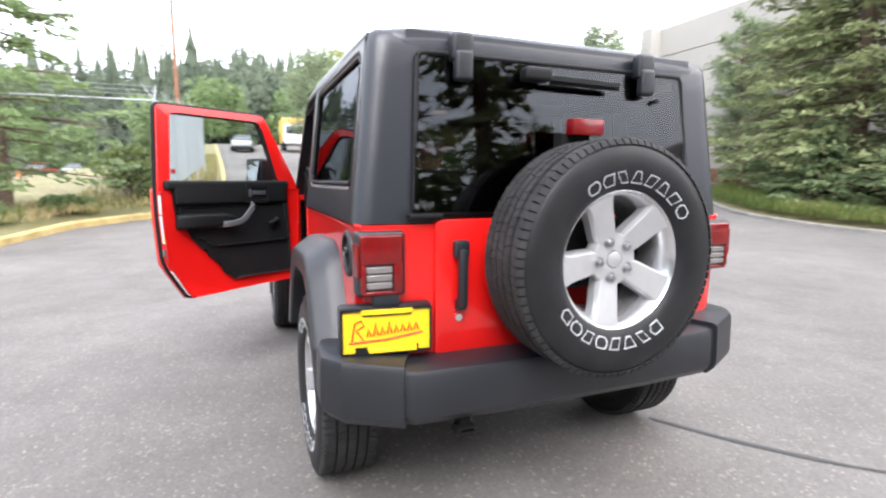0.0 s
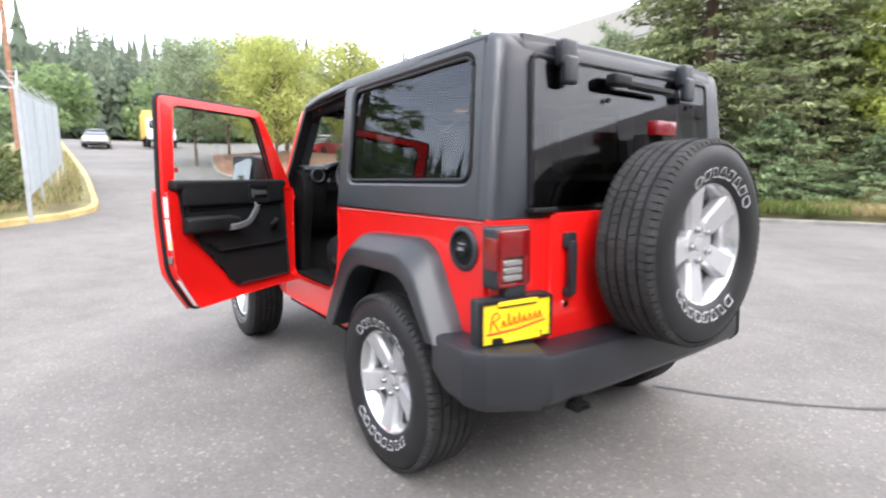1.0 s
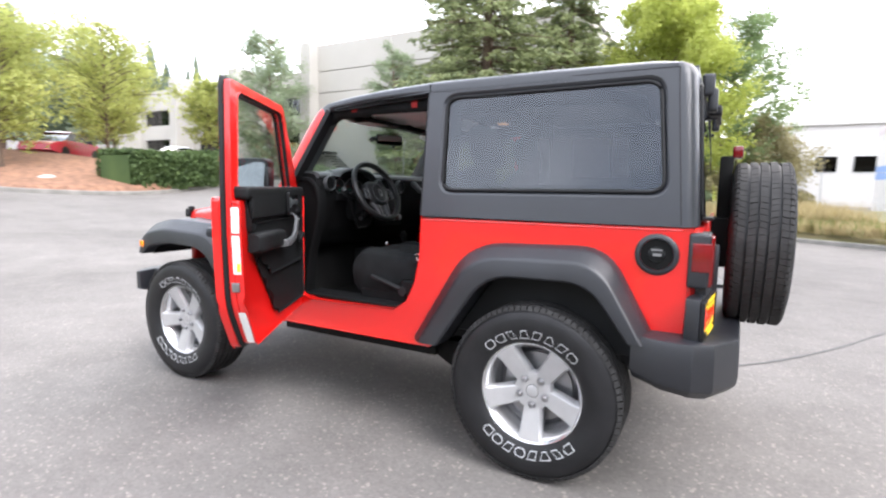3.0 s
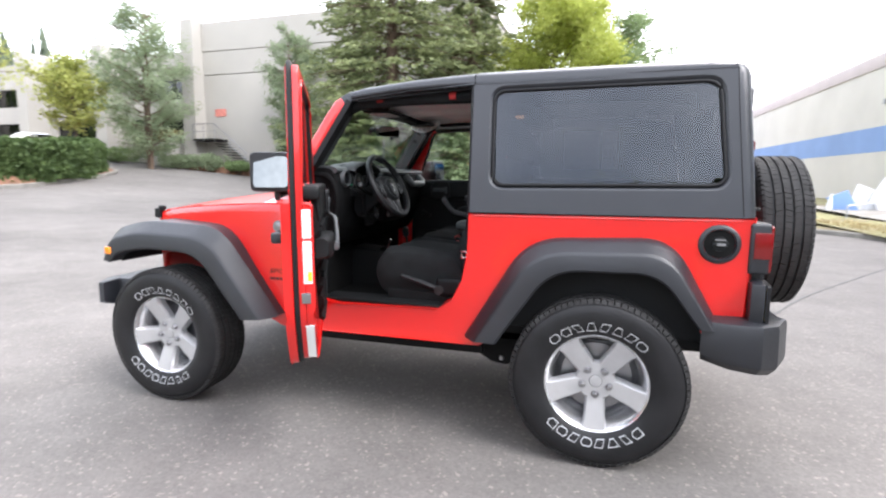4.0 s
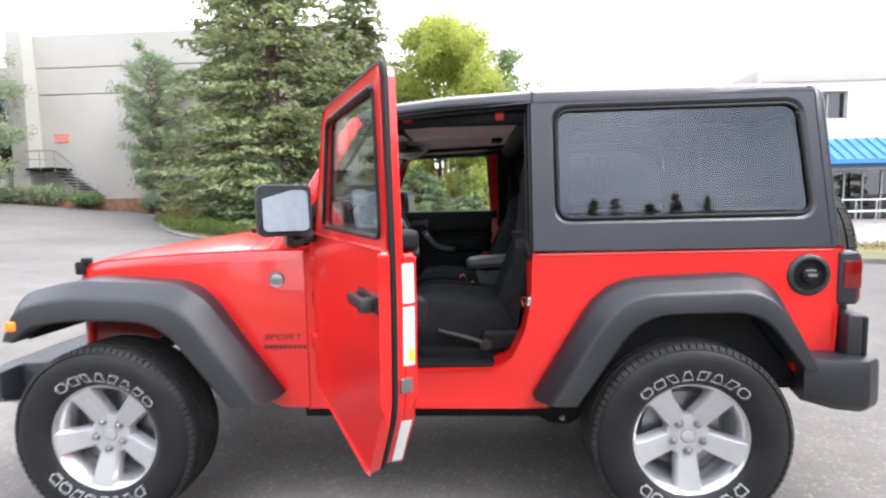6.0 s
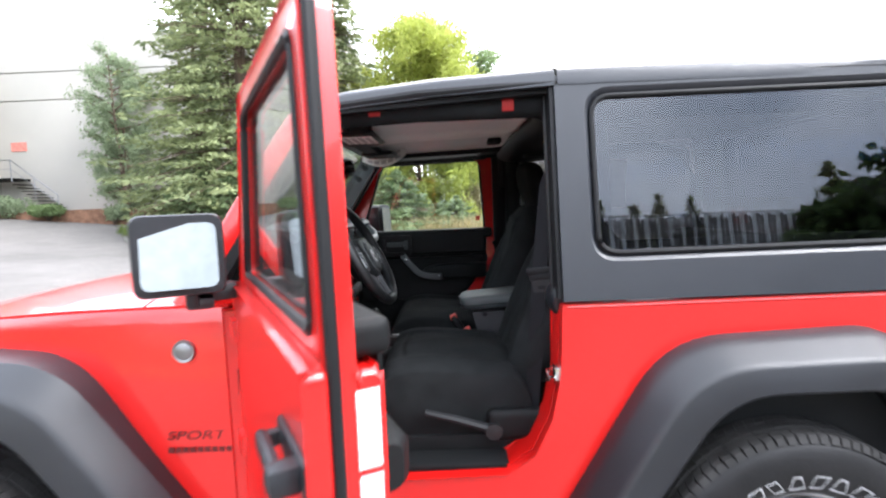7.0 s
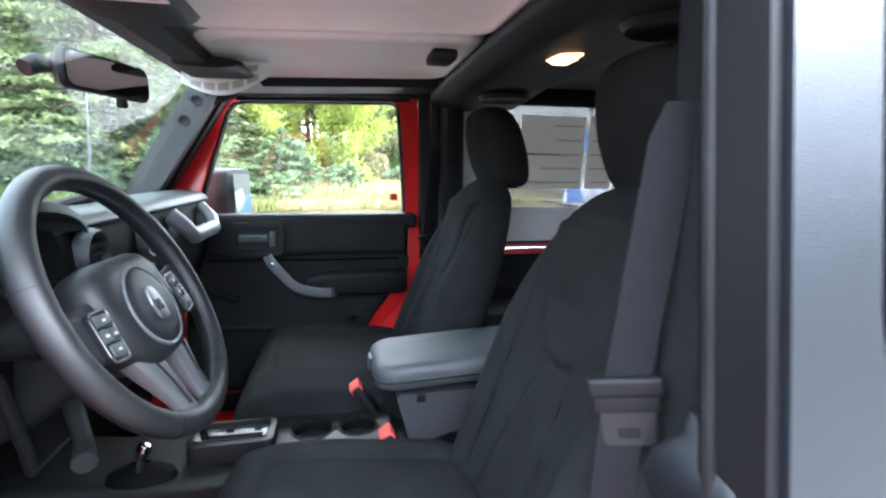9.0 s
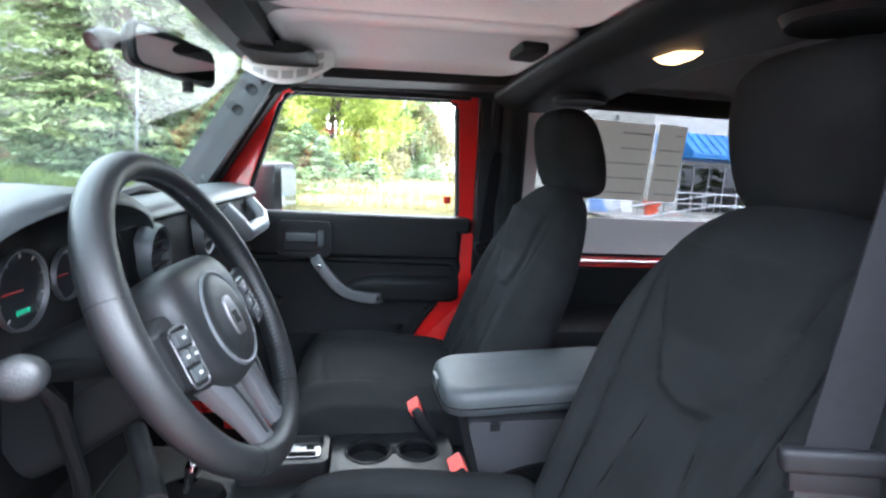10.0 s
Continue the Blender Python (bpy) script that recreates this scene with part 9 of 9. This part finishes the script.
P_WHITE = mat("white_car_paint", (0.70, 0.70, 0.70), 0.3, var=0.03, coat=1.0)
P_DARK = mat("dark_car_paint", (0.04, 0.045, 0.05), 0.3, var=0.05, coat=1.0)
P_SILVER = mat("silver_car_paint", (0.42, 0.43, 0.44), 0.3, var=0.05, coat=1.0)
P_RED = mat("crimson_car_paint", (0.42, 0.02, 0.04), 0.3, var=0.04, coat=1.0)
parked_car(28.6, -10.6, 128, P_RED, "crimson parked car beyond the bark island", 1.0, lift=0.55)
parked_car(31.6, -18.4, 60, P_WHITE, "white car behind the hedge")
paints = [P_WHITE, P_DARK, P_SILVER, P_RED, P_WHITE, P_SILVER, P_DARK]
for k in range(10):
    parked_car(60 + 0.8 * (k % 2), 10 + 3.1 * k, 175 + 5 * (k % 3), paints[k % 7], ("white", "dark", "silver", "crimson", "white", "silver", "dark")[k % 7] + " car parked in the far lot")
parked_car(47, 0.4, 175, P_SILVER, "silver car on the rising street")
parked_car(52, 0.2, 175, P_DARK, "dark car on the rising street")
# box truck
tk = thing("box_truck", (49, -4.2, gz(49, -4.2)), 178, label="white-cab truck with a yellow box on the street", category="truck")
TRUCKYEL = mat("yellow_truck_box", (0.72, 0.42, 0.08), 0.5, var=0.06)
bm = bmesh.new()
box(bm, -4.2, 0.6, -1.15, 1.15, 0.95, 3.1, 0.04)
part("cargo_box", bm, TRUCKYEL, tk)
bm = bmesh.new()
box(bm, 0.7, 2.4, -1.05, 1.05, 0.6, 2.35, 0.15, 3)
part("cab", bm, P_WHITE, tk)
bm = bmesh.new()
box(bm, 2.36, 2.42, -0.9, 0.9, 1.5, 2.15, 0.02)
part("windscreen", bm, CARGLASS, tk)
for wx in (-3.0, 1.6):
    for s in (1, -1):
        bm = bmesh.new()
        lathe(bm, [(0.0, 1.08), (0.46, 1.08), (0.48, 0.8)], lambda r, a, w: (wx + r * math.cos(a), s * w, 0.48 + r * math.sin(a)), 18)
        part("wheel", bm, RUBBER, tk)
# utility pole and lamp, cones
pole = thing("street_lamp_pole", (38, 4.6, gz(38, 4.6)), label="brown wooden pole with a street lamp arm", category="pole")
bm = bmesh.new()
tube(bm, [(0, 0, -0.3), (0, 0, 10.6)], [0.16, 0.11], 10)
part("pole", bm, mat("brown_pole_wood", (0.24, 0.12, 0.07), 0.9, var=0.25, scale=3), pole)
bm = bmesh.new()
tube(bm, [(0, 0, 10.2), (-0.3, 0.7, 10.9), (-0.4, 1.4, 11.0)], 0.05, 6)
box(bm, -0.6, -0.2, 1.3, 1.9, 10.92, 11.08, 0.03)
part("lamp_arm", bm, STEEL, pole)
CONEM = mat("orange_cone", (0.80, 0.16, 0.03), 0.6, var=0.06)
for x, y in ((55, 14.5), (55, 19.2), (56, 10.6)):
    c = thing("traffic_cone", (x, y, gz(x, y)), label="orange traffic cone in the far lot", category="cone", group="traffic cones")
    bm = bmesh.new()
    lathe(bm, [(0.24, 0.0), (0.24, 0.04), (0.16, 0.05), (0.04, 0.75), (0.0, 0.75)], lambda r, a, w: (r * math.cos(a), r * math.sin(a), w), 14)
    part("body", bm, CONEM, c)
# landscape stones on the island
for i, (x, y, r) in enumerate(((20.4, -6.3, 0.35), (21.6, -7.9, 0.28), (19.7, -7.2, 0.2), (23.5, -9.6, 0.4))):
    bm = bmesh.new()
    bmesh.ops.create_icosphere(bm, subdivisions=2, radius=r)
    for v in bm.verts:
        v.co *= 1 + 0.25 * noise.noise(v.co * 3 + Vector((i, 0, 0)))
        v.co.z *= 0.6
    bmesh.ops.translate(bm, verts=bm.verts[:], vec=(x, y, gz(x, y) + 0.28))
    tagged(part("boulder", bm, CONCRETE), "pale grey boulder on the bark island", "stone", group="island stones")

# tar-filled crack lines in the asphalt
for nm, pts in (("tar_seam_1", [(-0.2, -0.9), (-0.6, -1.15), (-1.05, -1.55), (-1.6, -2.3), (-2.4, -3.6), (-4.2, -6.0)]), ("tar_seam_2", [(3.5, -0.3), (4.07, -0.49), (4.62, -0.74), (5.19, -1.16), (5.81, -1.75), (6.28, -2.38), (6.75, -3.23), (7.0, -4.2)])):
    bm = bmesh.new()
    ln = smooth_line(pts, 0.15)
    rings = []
    rr = random.Random(5)
    for i, (x, y) in enumerate(ln):
        a, b = Vector(ln[max(0, i - 1)]), Vector(ln[min(len(ln) - 1, i + 1)])
        t = (b - a).normalized()
        w_ = 0.012 + 0.010 * rr.random()
        rings.append([(x - t.y * k * w_, y + t.x * k * w_, gz(x, y) + 0.004 + (0.003 if abs(k) < 1 else 0)) for k in (-1, -0.5, 0.5, 1)])
    loft(bm, rings, closed=False)
    tagged(part(nm, bm, TAR), "dark tar-filled crack in the asphalt", "crack", kind="structure")
